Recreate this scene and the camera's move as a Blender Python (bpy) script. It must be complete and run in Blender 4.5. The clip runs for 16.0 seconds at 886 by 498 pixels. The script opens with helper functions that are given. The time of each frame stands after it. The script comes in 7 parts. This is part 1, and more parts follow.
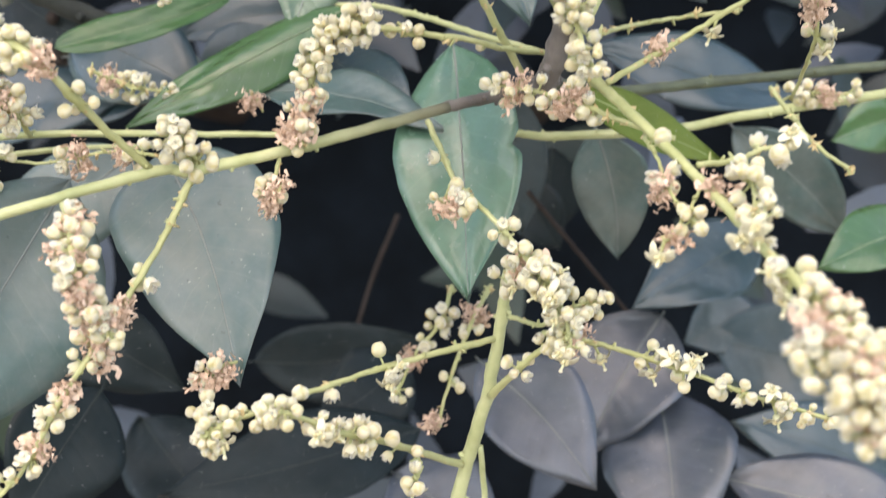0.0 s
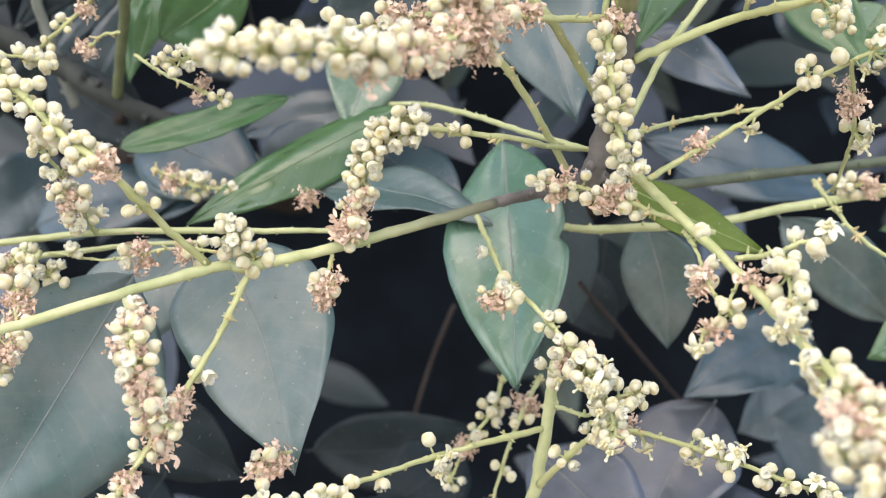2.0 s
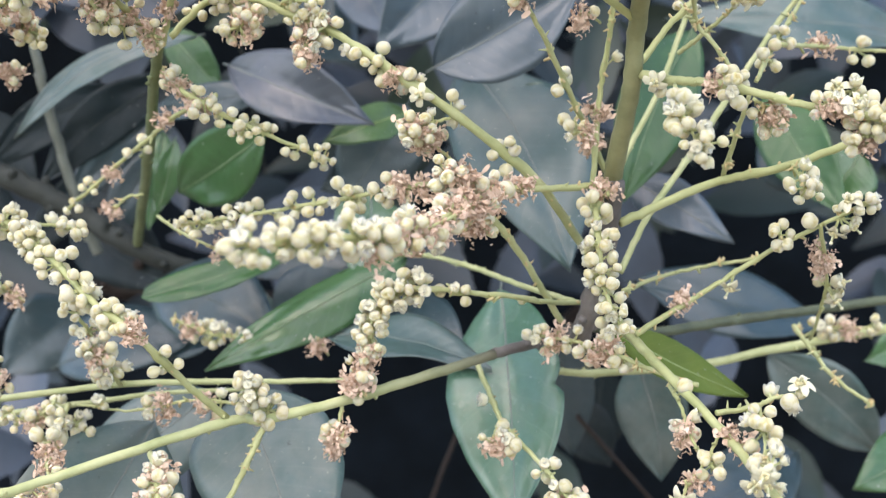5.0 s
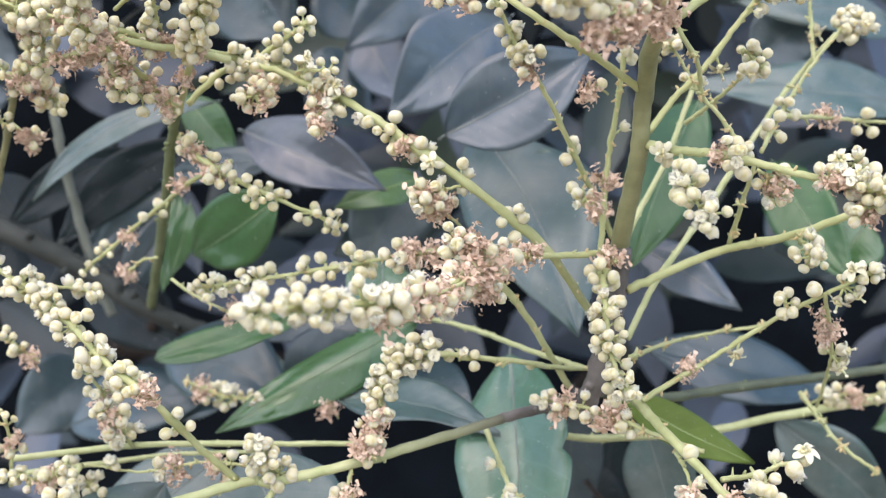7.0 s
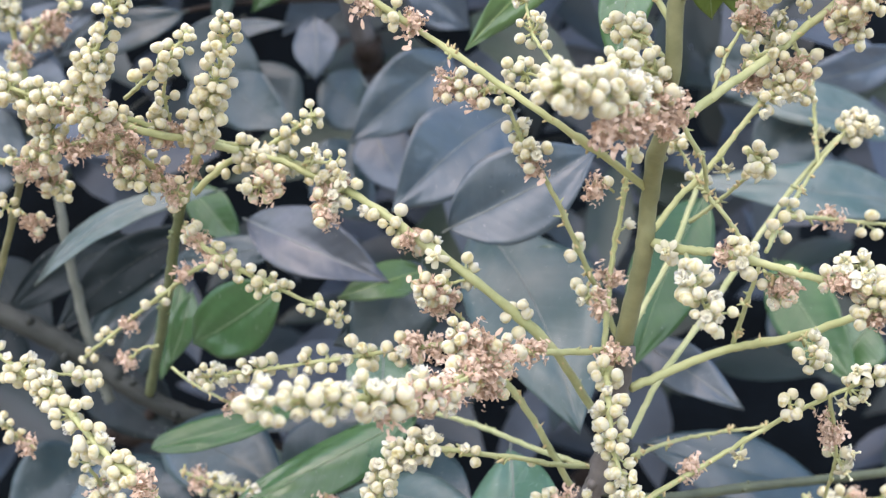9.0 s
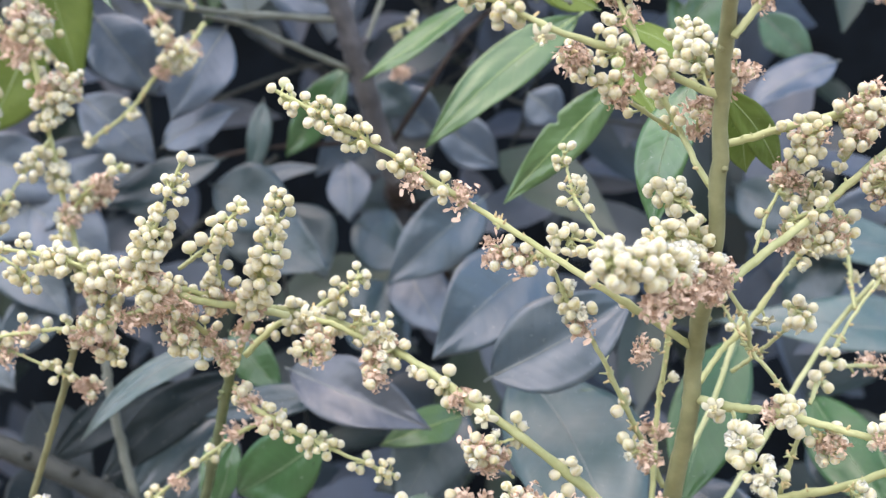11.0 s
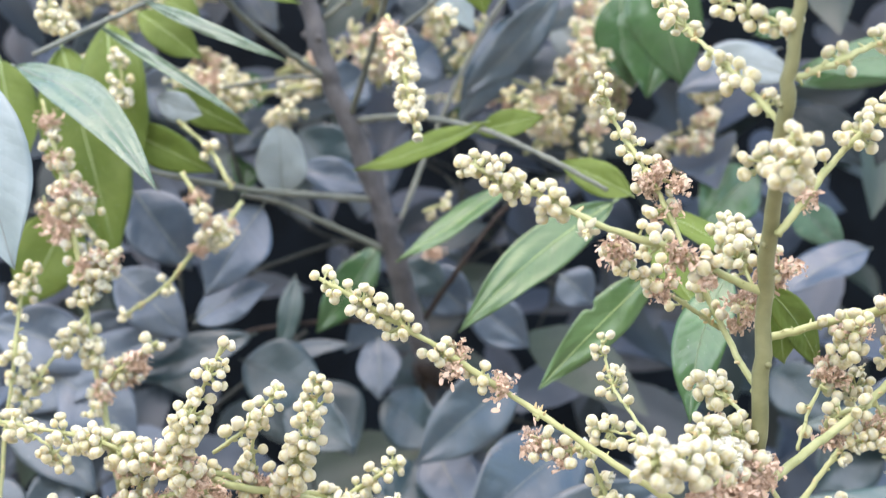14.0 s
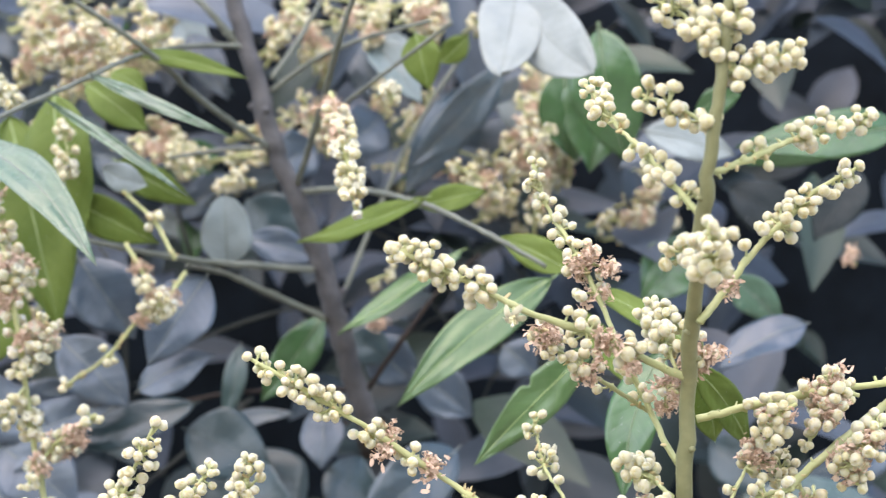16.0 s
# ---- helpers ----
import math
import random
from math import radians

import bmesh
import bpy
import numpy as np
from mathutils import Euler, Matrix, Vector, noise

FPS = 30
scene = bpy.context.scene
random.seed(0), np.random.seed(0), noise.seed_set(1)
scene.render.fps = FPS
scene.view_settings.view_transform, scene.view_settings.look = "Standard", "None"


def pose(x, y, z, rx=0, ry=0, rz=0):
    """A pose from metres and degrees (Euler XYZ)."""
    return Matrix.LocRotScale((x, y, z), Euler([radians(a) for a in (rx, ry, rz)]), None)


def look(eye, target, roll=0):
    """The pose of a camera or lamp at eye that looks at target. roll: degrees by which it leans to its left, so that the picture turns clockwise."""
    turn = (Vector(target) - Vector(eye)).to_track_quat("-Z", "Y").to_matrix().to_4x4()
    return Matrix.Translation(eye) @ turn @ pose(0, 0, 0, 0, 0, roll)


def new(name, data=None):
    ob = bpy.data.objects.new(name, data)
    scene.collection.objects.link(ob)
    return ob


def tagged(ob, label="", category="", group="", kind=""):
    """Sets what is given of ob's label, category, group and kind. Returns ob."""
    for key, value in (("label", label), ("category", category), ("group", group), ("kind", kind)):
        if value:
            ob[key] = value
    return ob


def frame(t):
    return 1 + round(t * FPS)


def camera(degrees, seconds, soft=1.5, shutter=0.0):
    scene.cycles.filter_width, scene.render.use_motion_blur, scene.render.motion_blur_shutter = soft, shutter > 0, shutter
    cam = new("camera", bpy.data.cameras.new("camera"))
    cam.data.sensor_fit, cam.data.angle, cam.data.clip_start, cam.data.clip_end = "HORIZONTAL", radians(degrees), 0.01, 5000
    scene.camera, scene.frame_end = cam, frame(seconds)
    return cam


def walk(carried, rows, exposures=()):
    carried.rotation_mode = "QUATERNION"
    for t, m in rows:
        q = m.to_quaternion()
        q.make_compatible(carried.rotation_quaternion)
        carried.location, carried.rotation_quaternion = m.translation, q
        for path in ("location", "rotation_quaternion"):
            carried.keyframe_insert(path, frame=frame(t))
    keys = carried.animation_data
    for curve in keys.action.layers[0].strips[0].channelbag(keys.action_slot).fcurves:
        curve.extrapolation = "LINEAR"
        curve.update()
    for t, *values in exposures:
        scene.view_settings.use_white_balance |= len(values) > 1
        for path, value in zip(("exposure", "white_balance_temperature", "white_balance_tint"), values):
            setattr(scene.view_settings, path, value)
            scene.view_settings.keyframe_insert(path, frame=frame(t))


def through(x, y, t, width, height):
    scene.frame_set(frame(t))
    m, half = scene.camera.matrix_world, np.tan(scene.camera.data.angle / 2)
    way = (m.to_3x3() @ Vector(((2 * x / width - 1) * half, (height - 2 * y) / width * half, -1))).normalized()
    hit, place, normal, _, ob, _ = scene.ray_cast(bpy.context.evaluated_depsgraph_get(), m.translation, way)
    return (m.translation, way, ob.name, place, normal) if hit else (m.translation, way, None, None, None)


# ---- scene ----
cam = camera(35.0, 16.0, 1.2, 0.5)
cam.data.dof.use_dof = True
cam.data.dof.focus_distance = 0.545
cam.data.dof.aperture_fstop = 12.0
PATH = [
    (0, (-0.0000, -0.0000, 1.5000), (-0.0000, 0.9744, 1.2751), 0.51),
    (0.5, (0.0047, -0.0095, 1.5066), (-0.0000, 0.9712, 1.3113), 0.52),
    (1, (0.0060, -0.0147, 1.5091), (-0.0139, 0.9671, 1.3200), 0.31),
    (1.5, (0.0064, -0.0176, 1.5112), (-0.0374, 0.9660, 1.3359), -0.28),
    (2, (0.0065, -0.0161, 1.5060), (-0.0393, 0.9692, 1.3413), -0.32),
    (2.5, (0.0064, -0.0126, 1.5020), (-0.0370, 0.9736, 1.3420), -0.08),
    (3, (0.0068, -0.0132, 1.5039), (-0.0363, 0.9732, 1.3453), -0.14),
    (3.5, (0.0093, -0.0209, 1.5101), (-0.0368, 0.9678, 1.3673), -0.27),
    (4, (0.0092, -0.0377, 1.5240), (-0.0384, 0.9536, 1.4012), -0.58),
    (4.5, (0.0104, -0.0481, 1.5318), (-0.0370, 0.9451, 1.4254), -0.74),
    (4.7, (0.0098, -0.0510, 1.5330), (-0.0382, 0.9426, 1.4315), -0.81),
    (6.8, (0.0122, -0.0638, 1.5375), (-0.0447, 0.9331, 1.4844), -0.52),
    (7, (0.0116, -0.0636, 1.5367), (-0.0460, 0.9335, 1.4865), -0.43),
    (7.5, (0.0098, -0.0645, 1.5369), (-0.0491, 0.9332, 1.5022), -0.20),
    (8, (0.0085, -0.0649, 1.5371), (-0.0532, 0.9330, 1.5165), 0.16),
    (8.5, (0.0099, -0.0645, 1.5381), (-0.0508, 0.9337, 1.5358), 0.63),
    (9, (0.0090, -0.0624, 1.5384), (-0.0474, 0.9359, 1.5521), 0.69),
    (9.5, (0.0066, -0.0652, 1.5496), (-0.0448, 0.9332, 1.5726), 0.55),
    (10, (-0.0006, -0.0718, 1.5614), (-0.0516, 0.9258, 1.6067), 0.43),
    (10.2, (-0.0002, -0.0739, 1.5629), (-0.0535, 0.9231, 1.6194), 0.35),
    (12.3, (-0.0108, -0.0776, 1.5589), (-0.0941, 0.9104, 1.6889), -1.62),
    (12.5, (-0.0086, -0.0759, 1.5595), (-0.0931, 0.9106, 1.6999), -1.29),
    (13, (-0.0072, -0.0761, 1.5663), (-0.0912, 0.9050, 1.7411), -1.04),
    (13.5, (-0.0101, -0.0761, 1.5696), (-0.0925, 0.9008, 1.7666), -0.22),
    (14, (-0.0116, -0.0776, 1.5698), (-0.0914, 0.8978, 1.7754), 0.69),
    (14.5, (-0.0124, -0.0782, 1.5680), (-0.0899, 0.8921, 1.7971), 0.83),
    (15, (-0.0092, -0.0830, 1.5745), (-0.0855, 0.8878, 1.8022), 1.09),
    (15.5, (-0.0064, -0.0909, 1.5826), (-0.0694, 0.8793, 1.8165), 0.89),
    (16, (-0.0007, -0.0876, 1.5777), (-0.0513, 0.8805, 1.8230), 0.84),
]
walk(cam, [(t, look(eye, target, roll)) for t, eye, target, roll in PATH],
     ((0.0, 2.09, 8250, 17), (3.5, 2.11, 7650, 16), (4.5, 1.95, 7550, 15), (7.0, 1.98, 7450, 18), (10.0, 2.09, 7400, 19), (12.5, 2.18, 7400, 19), (14.5, 2.31, 7500, 17), (16.0, 2.16, 7550, 18)))

# ---- light ----
world = bpy.data.worlds.new("sky")
scene.world = world
world.use_nodes = True
wn = world.node_tree
sky = wn.nodes.new("ShaderNodeTexSky")
sky.sky_type, sky.sun_disc = "NISHITA", False
sky.sun_elevation, sky.sun_rotation = radians(62), radians(200)
sky.air_density, sky.dust_density, sky.ozone_density = 1.0, 1.0, 2.5
wn.links.new(sky.outputs[0], wn.nodes["Background"].inputs[0])
wn.nodes["Background"].inputs[1].default_value = 0.15
sun_data = bpy.data.lights.new("sun", "SUN")
sun_data.energy, sun_data.angle, sun_data.color = 0.95, radians(110), (1.0, 0.95, 0.86)
sun = new("sun", sun_data)
sun.matrix_world = look((-0.9, -2.6, 4.0), (0, 0.6, 1.5))

# ---- materials ----


def material(name):
    m = bpy.data.materials.new(name)
    m.use_nodes = True
    return m, m.node_tree, m.node_tree.nodes["Principled BSDF"]


def ramp(nt, fac, stops):
    r = nt.nodes.new("ShaderNodeValToRGB")
    while len(r.color_ramp.elements) < len(stops):
        r.color_ramp.elements.new(0.5)
    for e, (pos, col) in zip(r.color_ramp.elements, stops):
        e.position, e.color = pos, (*col, 1)
    nt.links.new(fac, r.inputs[0])
    return r.outputs[0]


def grain(nt, scale, detail=4.0, rough=0.55, coords="Object"):
    tc = nt.nodes.new("ShaderNodeTexCoord")
    n = nt.nodes.new("ShaderNodeTexNoise")
    n.inputs["Scale"].default_value, n.inputs["Detail"].default_value, n.inputs["Roughness"].default_value = scale, detail, rough
    nt.links.new(tc.outputs[coords], n.inputs["Vector"])
    return n.outputs["Fac"]


def calc(nt, op, a, b=0.0, clamp=False):
    n = nt.nodes.new("ShaderNodeMath")
    n.operation, n.use_clamp = op, clamp
    for i, v in enumerate((a, b)):
        if isinstance(v, (int, float)):
            n.inputs[i].default_value = v
        else:
            nt.links.new(v, n.inputs[i])
    return n.outputs[0]


def blend(nt, fac, a, b, kind="MIX"):
    n = nt.nodes.new("ShaderNodeMix")
    n.data_type, n.blend_type = "RGBA", kind
    for i, v in zip((0, 6, 7), (fac, a, b)):
        if isinstance(v, (int, float)):
            n.inputs[i].default_value = v
        elif isinstance(v, tuple):
            n.inputs[i].default_value = (*v, 1)
        else:
            nt.links.new(v, n.inputs[i])
    return n.outputs[2]


def bumped(nt, bsdf, height, strength, distance):
    b = nt.nodes.new("ShaderNodeBump")
    b.inputs["Strength"].default_value, b.inputs["Distance"].default_value = strength, distance
    nt.links.new(height, b.inputs["Height"])
    nt.links.new(b.outputs[0], bsdf.inputs["Normal"])


def leaf_material(name, deep, light, vein, dust, rough, through=0.0, sheen=0.6):
    """Waxy leaf: two tones in patches, feathered side veins along the blade, dust and pale specks."""
    m, nt, p = material(name)
    uv = nt.nodes.new("ShaderNodeUVMap")
    uv.uv_map = "blade"
    sep = nt.nodes.new("ShaderNodeSeparateXYZ")
    nt.links.new(uv.outputs[0], sep.inputs[0])
    across, along = sep.outputs[0], sep.outputs[1]
    side = calc(nt, "ABSOLUTE", calc(nt, "SUBTRACT", across, 0.5))
    lane = calc(nt, "SUBTRACT", calc(nt, "MULTIPLY", along, 11.0), calc(nt, "MULTIPLY", side, 3.6))
    wob = calc(nt, "MULTIPLY", grain(nt, 60.0), 0.5)
    saw = calc(nt, "ABSOLUTE", calc(nt, "SUBTRACT", calc(nt, "FRACT", calc(nt, "ADD", lane, wob)), 0.5))
    veins = calc(nt, "MULTIPLY", calc(nt, "SUBTRACT", 0.055, saw), 18.0, True)
    tone = ramp(nt, grain(nt, 38.0, 5.0, 0.6), [(0.3, deep), (0.72, light)])
    rnd = nt.nodes.new("ShaderNodeObjectInfo")
    tone = blend(nt, calc(nt, "MULTIPLY", rnd.outputs["Random"], 0.5), tone, light)
    other = calc(nt, "FRACT", calc(nt, "MULTIPLY", rnd.outputs["Random"], 7.0))
    tone = blend(nt, calc(nt, "MULTIPLY", other, 0.45), tone, deep)
    tone = blend(nt, calc(nt, "MULTIPLY", veins, 0.12), tone, vein)
    film = calc(nt, "MULTIPLY", calc(nt, "SUBTRACT", grain(nt, 55.0, 8.0, 0.65), 0.42), dust * 4.0, True)
    tone = blend(nt, film, tone, (0.15, 0.17, 0.165))
    patch = calc(nt, "MULTIPLY", calc(nt, "SUBTRACT", grain(nt, 17.0, 6.0, 0.6), 0.47), dust * 5.0, True)
    tone = blend(nt, patch, tone, (0.175, 0.172, 0.14))
    speck = calc(nt, "GREATER_THAN", grain(nt, 620.0, 2.0, 0.5), 0.735)
    tone = blend(nt, calc(nt, "MULTIPLY", speck, 0.5), tone, (0.4, 0.41, 0.38))
    spot_mask = calc(nt, "GREATER_THAN", grain(nt, 210.0, 2.0, 0.5), 0.75)
    tone = blend(nt, calc(nt, "MULTIPLY", spot_mask, 0.6), tone, tuple(0.35 * c for c in deep))
    nt.links.new(tone, p.inputs["Base Color"])
    worn = calc(nt, "ADD", calc(nt, "MULTIPLY", calc(nt, "ADD", film, patch), 0.22), calc(nt, "MULTIPLY", grain(nt, 70.0, 6.0), 0.2))
    nt.links.new(calc(nt, "ADD", worn, rough - 0.14), p.inputs["Roughness"])
    p.inputs["Specular IOR Level"].default_value = sheen if rough < 0.5 else 0.2
    quilt = calc(nt, "POWER", calc(nt, "MULTIPLY", saw, 2.0), 0.6)
    height = calc(nt, "ADD", calc(nt, "MULTIPLY", grain(nt, 240.0, 4.0), 0.4), calc(nt, "MULTIPLY", quilt, 0.28))
    height = calc(nt, "ADD", height, calc(nt, "MULTIPLY", grain(nt, 32.0, 3.0), 3.4))
    bumped(nt, p, height, 0.45, 0.0008)
    if through:
        t = nt.nodes.new("ShaderNodeBsdfTranslucent")
        nt.links.new(tone, t.inputs[0])
        mix = nt.nodes.new("ShaderNodeMixShader")
        mix.inputs[0].default_value = through
        nt.links.new(p.outputs[0], mix.inputs[1])
        nt.links.new(t.outputs[0], mix.inputs[2])
        nt.links.new(mix.outputs[0], nt.nodes["Material Output"].inputs[0])
    return m


LEAF = {
    "grey": leaf_material("leaf_dusty", (0.024, 0.058, 0.051), (0.048, 0.099, 0.089), (0.16, 0.19, 0.17), 0.34, 0.44, sheen=0.7),
    "green": leaf_material("leaf_green", (0.028, 0.08, 0.025), (0.058, 0.142, 0.05), (0.18, 0.28, 0.14), 0.06, 0.26, 0.06, sheen=0.6),
    # Near-black copy of the leaf: shade inside the tree put into its colour.
    "deep": leaf_material("leaf_painted_shade", (0.0045, 0.0105, 0.0115), (0.010, 0.019, 0.021), (0.02, 0.028, 0.025), 0.03, 0.55),
    # Lilac base colour carries the blue sky reflected by the leaves.
    "lilac": leaf_material("leaf_lilac_sky_tint", (0.019, 0.04, 0.06), (0.043, 0.074, 0.111), (0.14, 0.16, 0.19), 0.13, 0.4, sheen=0.75),
    "bottle": leaf_material("leaf_bottle", (0.019, 0.06, 0.018), (0.038, 0.11, 0.032), (0.1, 0.18, 0.08), 0.02, 0.36, sheen=0.45),
    "dark": leaf_material("leaf_dark", (0.009, 0.029, 0.033), (0.020, 0.050, 0.060), (0.08, 0.1, 0.09), 0.08, 0.4, sheen=0.65),
    "fresh": leaf_material("leaf_fresh", (0.056, 0.119, 0.035), (0.100, 0.188, 0.070), (0.28, 0.36, 0.16), 0.04, 0.34, 0.14),
    "olive": leaf_material("leaf_olive", (0.1, 0.16, 0.028), (0.18, 0.248, 0.058), (0.3, 0.34, 0.12), 0.02, 0.5, 0.35),
    "pale": leaf_material("leaf_pale", (0.061, 0.119, 0.065), (0.112, 0.171, 0.112), (0.28, 0.34, 0.24), 0.16, 0.3),
    "mint": leaf_material("leaf_mint", (0.042, 0.115, 0.066), (0.09, 0.19, 0.13), (0.2, 0.3, 0.21), 0.1, 0.28, 0.06, sheen=0.7),
    # Blue of the mirrored sky is mixed into this dark leaf colour.
    "slate": leaf_material("leaf_slate_sky_tint", (0.017, 0.037, 0.047), (0.037, 0.067, 0.088), (0.11, 0.13, 0.15), 0.12, 0.38, sheen=0.75),
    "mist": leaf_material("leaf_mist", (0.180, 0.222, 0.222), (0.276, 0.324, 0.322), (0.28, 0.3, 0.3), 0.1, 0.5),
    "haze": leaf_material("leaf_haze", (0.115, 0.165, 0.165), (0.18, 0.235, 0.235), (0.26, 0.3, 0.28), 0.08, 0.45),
    # Purple-grey variant of slate, likewise tinted with painted sky reflection.
    "plum": leaf_material("leaf_plum_sky_tint", (0.022, 0.033, 0.041), (0.052, 0.064, 0.084), (0.11, 0.12, 0.135), 0.12, 0.38, sheen=0.75),
    "teal": leaf_material("leaf_teal", (0.020, 0.051, 0.047), (0.039, 0.082, 0.079), (0.14, 0.17, 0.15), 0.15, 0.42, sheen=0.65),
    # Whitish base colour stands in for the sky mirrored on two glossy leaves.
    "white": leaf_material("leaf_painted_sky_sheen", (0.198, 0.226, 0.214), (0.270, 0.300, 0.288), (0.3, 0.32, 0.32), 0.05, 0.6),
}


def plain_material(name, stops, scale, rough, bump=0.3, depth=0.0005, random_by=None, sss=0.0):
    m, nt, p = material(name)
    tone = ramp(nt, grain(nt, scale, 5.0, 0.6), stops)
    if random_by:
        source = nt.nodes.new("ShaderNodeNewGeometry" if random_by[0] == "island" else "ShaderNodeObjectInfo")
        out = source.outputs["Random Per Island" if random_by[0] == "island" else "Random"]
        tone = blend(nt, calc(nt, "MULTIPLY", out, random_by[1]), tone, random_by[2])
    nt.links.new(tone, p.inputs["Base Color"])
    p.inputs["Roughness"].default_value = rough
    if sss:
        p.inputs["Subsurface Weight"].default_value = sss
        p.inputs["Subsurface Radius"].default_value = (0.0046, 0.0039, 0.0025)
        p.inputs["Subsurface Scale"].default_value = 1.0
    p.inputs["Specular IOR Level"].default_value = 0.3
    bumped(nt, p, grain(nt, scale * 6, 4.0), bump, depth)
    return m


STALK = plain_material("stalk_green", [(0.3, (0.27, 0.295, 0.125)), (0.7, (0.42, 0.43, 0.22))], 90.0, 0.5, 0.4, 0.0004, ("object", 0.4, (0.42, 0.43, 0.18)))
PALE_STEM = plain_material("stem_pale", [(0.3, (0.3, 0.335, 0.15)), (0.7, (0.45, 0.465, 0.25))], 70.0, 0.5, 0.4, 0.0004)
nt = PALE_STEM.node_tree
wood = nt.nodes.new("ShaderNodeAttribute")
wood.attribute_name = "wood"
skin = nt.nodes["Principled BSDF"].inputs["Base Color"]
nt.links.new(blend(nt, calc(nt, "MULTIPLY", wood.outputs["Fac"], 0.92), skin.links[0].from_socket, (0.1, 0.095, 0.07)), skin)
STEM = plain_material("stem_green", [(0.3, (0.135, 0.138, 0.062)), (0.7, (0.228, 0.225, 0.11))], 70.0, 0.5, 0.4, 0.0004)
YOUNG_STEM = plain_material("stem_young_green", [(0.3, (0.088, 0.112, 0.045)), (0.7, (0.155, 0.185, 0.085))], 70.0, 0.5, 0.4, 0.0004)
GREY_STEM = plain_material("stem_grey_green", [(0.3, (0.095, 0.108, 0.085)), (0.7, (0.165, 0.178, 0.145))], 70.0, 0.55, 0.4, 0.0004)
BOUGH = plain_material("bough_grey", [(0.3, (0.05, 0.05, 0.052)), (0.7, (0.115, 0.112, 0.112))], 60.0, 0.7, 0.6, 0.001)
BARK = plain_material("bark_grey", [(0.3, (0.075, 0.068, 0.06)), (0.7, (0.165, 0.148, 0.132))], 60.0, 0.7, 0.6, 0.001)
# Darker copy of the grey bark, with the shade among the leaves painted in.
SHADE_BARK = plain_material("bark_painted_shade", [(0.3, (0.016, 0.02, 0.017)), (0.7, (0.037, 0.042, 0.035))], 60.0, 0.7, 0.6, 0.001)
# Dimmed twig brown: the gloom inside the crown is part of this colour.
DIM_TWIG = plain_material("twig_dimmed_brown", [(0.3, (0.016, 0.011, 0.009)), (0.7, (0.035, 0.026, 0.02))], 60.0, 0.75, 0.5, 0.0006)
BRACT = plain_material("bract_tan", [(0.3, (0.4, 0.3, 0.13)), (0.7, (0.58, 0.48, 0.27))], 200.0, 0.7, 0.4, 0.0003)
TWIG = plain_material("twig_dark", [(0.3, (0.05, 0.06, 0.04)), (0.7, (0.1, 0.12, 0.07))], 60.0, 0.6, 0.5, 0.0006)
BUD = plain_material("bud_cream", [(0.32, (0.445, 0.413, 0.262)), (0.62, (0.5, 0.475, 0.342))], 260.0, 0.75, 0.35, 0.0002, ("object", 0.6, (0.548, 0.523, 0.413)), 0.9)
nt = BUD.node_tree
seam = nt.nodes.new("ShaderNodeAttribute")
seam.attribute_name = "seam"
skin = nt.nodes["Principled BSDF"].inputs["Base Color"]
nt.links.new(blend(nt, calc(nt, "MULTIPLY", seam.outputs["Fac"], 0.95), skin.links[0].from_socket, (0.38, 0.33, 0.13)), skin)
CALYX = plain_material("calyx_green", [(0.3, (0.43, 0.45, 0.25)), (0.7, (0.57, 0.57, 0.37))], 200.0, 0.6)
DRY = plain_material("withered_brown", [(0.3, (0.36, 0.205, 0.125)), (0.7, (0.6, 0.42, 0.3))], 200.0, 0.8, 0.4, 0.0003, ("island", 0.85, (0.78, 0.61, 0.47)))
PETAL = plain_material("petal_cream", [(0.3, (0.58, 0.55, 0.36)), (0.7, (0.7, 0.67, 0.51))], 240.0, 0.6, 0.3, 0.0002)
ANTHER = plain_material("anther_yellow", [(0.3, (0.54, 0.47, 0.24)), (0.7, (0.65, 0.6, 0.37))], 240.0, 0.7, 0.3, 0.0002)
RIB = plain_material("leaf_midrib", [(0.3, (0.11, 0.13, 0.12)), (0.7, (0.18, 0.2, 0.18))], 90.0, 0.5)
RIB_GREEN = plain_material("leaf_midrib_green", [(0.3, (0.1, 0.15, 0.08)), (0.7, (0.16, 0.22, 0.12))], 90.0, 0.5)
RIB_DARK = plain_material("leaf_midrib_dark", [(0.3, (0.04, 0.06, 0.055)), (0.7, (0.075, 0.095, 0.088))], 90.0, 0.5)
# Midrib darkened along with the leaf tone that has shade painted in.
RIB_DEEP = plain_material("leaf_midrib_painted_shade", [(0.3, (0.014, 0.022, 0.02)), (0.7, (0.026, 0.036, 0.032))], 90.0, 0.6)
RIB_FRESH = plain_material("leaf_midrib_fresh", [(0.3, (0.2, 0.28, 0.1)), (0.7, (0.3, 0.38, 0.17))], 90.0, 0.5)
# Near-black colour stands in for the shade between the leaves.
FAR = plain_material("crown_painted_shade", [(0.3, (0.0027, 0.0047, 0.0063)), (0.7, (0.0075, 0.0124, 0.018))], 9.0, 0.9)
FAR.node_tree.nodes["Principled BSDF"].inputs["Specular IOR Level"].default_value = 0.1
# Green of the added, unseen belt that keeps out low sky light.
BELT_GREEN = plain_material("belt_green", [(0.3, (0.02, 0.035, 0.018)), (0.7, (0.05, 0.075, 0.04))], 3.0, 0.7)
# Unseen ground, kept pale so that it bounces light up to the buds.
BOUNCE_GROUND = plain_material("bounce_ground", [(0.3, (0.27, 0.23, 0.18)), (0.7, (0.4, 0.36, 0.3))], 5.0, 0.95)
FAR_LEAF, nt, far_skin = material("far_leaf")
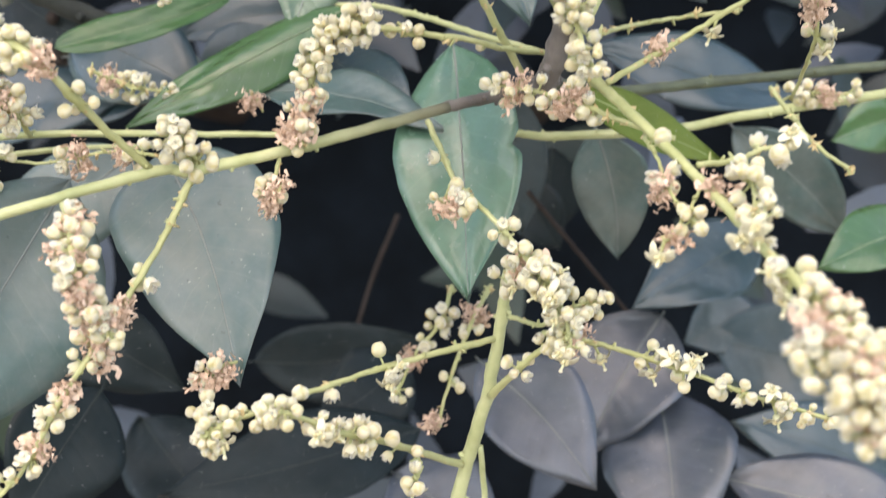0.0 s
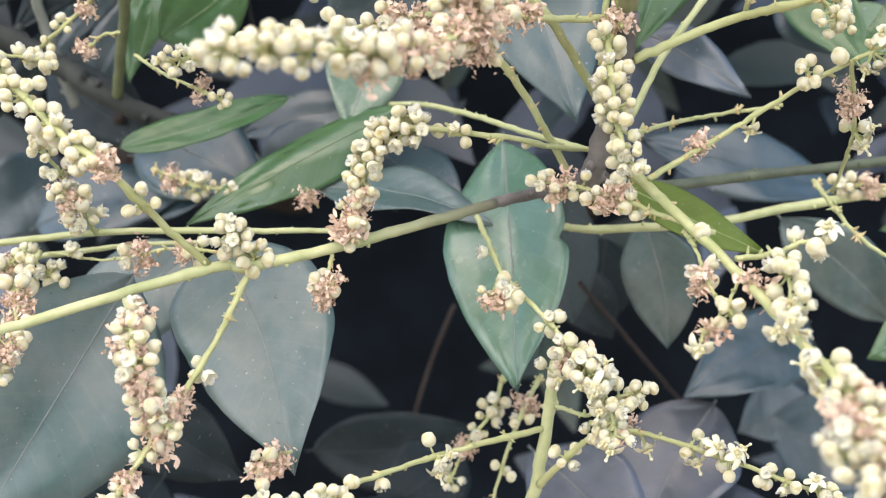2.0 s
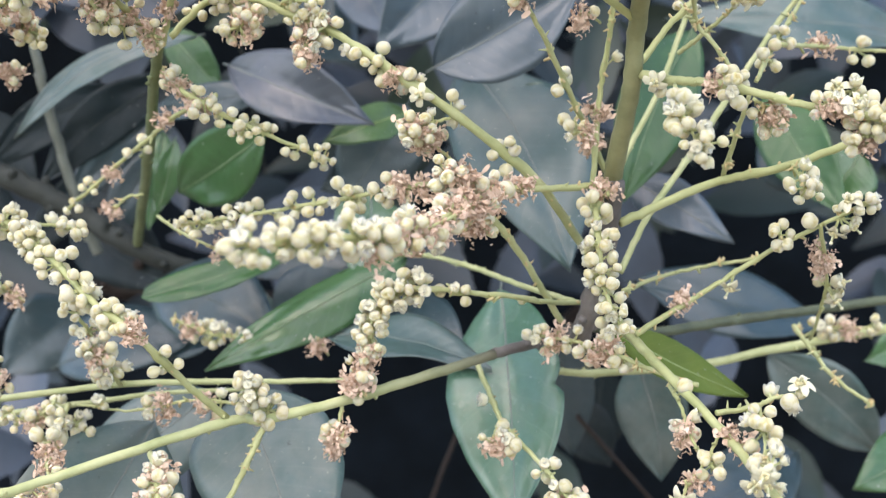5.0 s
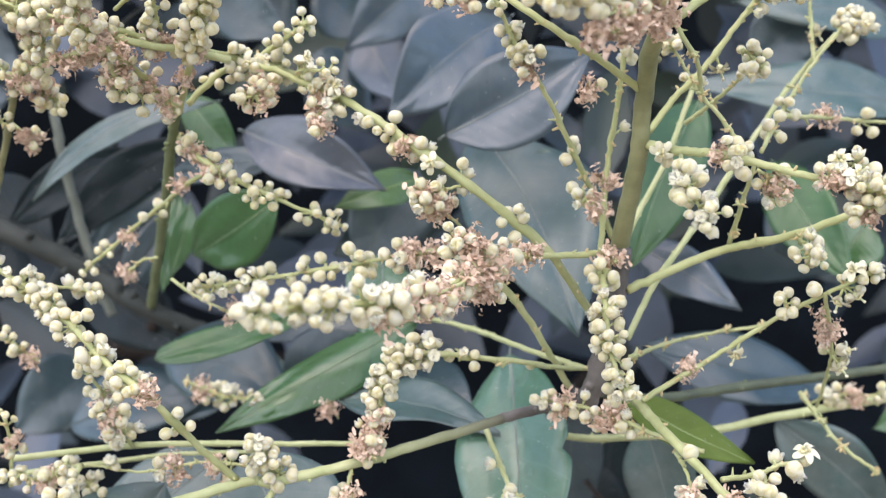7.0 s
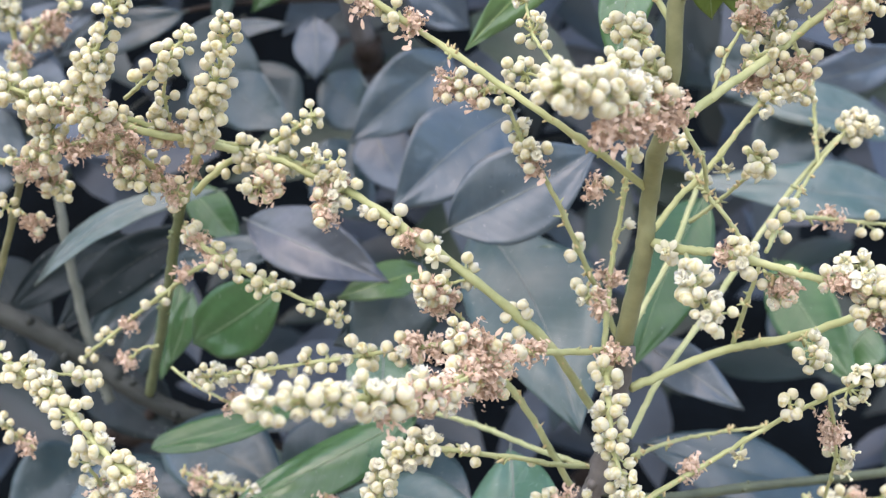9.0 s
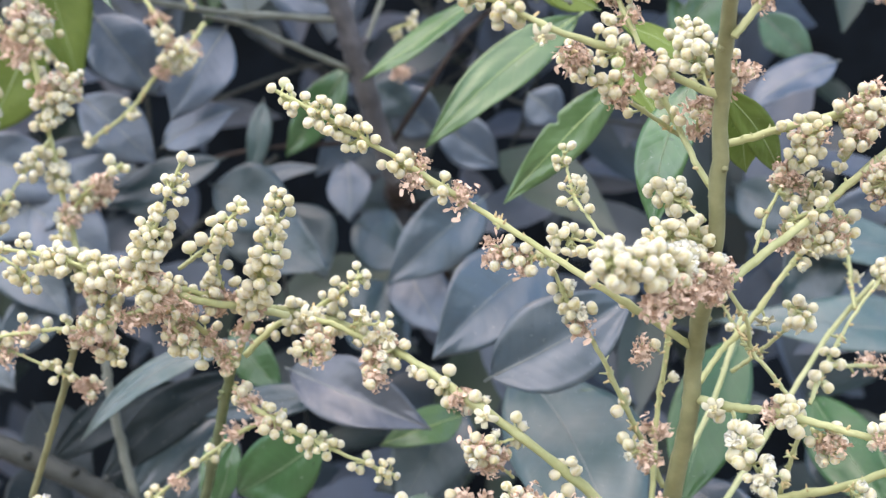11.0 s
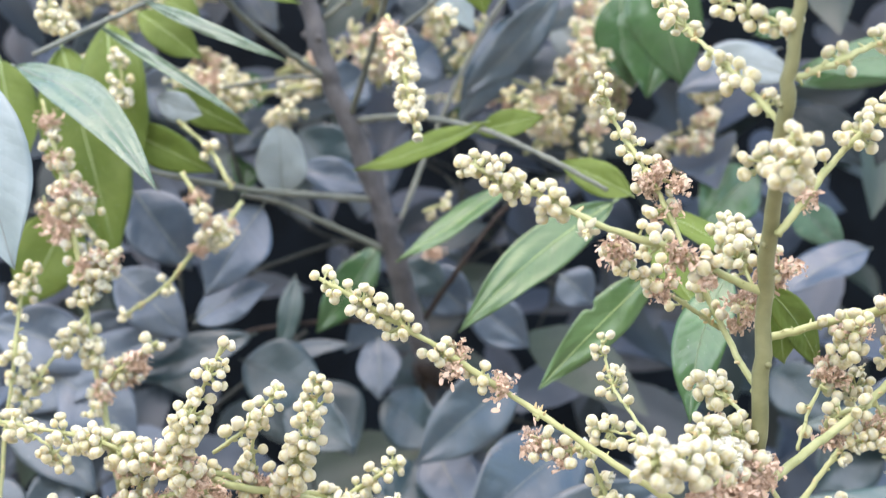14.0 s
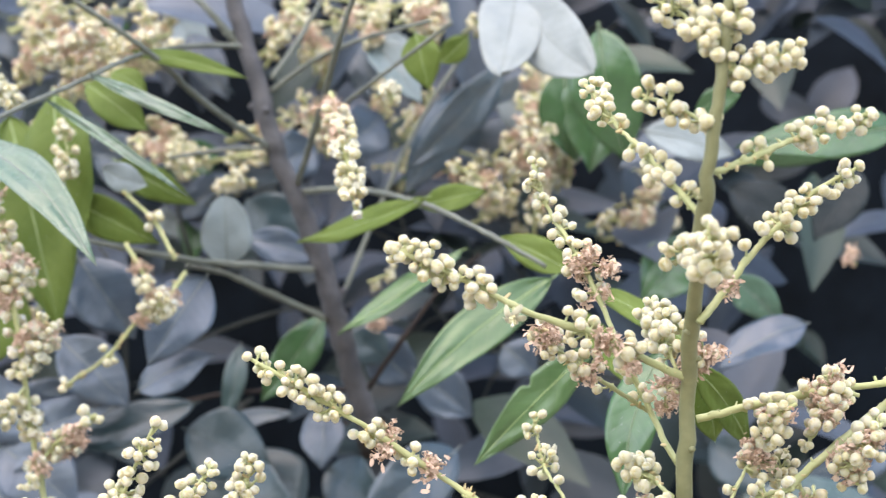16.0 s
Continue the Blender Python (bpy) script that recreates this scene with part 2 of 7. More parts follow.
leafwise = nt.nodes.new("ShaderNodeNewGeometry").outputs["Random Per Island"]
# The blue-grey end has reflected sky and far haze painted into it.
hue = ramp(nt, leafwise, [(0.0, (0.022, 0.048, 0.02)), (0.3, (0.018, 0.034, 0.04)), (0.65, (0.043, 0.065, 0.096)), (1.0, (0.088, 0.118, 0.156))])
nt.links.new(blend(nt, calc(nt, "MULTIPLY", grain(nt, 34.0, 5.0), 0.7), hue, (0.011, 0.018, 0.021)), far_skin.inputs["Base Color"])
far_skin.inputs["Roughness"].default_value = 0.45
bumped(nt, far_skin, grain(nt, 30.0, 3.0), 0.6, 0.002)

# ---- builders ----


def linked(name, mesh, parent=None):
    ob = new(name, mesh)
    ob.parent = parent
    return ob


def mesh_of(bm, name, mats):
    me = bpy.data.meshes.new(name)
    bm.to_mesh(me)
    bm.free()
    for f in me.polygons:
        f.use_smooth = True
    for m in mats:
        me.materials.append(m)
    return me


def thing(name, place, label, category, group="", kind=""):
    ob = new(name)
    ob.location = place
    ob.empty_display_size = 0.01
    return tagged(ob, label, category, group, kind)


def smooth_line(points, steps):
    """Points along a Catmull-Rom curve through the given ones."""
    pts = [Vector(p) for p in points]
    pts = [2 * pts[0] - pts[1], *pts, 2 * pts[-1] - pts[-2]]
    out = []
    for a, b, c, d in zip(pts, pts[1:], pts[2:], pts[3:]):
        for i in range(steps):
            t = i / steps
            out.append(0.5 * (2 * b + (c - a) * t + (2 * a - 5 * b + 4 * c - d) * t * t + (3 * b - 3 * c + d - a) * t**3))
    return out + [pts[-2]]


def tube(bm, line, r0, r1, sides=8, mat=0, knots=(), swell=0.28):
    """A tapered round stalk along a line, thickened at its knots."""
    rings, last = [], Vector((0.13, 0.91, 0.38))
    for i, p in enumerate(line):
        s = i / max(1, len(line) - 1)
        way = (line[min(i + 1, len(line) - 1)] - line[max(i - 1, 0)]).normalized()
        u = way.cross(last)
        u = (u if u.length > 1e-4 else way.orthogonal()).normalized()
        v = way.cross(u)
        r = r0 + (r1 - r0) * s
        r *= 1 + swell * sum(math.exp(-(((s - k) / 0.02) ** 2)) for k in knots)
        rings.append([bm.verts.new(p + r * (math.cos(a) * u + math.sin(a) * v)) for a in (2 * math.pi * j / sides for j in range(sides))])
    for a, b in zip(rings, rings[1:]):
        for j in range(sides):
            bm.faces.new((a[j], a[(j + 1) % sides], b[(j + 1) % sides], b[j])).material_index = mat
    for ring, flip in ((rings[0], True), (rings[-1], False)):
        bm.faces.new(ring[::-1] if flip else ring).material_index = mat


def bud_mesh(seed, lat=9, lon=20, opening=0.0):
    """A round bud of five overlapping sepals with clefts between them, on a green cup. opening: how far the sepals part at the top."""
    rng = random.Random(seed)
    bm = bmesh.new()
    turn, depth, flat = rng.random() * 6.3, rng.uniform(0.07, 0.13) + 0.2 * opening, rng.uniform(0.84, 1.0)
    lean = rng.uniform(0.3, 1.2)
    seams = bm.verts.layers.float.new("seam")
    rows = []
    for i in range(1, lat):
        th = math.pi * i / lat
        row = []
        for j in range(lon):
            ph = 2 * math.pi * j / lon
            cleft = max(0.0, math.cos((ph + turn + lean * th) * 2.5)) ** 5 * math.sin(th) ** 0.4 * max(0.0, min(1.0, 1.6 - 0.62 * th))
            crown = opening * max(0.0, 1.1 - th)
            r = 1 - depth * cleft + (0.03 * math.sin(3 * ph + seed) + 0.05 * math.sin(2 * ph + 1.7 * seed)) * math.sin(th) + 0.05 * math.cos(2 * th + seed) + 0.35 * crown * (1 - cleft) * math.sin(th)
            z = 0.95 + flat * r * math.cos(th) - 0.75 * crown * math.exp(-((th / 0.35) ** 2))
            row.append(bm.verts.new((r * math.sin(th) * math.cos(ph), r * math.sin(th) * math.sin(ph), z)))
            row[-1][seams] = min(1.0, cleft + (0.9 * crown if th < 0.6 else 0))
        rows.append(row)
    top, low = bm.verts.new((0, 0, 0.95 + flat * (0.97 - 0.85 * opening))), bm.verts.new((0, 0, -0.02))
    top[seams] = min(1.0, opening * 1.5)
    for a, b in zip(rows, rows[1:]):
        for j in range(lon):
            f = bm.faces.new((a[j], b[j], b[(j + 1) % lon], a[(j + 1) % lon]))
            f.material_index = 1 if b is rows[-1] else 0
    for j in range(lon):
        bm.faces.new((top, rows[0][j], rows[0][(j + 1) % lon]))
        bm.faces.new((low, rows[-1][(j + 1) % lon], rows[-1][j])).material_index = 1
    return mesh_of(bm, "bud", (BUD, CALYX))


def dry_mesh(seed, threads=17, petals=17):
    """A spent flower: a tangle of curled stamens with their anthers and crumpled petals."""
    rng = random.Random(seed)
    bm = bmesh.new()
    for _ in range(threads):
        way = Vector((rng.gauss(0, 1), rng.gauss(0, 1), rng.gauss(0.25, 0.9))).normalized()
        side = Vector((rng.gauss(0, 1), rng.gauss(0, 1), rng.gauss(-0.4, 1))).normalized()
        n, k = rng.uniform(0.1, 0.28), rng.uniform(0.1, 0.4)
        root = 0.42 * Vector((rng.gauss(0, 1), rng.gauss(0, 1), rng.gauss(0, 1)))
        line = [root + way * n * t + side * k * t * t for t in (0, 0.4, 0.75, 1)]
        tube(bm, line, 0.065, 0.05, 3)
        tip, k = line[-1], rng.uniform(0.07, 0.13)
        end = (line[-1] - line[-2]).normalized() * k
        tube(bm, [tip - end, tip, tip + end], k * 0.55, k * 0.5, 4, 0, (0.5,), 0.9)
    for _ in range(petals):
        way = Vector((rng.gauss(0, 1), rng.gauss(0, 1), rng.gauss(0, 1))).normalized()
        u = way.orthogonal().normalized()
        w, n = rng.uniform(0.12, 0.28), rng.uniform(0.3, 0.65)
        root = 0.42 * Vector((rng.gauss(0, 1), rng.gauss(0, 1), rng.gauss(0, 1)))
        rows = []
        for t, k in ((0, 0.4), (0.4, 1.0), (0.75, 0.9), (1, 0.3)):
            mid = root + way * n * t + way.cross(u) * 0.35 * math.sin(3 * t + seed)
            rows.append([bm.verts.new(mid + u * w * k * s + way.cross(u) * rng.uniform(-0.1, 0.1)) for s in (-1, 0, 1)])
        for a, b in zip(rows, rows[1:]):
            for j in (0, 1):
                bm.faces.new((a[j], a[j + 1], b[j + 1], b[j]))
    return mesh_of(bm, "withered_flower", (DRY,))


def flower_mesh(seed):
    """A small open flower: five strap petals bent back, a greenish disc, stamens with their anthers and a long style."""
    rng = random.Random(seed)
    bm = bmesh.new()
    for k in range(5):
        a = 2 * math.pi * k / 5 + rng.uniform(-0.3, 0.3)
        d, e = Vector((math.cos(a), math.sin(a), 0)), Vector((-math.sin(a), math.cos(a), 0))
        reach, rise, curl, twist = rng.uniform(1.15, 1.5), rng.uniform(0.6, 1.1), rng.uniform(0.7, 1.5), rng.gauss(0, 0.2)
        rows = []
        for t, w in ((0.15, 0.24), (0.35, 0.34), (0.6, 0.38), (0.85, 0.33), (1.0, 0.16)):
            mid = d * (t * reach - 0.22 * max(0.0, t - 0.6)) + e * twist * t * t + Vector((0, 0, 0.45 + rise * t - curl * t * t))
            rows.append([bm.verts.new(mid + e * w * s + Vector((0, 0, 0.16 * s * s + h))) for h in (0, -0.05) for s in (-1, 0, 1)])
        for p, q in zip(rows, rows[1:]):
            for i in (0, 1, 3, 4):
                bm.faces.new((p[i], p[i + 1], q[i + 1], q[i]))
            bm.faces.new((p[0], q[0], q[3], p[3]))
            bm.faces.new((p[2], p[5], q[5], q[2]))
    whole = len(bm.faces)
    bmesh.ops.create_icosphere(bm, subdivisions=2, radius=0.36, matrix=Matrix.Translation((0, 0, 0.5)))
    tube(bm, [Vector((0, 0, 0.6)), Vector((0.05, 0.02, 1.1)), Vector((0.1, 0.08, 1.7))], 0.15, 0.12, 5)
    for f in list(bm.faces)[whole:]:
        f.material_index = 1
    bmesh.ops.create_icosphere(bm, subdivisions=1, radius=0.21, matrix=Matrix.Translation((0.1, 0.08, 1.75)))
    for k in range(7):
        a = 2 * math.pi * k / 7 + rng.uniform(-0.3, 0.3)
        d = Vector((math.cos(a), math.sin(a), 0))
        out, up = rng.uniform(0.2, 0.42), rng.uniform(0.2, 0.42)
        line = [Vector((0, 0, 0.6)) + d * t * out + Vector((0, 0, up * t)) for t in (0.2, 0.6, 1)]
        tube(bm, line, 0.09, 0.07, 4)
        for v in bmesh.ops.create_icosphere(bm, subdivisions=1, radius=0.19, matrix=Matrix.Translation(line[-1]))["verts"]:
            for f in v.link_faces:
                f.material_index = 2
    return mesh_of(bm, "open_flower", (PETAL, CALYX, ANTHER))


def bell_mesh(seed, lon=20):
    """A bud just opening: a cup of five sepals with a lobed, spreading rim and a few stamens in it."""
    rng = random.Random(seed)
    bm = bmesh.new()
    turn, flare = rng.random() * 6.3, rng.uniform(0.0, 0.28)
    profile = ((0.0, 0.12, 0), (0.16, 0.56, 0), (0.5, 0.86, 0), (0.95, 0.95, 0), (1.25, 0.9, 0.35), (1.5, 0.88 + flare, 1), (1.42, 0.72 + flare, 1), (1.18, 0.66, 0.3), (1.08, 0.4, 0))
    rows = []
    for z, r, lobe in profile:
        row = []
        for j in range(lon):
            a = 2 * math.pi * j / lon
            rim = abs(math.cos(2.5 * (a + turn))) ** 0.6
            k = 1 - 0.1 * (1 - rim) * (z > 0.3)
            row.append(bm.verts.new((r * k * math.cos(a), r * k * math.sin(a), z - 0.55 * lobe * (1 - rim) + 0.1 * lobe * math.sin(a + seed))))
        rows.append(row)
    for i, (a, b) in enumerate(zip(rows, rows[1:])):
        for j in range(lon):
            bm.faces.new((a[j], a[(j + 1) % lon], b[(j + 1) % lon], b[j])).material_index = 1 if i == 0 else 2 if i > 5 else 0
    bm.faces.new(rows[0][::-1]).material_index = 1
    bm.faces.new(rows[-1]).material_index = 2
    for _ in range(6):
        d = Vector((rng.gauss(0, 0.28), rng.gauss(0, 0.28), 1)).normalized()
        line = [Vector((0, 0, 0.8)) + d * t for t in (0, 0.5, rng.uniform(0.8, 1.15))]
        tube(bm, line, 0.07, 0.06, 4)
        bmesh.ops.create_icosphere(bm, subdivisions=1, radius=0.13, matrix=Matrix.Translation(line[-1]))
    return mesh_of(bm, "bud", (BUD, CALYX, PETAL))


BUDS = [bud_mesh(k, opening=(0, 0.12, 0.25, 0, 0.05, 0.6, 0.3, 0.45)[k]) for k in range(8)] + [bell_mesh(60 + k) for k in range(3)]
ROUND_BUDS = [bud_mesh(20 + k, 8, 15, (0, 0.3, 0.15, 0, 0.5, 0.2)[k]) for k in range(6)]
SMALL_BUDS = [bud_mesh(40 + k, 6, 8) for k in range(4)]
DRIES = [dry_mesh(100 + k) for k in range(6)]
FLOWERS = [flower_mesh(200 + k) for k in range(5)]


def facing(way, spin):
    return way.to_track_quat("Z", "Y").to_matrix() @ Matrix.Rotation(spin, 3, "Z")


spray_count = 0


def spray(beads, points, r0, r1, size=1.0, far=False, full=1.0):
    """A flowering branchlet. beads, from its foot to its tip: . bare, n old bracts, s one bud, b a few buds, B a full clump,
    d spent flowers, D spent flowers among buds, o an open flower, f open flowers among buds."""
    global spray_count
    spray_count += 1
    rng = random.Random(1000 + spray_count)
    base = Vector(points[0])
    buds_in, dry_in = sum(c in "sbBDf" for c in beads), sum(c in "dD" for c in beads)
    look_of = "crowded cream buds" if beads.count("B") > 2 else "scattered cream buds"
    look_of += ", withered brown flowers" if dry_in else ""
    look_of += ", open flower" if "o" in beads or "f" in beads else ""
    if not buds_in:
        look_of = "withered brown flower remains" if dry_in else "dry bract stubs"
    top = thing("flower_spray", base, look_of + (" on slender green stalk" if r0 < 0.0013 else " on stout green stalk"), "flower spray", "flower sprays of the tree")
    line = smooth_line([Vector(p) - base for p in points], 8)
    knots = [(i + 0.5) / len(beads) for i, c in enumerate(beads) if c != "."]
    bm = bmesh.new()
    # small wander of the stalk between its nodes
    for i in range(1, len(line) - 1):
        line[i] = line[i] + Vector((rng.gauss(0, 1), rng.gauss(0, 1), rng.gauss(0, 1))) * 0.00018
    tube(bm, line, r0, r1, 8, 0, knots)
    mass = bmesh.new() if far else None
    place = []

    def at(s):
        x = max(0.0, min(0.9999, s)) * (len(line) - 1)
        i = int(x)
        return line[i].lerp(line[i + 1], x - i), (line[i + 1] - line[i]).normalized()

    def ball(foot, way, r):
        """One bud at the end of a short stalk that starts on foot."""
        tip = foot
        if far:
            k = SMALL_BUDS[rng.randrange(4)]
            m = Matrix.LocRotScale(tip, facing(way, 0).to_quaternion(), (r, r, r))
            mass.from_mesh(k)
            mass.verts.ensure_lookup_table()
            for v in mass.verts[-len(k.vertices):]:
                v.co = m @ v.co
            return
        ob = linked("bud", BUDS[rng.randrange(11)] if size >= 1 else ROUND_BUDS[rng.randrange(6)], top)
        ob.matrix_basis = Matrix.LocRotScale(tip, facing(way, rng.random() * 6.3).to_quaternion(), (r, r, r * rng.uniform(0.92, 1.08)))

    def clump(s, count, reach, small):
        p, way = at(s)
        u = way.orthogonal().normalized()
        for _ in range(count):
            for _ in range(12):
                a = rng.random() * 6.283
                out = (Matrix.Rotation(a, 3, way) @ u + way * rng.uniform(-0.35, 0.7)).normalized()
                r = 0.00288 * rng.uniform(0.74, 1.14) * size * small
                ped = reach * rng.uniform(0.3, 1.0)
                foot = p + out * ped + way * rng.gauss(0, 0.0016)
                mid = foot + out * r
                if all((mid - q).length > 0.86 * (r + k) for q, k in place[-40:]):
                    break
            else:
                continue
            place.append((mid, r))
            tube(bm, [p, p.lerp(foot, 0.5) + Vector((0, 0, -0.0004)), foot + out * 0.0003], 0.00055, 0.00045, 4)
            ball(foot, out, r)

    def spent(s, count, reach):
        p, way = at(s)
        u = way.orthogonal().normalized()
        for _ in range(count):
            out = (Matrix.Rotation(rng.random() * 6.283, 3, way) @ u + way * rng.uniform(-0.4, 0.4) + Vector((0, 0, -0.25))).normalized()
            foot = p + out * reach * rng.uniform(0.3, 0.9) + way * rng.gauss(0, 0.0015)
            k = 0.0040 * rng.uniform(0.8, 1.25) * size
            ob = linked("withered_flower", DRIES[rng.randrange(6)], top)
            ob.matrix_basis = Matrix.LocRotScale(foot, facing(out, rng.random() * 6.3).to_quaternion(), (k, k, k))
            tube(bm, [p, foot], 0.0005, 0.0004, 4)

    def stub(s, n, dry):
        """A bract or the foot of a fallen flower stalk."""
        p, way = at(s)
        out = (Matrix.Rotation(rng.random() * 6.283, 3, way) @ way.orthogonal().normalized() + way * rng.uniform(-0.2, 0.8)).normalized()
        bend = Vector((rng.gauss(0, 1), rng.gauss(0, 1), rng.gauss(0, 1))) * 0.0007
        tube(bm, [p, p + out * 0.0013 * n, p + out * 0.0024 * n + bend], 0.00095, 0.0002 if rng.random() < 0.6 else 0.0005, 5, int(dry))

    for i, c in enumerate(beads):
        if not far:
            for _ in range(rng.choice((0, 1, 1, 2)) if c == "." else 2):
                stub((i + rng.random()) / len(beads), rng.uniform(0.5, 1.15), rng.random() < 0.5)
        s = (i + 0.5) / len(beads) + rng.uniform(-0.2, 0.2) / len(beads)
        small = 1.0 - 0.22 * max(0.0, s - 0.55) / 0.45
        if c == "n":
            p, way = at(s)
            for _ in range(9):
                stub(s + rng.gauss(0, 0.008), rng.uniform(0.7, 1.6), rng.random() < 0.65)
        elif c == "s":
            clump(s, 1, 0.0046, 1.05)
        elif c == "b":
            clump(s, rng.choice((3, 4, 4)), 0.0036, small)
        elif c == "B":
            clump(s, round(rng.choice((7, 8, 9)) * full), 0.0052, small)
        elif c == "d":
            spent(s, rng.choice((4, 5)), 0.0055)
        elif c == "D":
            spent(s, rng.choice((5, 6)), 0.0068)
            clump(s, 3, 0.0058, small)
        elif c in "of":
            p, way = at(s)
            out = (way.orthogonal().normalized() + (Vector((0, -1.6, 0.2)) if rng.random() < 0.55 else Vector((0, -0.9, -1.6)))).normalized()
            if c == "f":
                clump(s, 3, 0.0045, small)
                for _ in range(1):
                    off = Vector((rng.gauss(0, 1), rng.uniform(-1.2, 0), rng.gauss(0, 1))).normalized()
                    ob = linked("open_flower", FLOWERS[rng.randrange(5)], top)
                    ob.matrix_basis = Matrix.LocRotScale(p + off * 0.0045, facing(off, rng.random() * 6.3).to_quaternion(), (0.0034 * size,) * 3)
                    tube(bm, [p, p + off * 0.005], 0.0006, 0.0005, 5)
            ob = linked("open_flower", FLOWERS[rng.randrange(5)], top)
            ob.matrix_basis = Matrix.LocRotScale(p + out * 0.004, facing(out, rng.random() * 6.3).to_quaternion(), (0.0042 * size,) * 3)
            tube(bm, [p, p + out * 0.0045], 0.0007, 0.0006, 5)
    if beads[-1] in "sbB":
        p, way = at(1.0)
        ball(p - way * 0.0003, way, 0.0026 * rng.uniform(0.8, 1.05) * size)
    linked("stalk", mesh_of(bm, "stalk", (STALK, BRACT)), top)
    if far:
        tagged(linked("bud_mass", mesh_of(mass, "bud_mass", (BUD, CALYX)), top), kind="stuff")
    return top


branch_count = 0


def branch(label, mat, points, r0, r1, wood=0.0):
    """A shoot or bough with the scars of fallen leaves on it."""
    global branch_count
    branch_count += 1
    rng = random.Random(9000 + branch_count)
    base = Vector(points[0])
    top = thing("branch", base, label, "branch", "branches of the tree")
    line = smooth_line([Vector(p) - base for p in points], 10)
    for i in range(1, len(line) - 1):
        line[i] = line[i] + Vector((rng.gauss(0, 1), rng.gauss(0, 1), rng.gauss(0, 1))) * r0 * 0.08
    scars = [rng.uniform(0.05, 0.95) for _ in range(max(2, min(9, int(len(points) * 1.6))))]
    bm = bmesh.new()
    tube(bm, line, r0, r1, 14, 0, scars, 0.08)
    if wood:
        # the foot of the shoot, up to the given share of its length, has turned woody
        age = bm.verts.layers.float.new("wood")
        bm.verts.ensure_lookup_table()
        for k, v in enumerate(bm.verts):
            v[age] = max(0.0, 1 - (k // 14) / (len(line) - 1) / wood) ** 1.3
    linked("shoot", mesh_of(bm, "shoot", (mat,)), top)
    for s in scars:
        x = s * (len(line) - 1)
        i = min(int(x), len(line) - 2)
        p, way, r = line[i].lerp(line[i + 1], x - i), (line[i + 1] - line[i]).normalized(), r0 + (r1 - r0) * s
        out = (Matrix.Rotation(rng.random() * 6.3, 3, way) @ way.orthogonal()).normalized()
        bm = bmesh.new()
        tube(bm, [p + out * r * 0.7, p + out * r * 1.25, p + out * r * 1.5 + way * r * 0.2], r * 0.55, r * 0.3, 7)
        linked("leaf_scar", mesh_of(bm, "leaf_scar", (mat,)), top)
    return top


leaf_count = 0


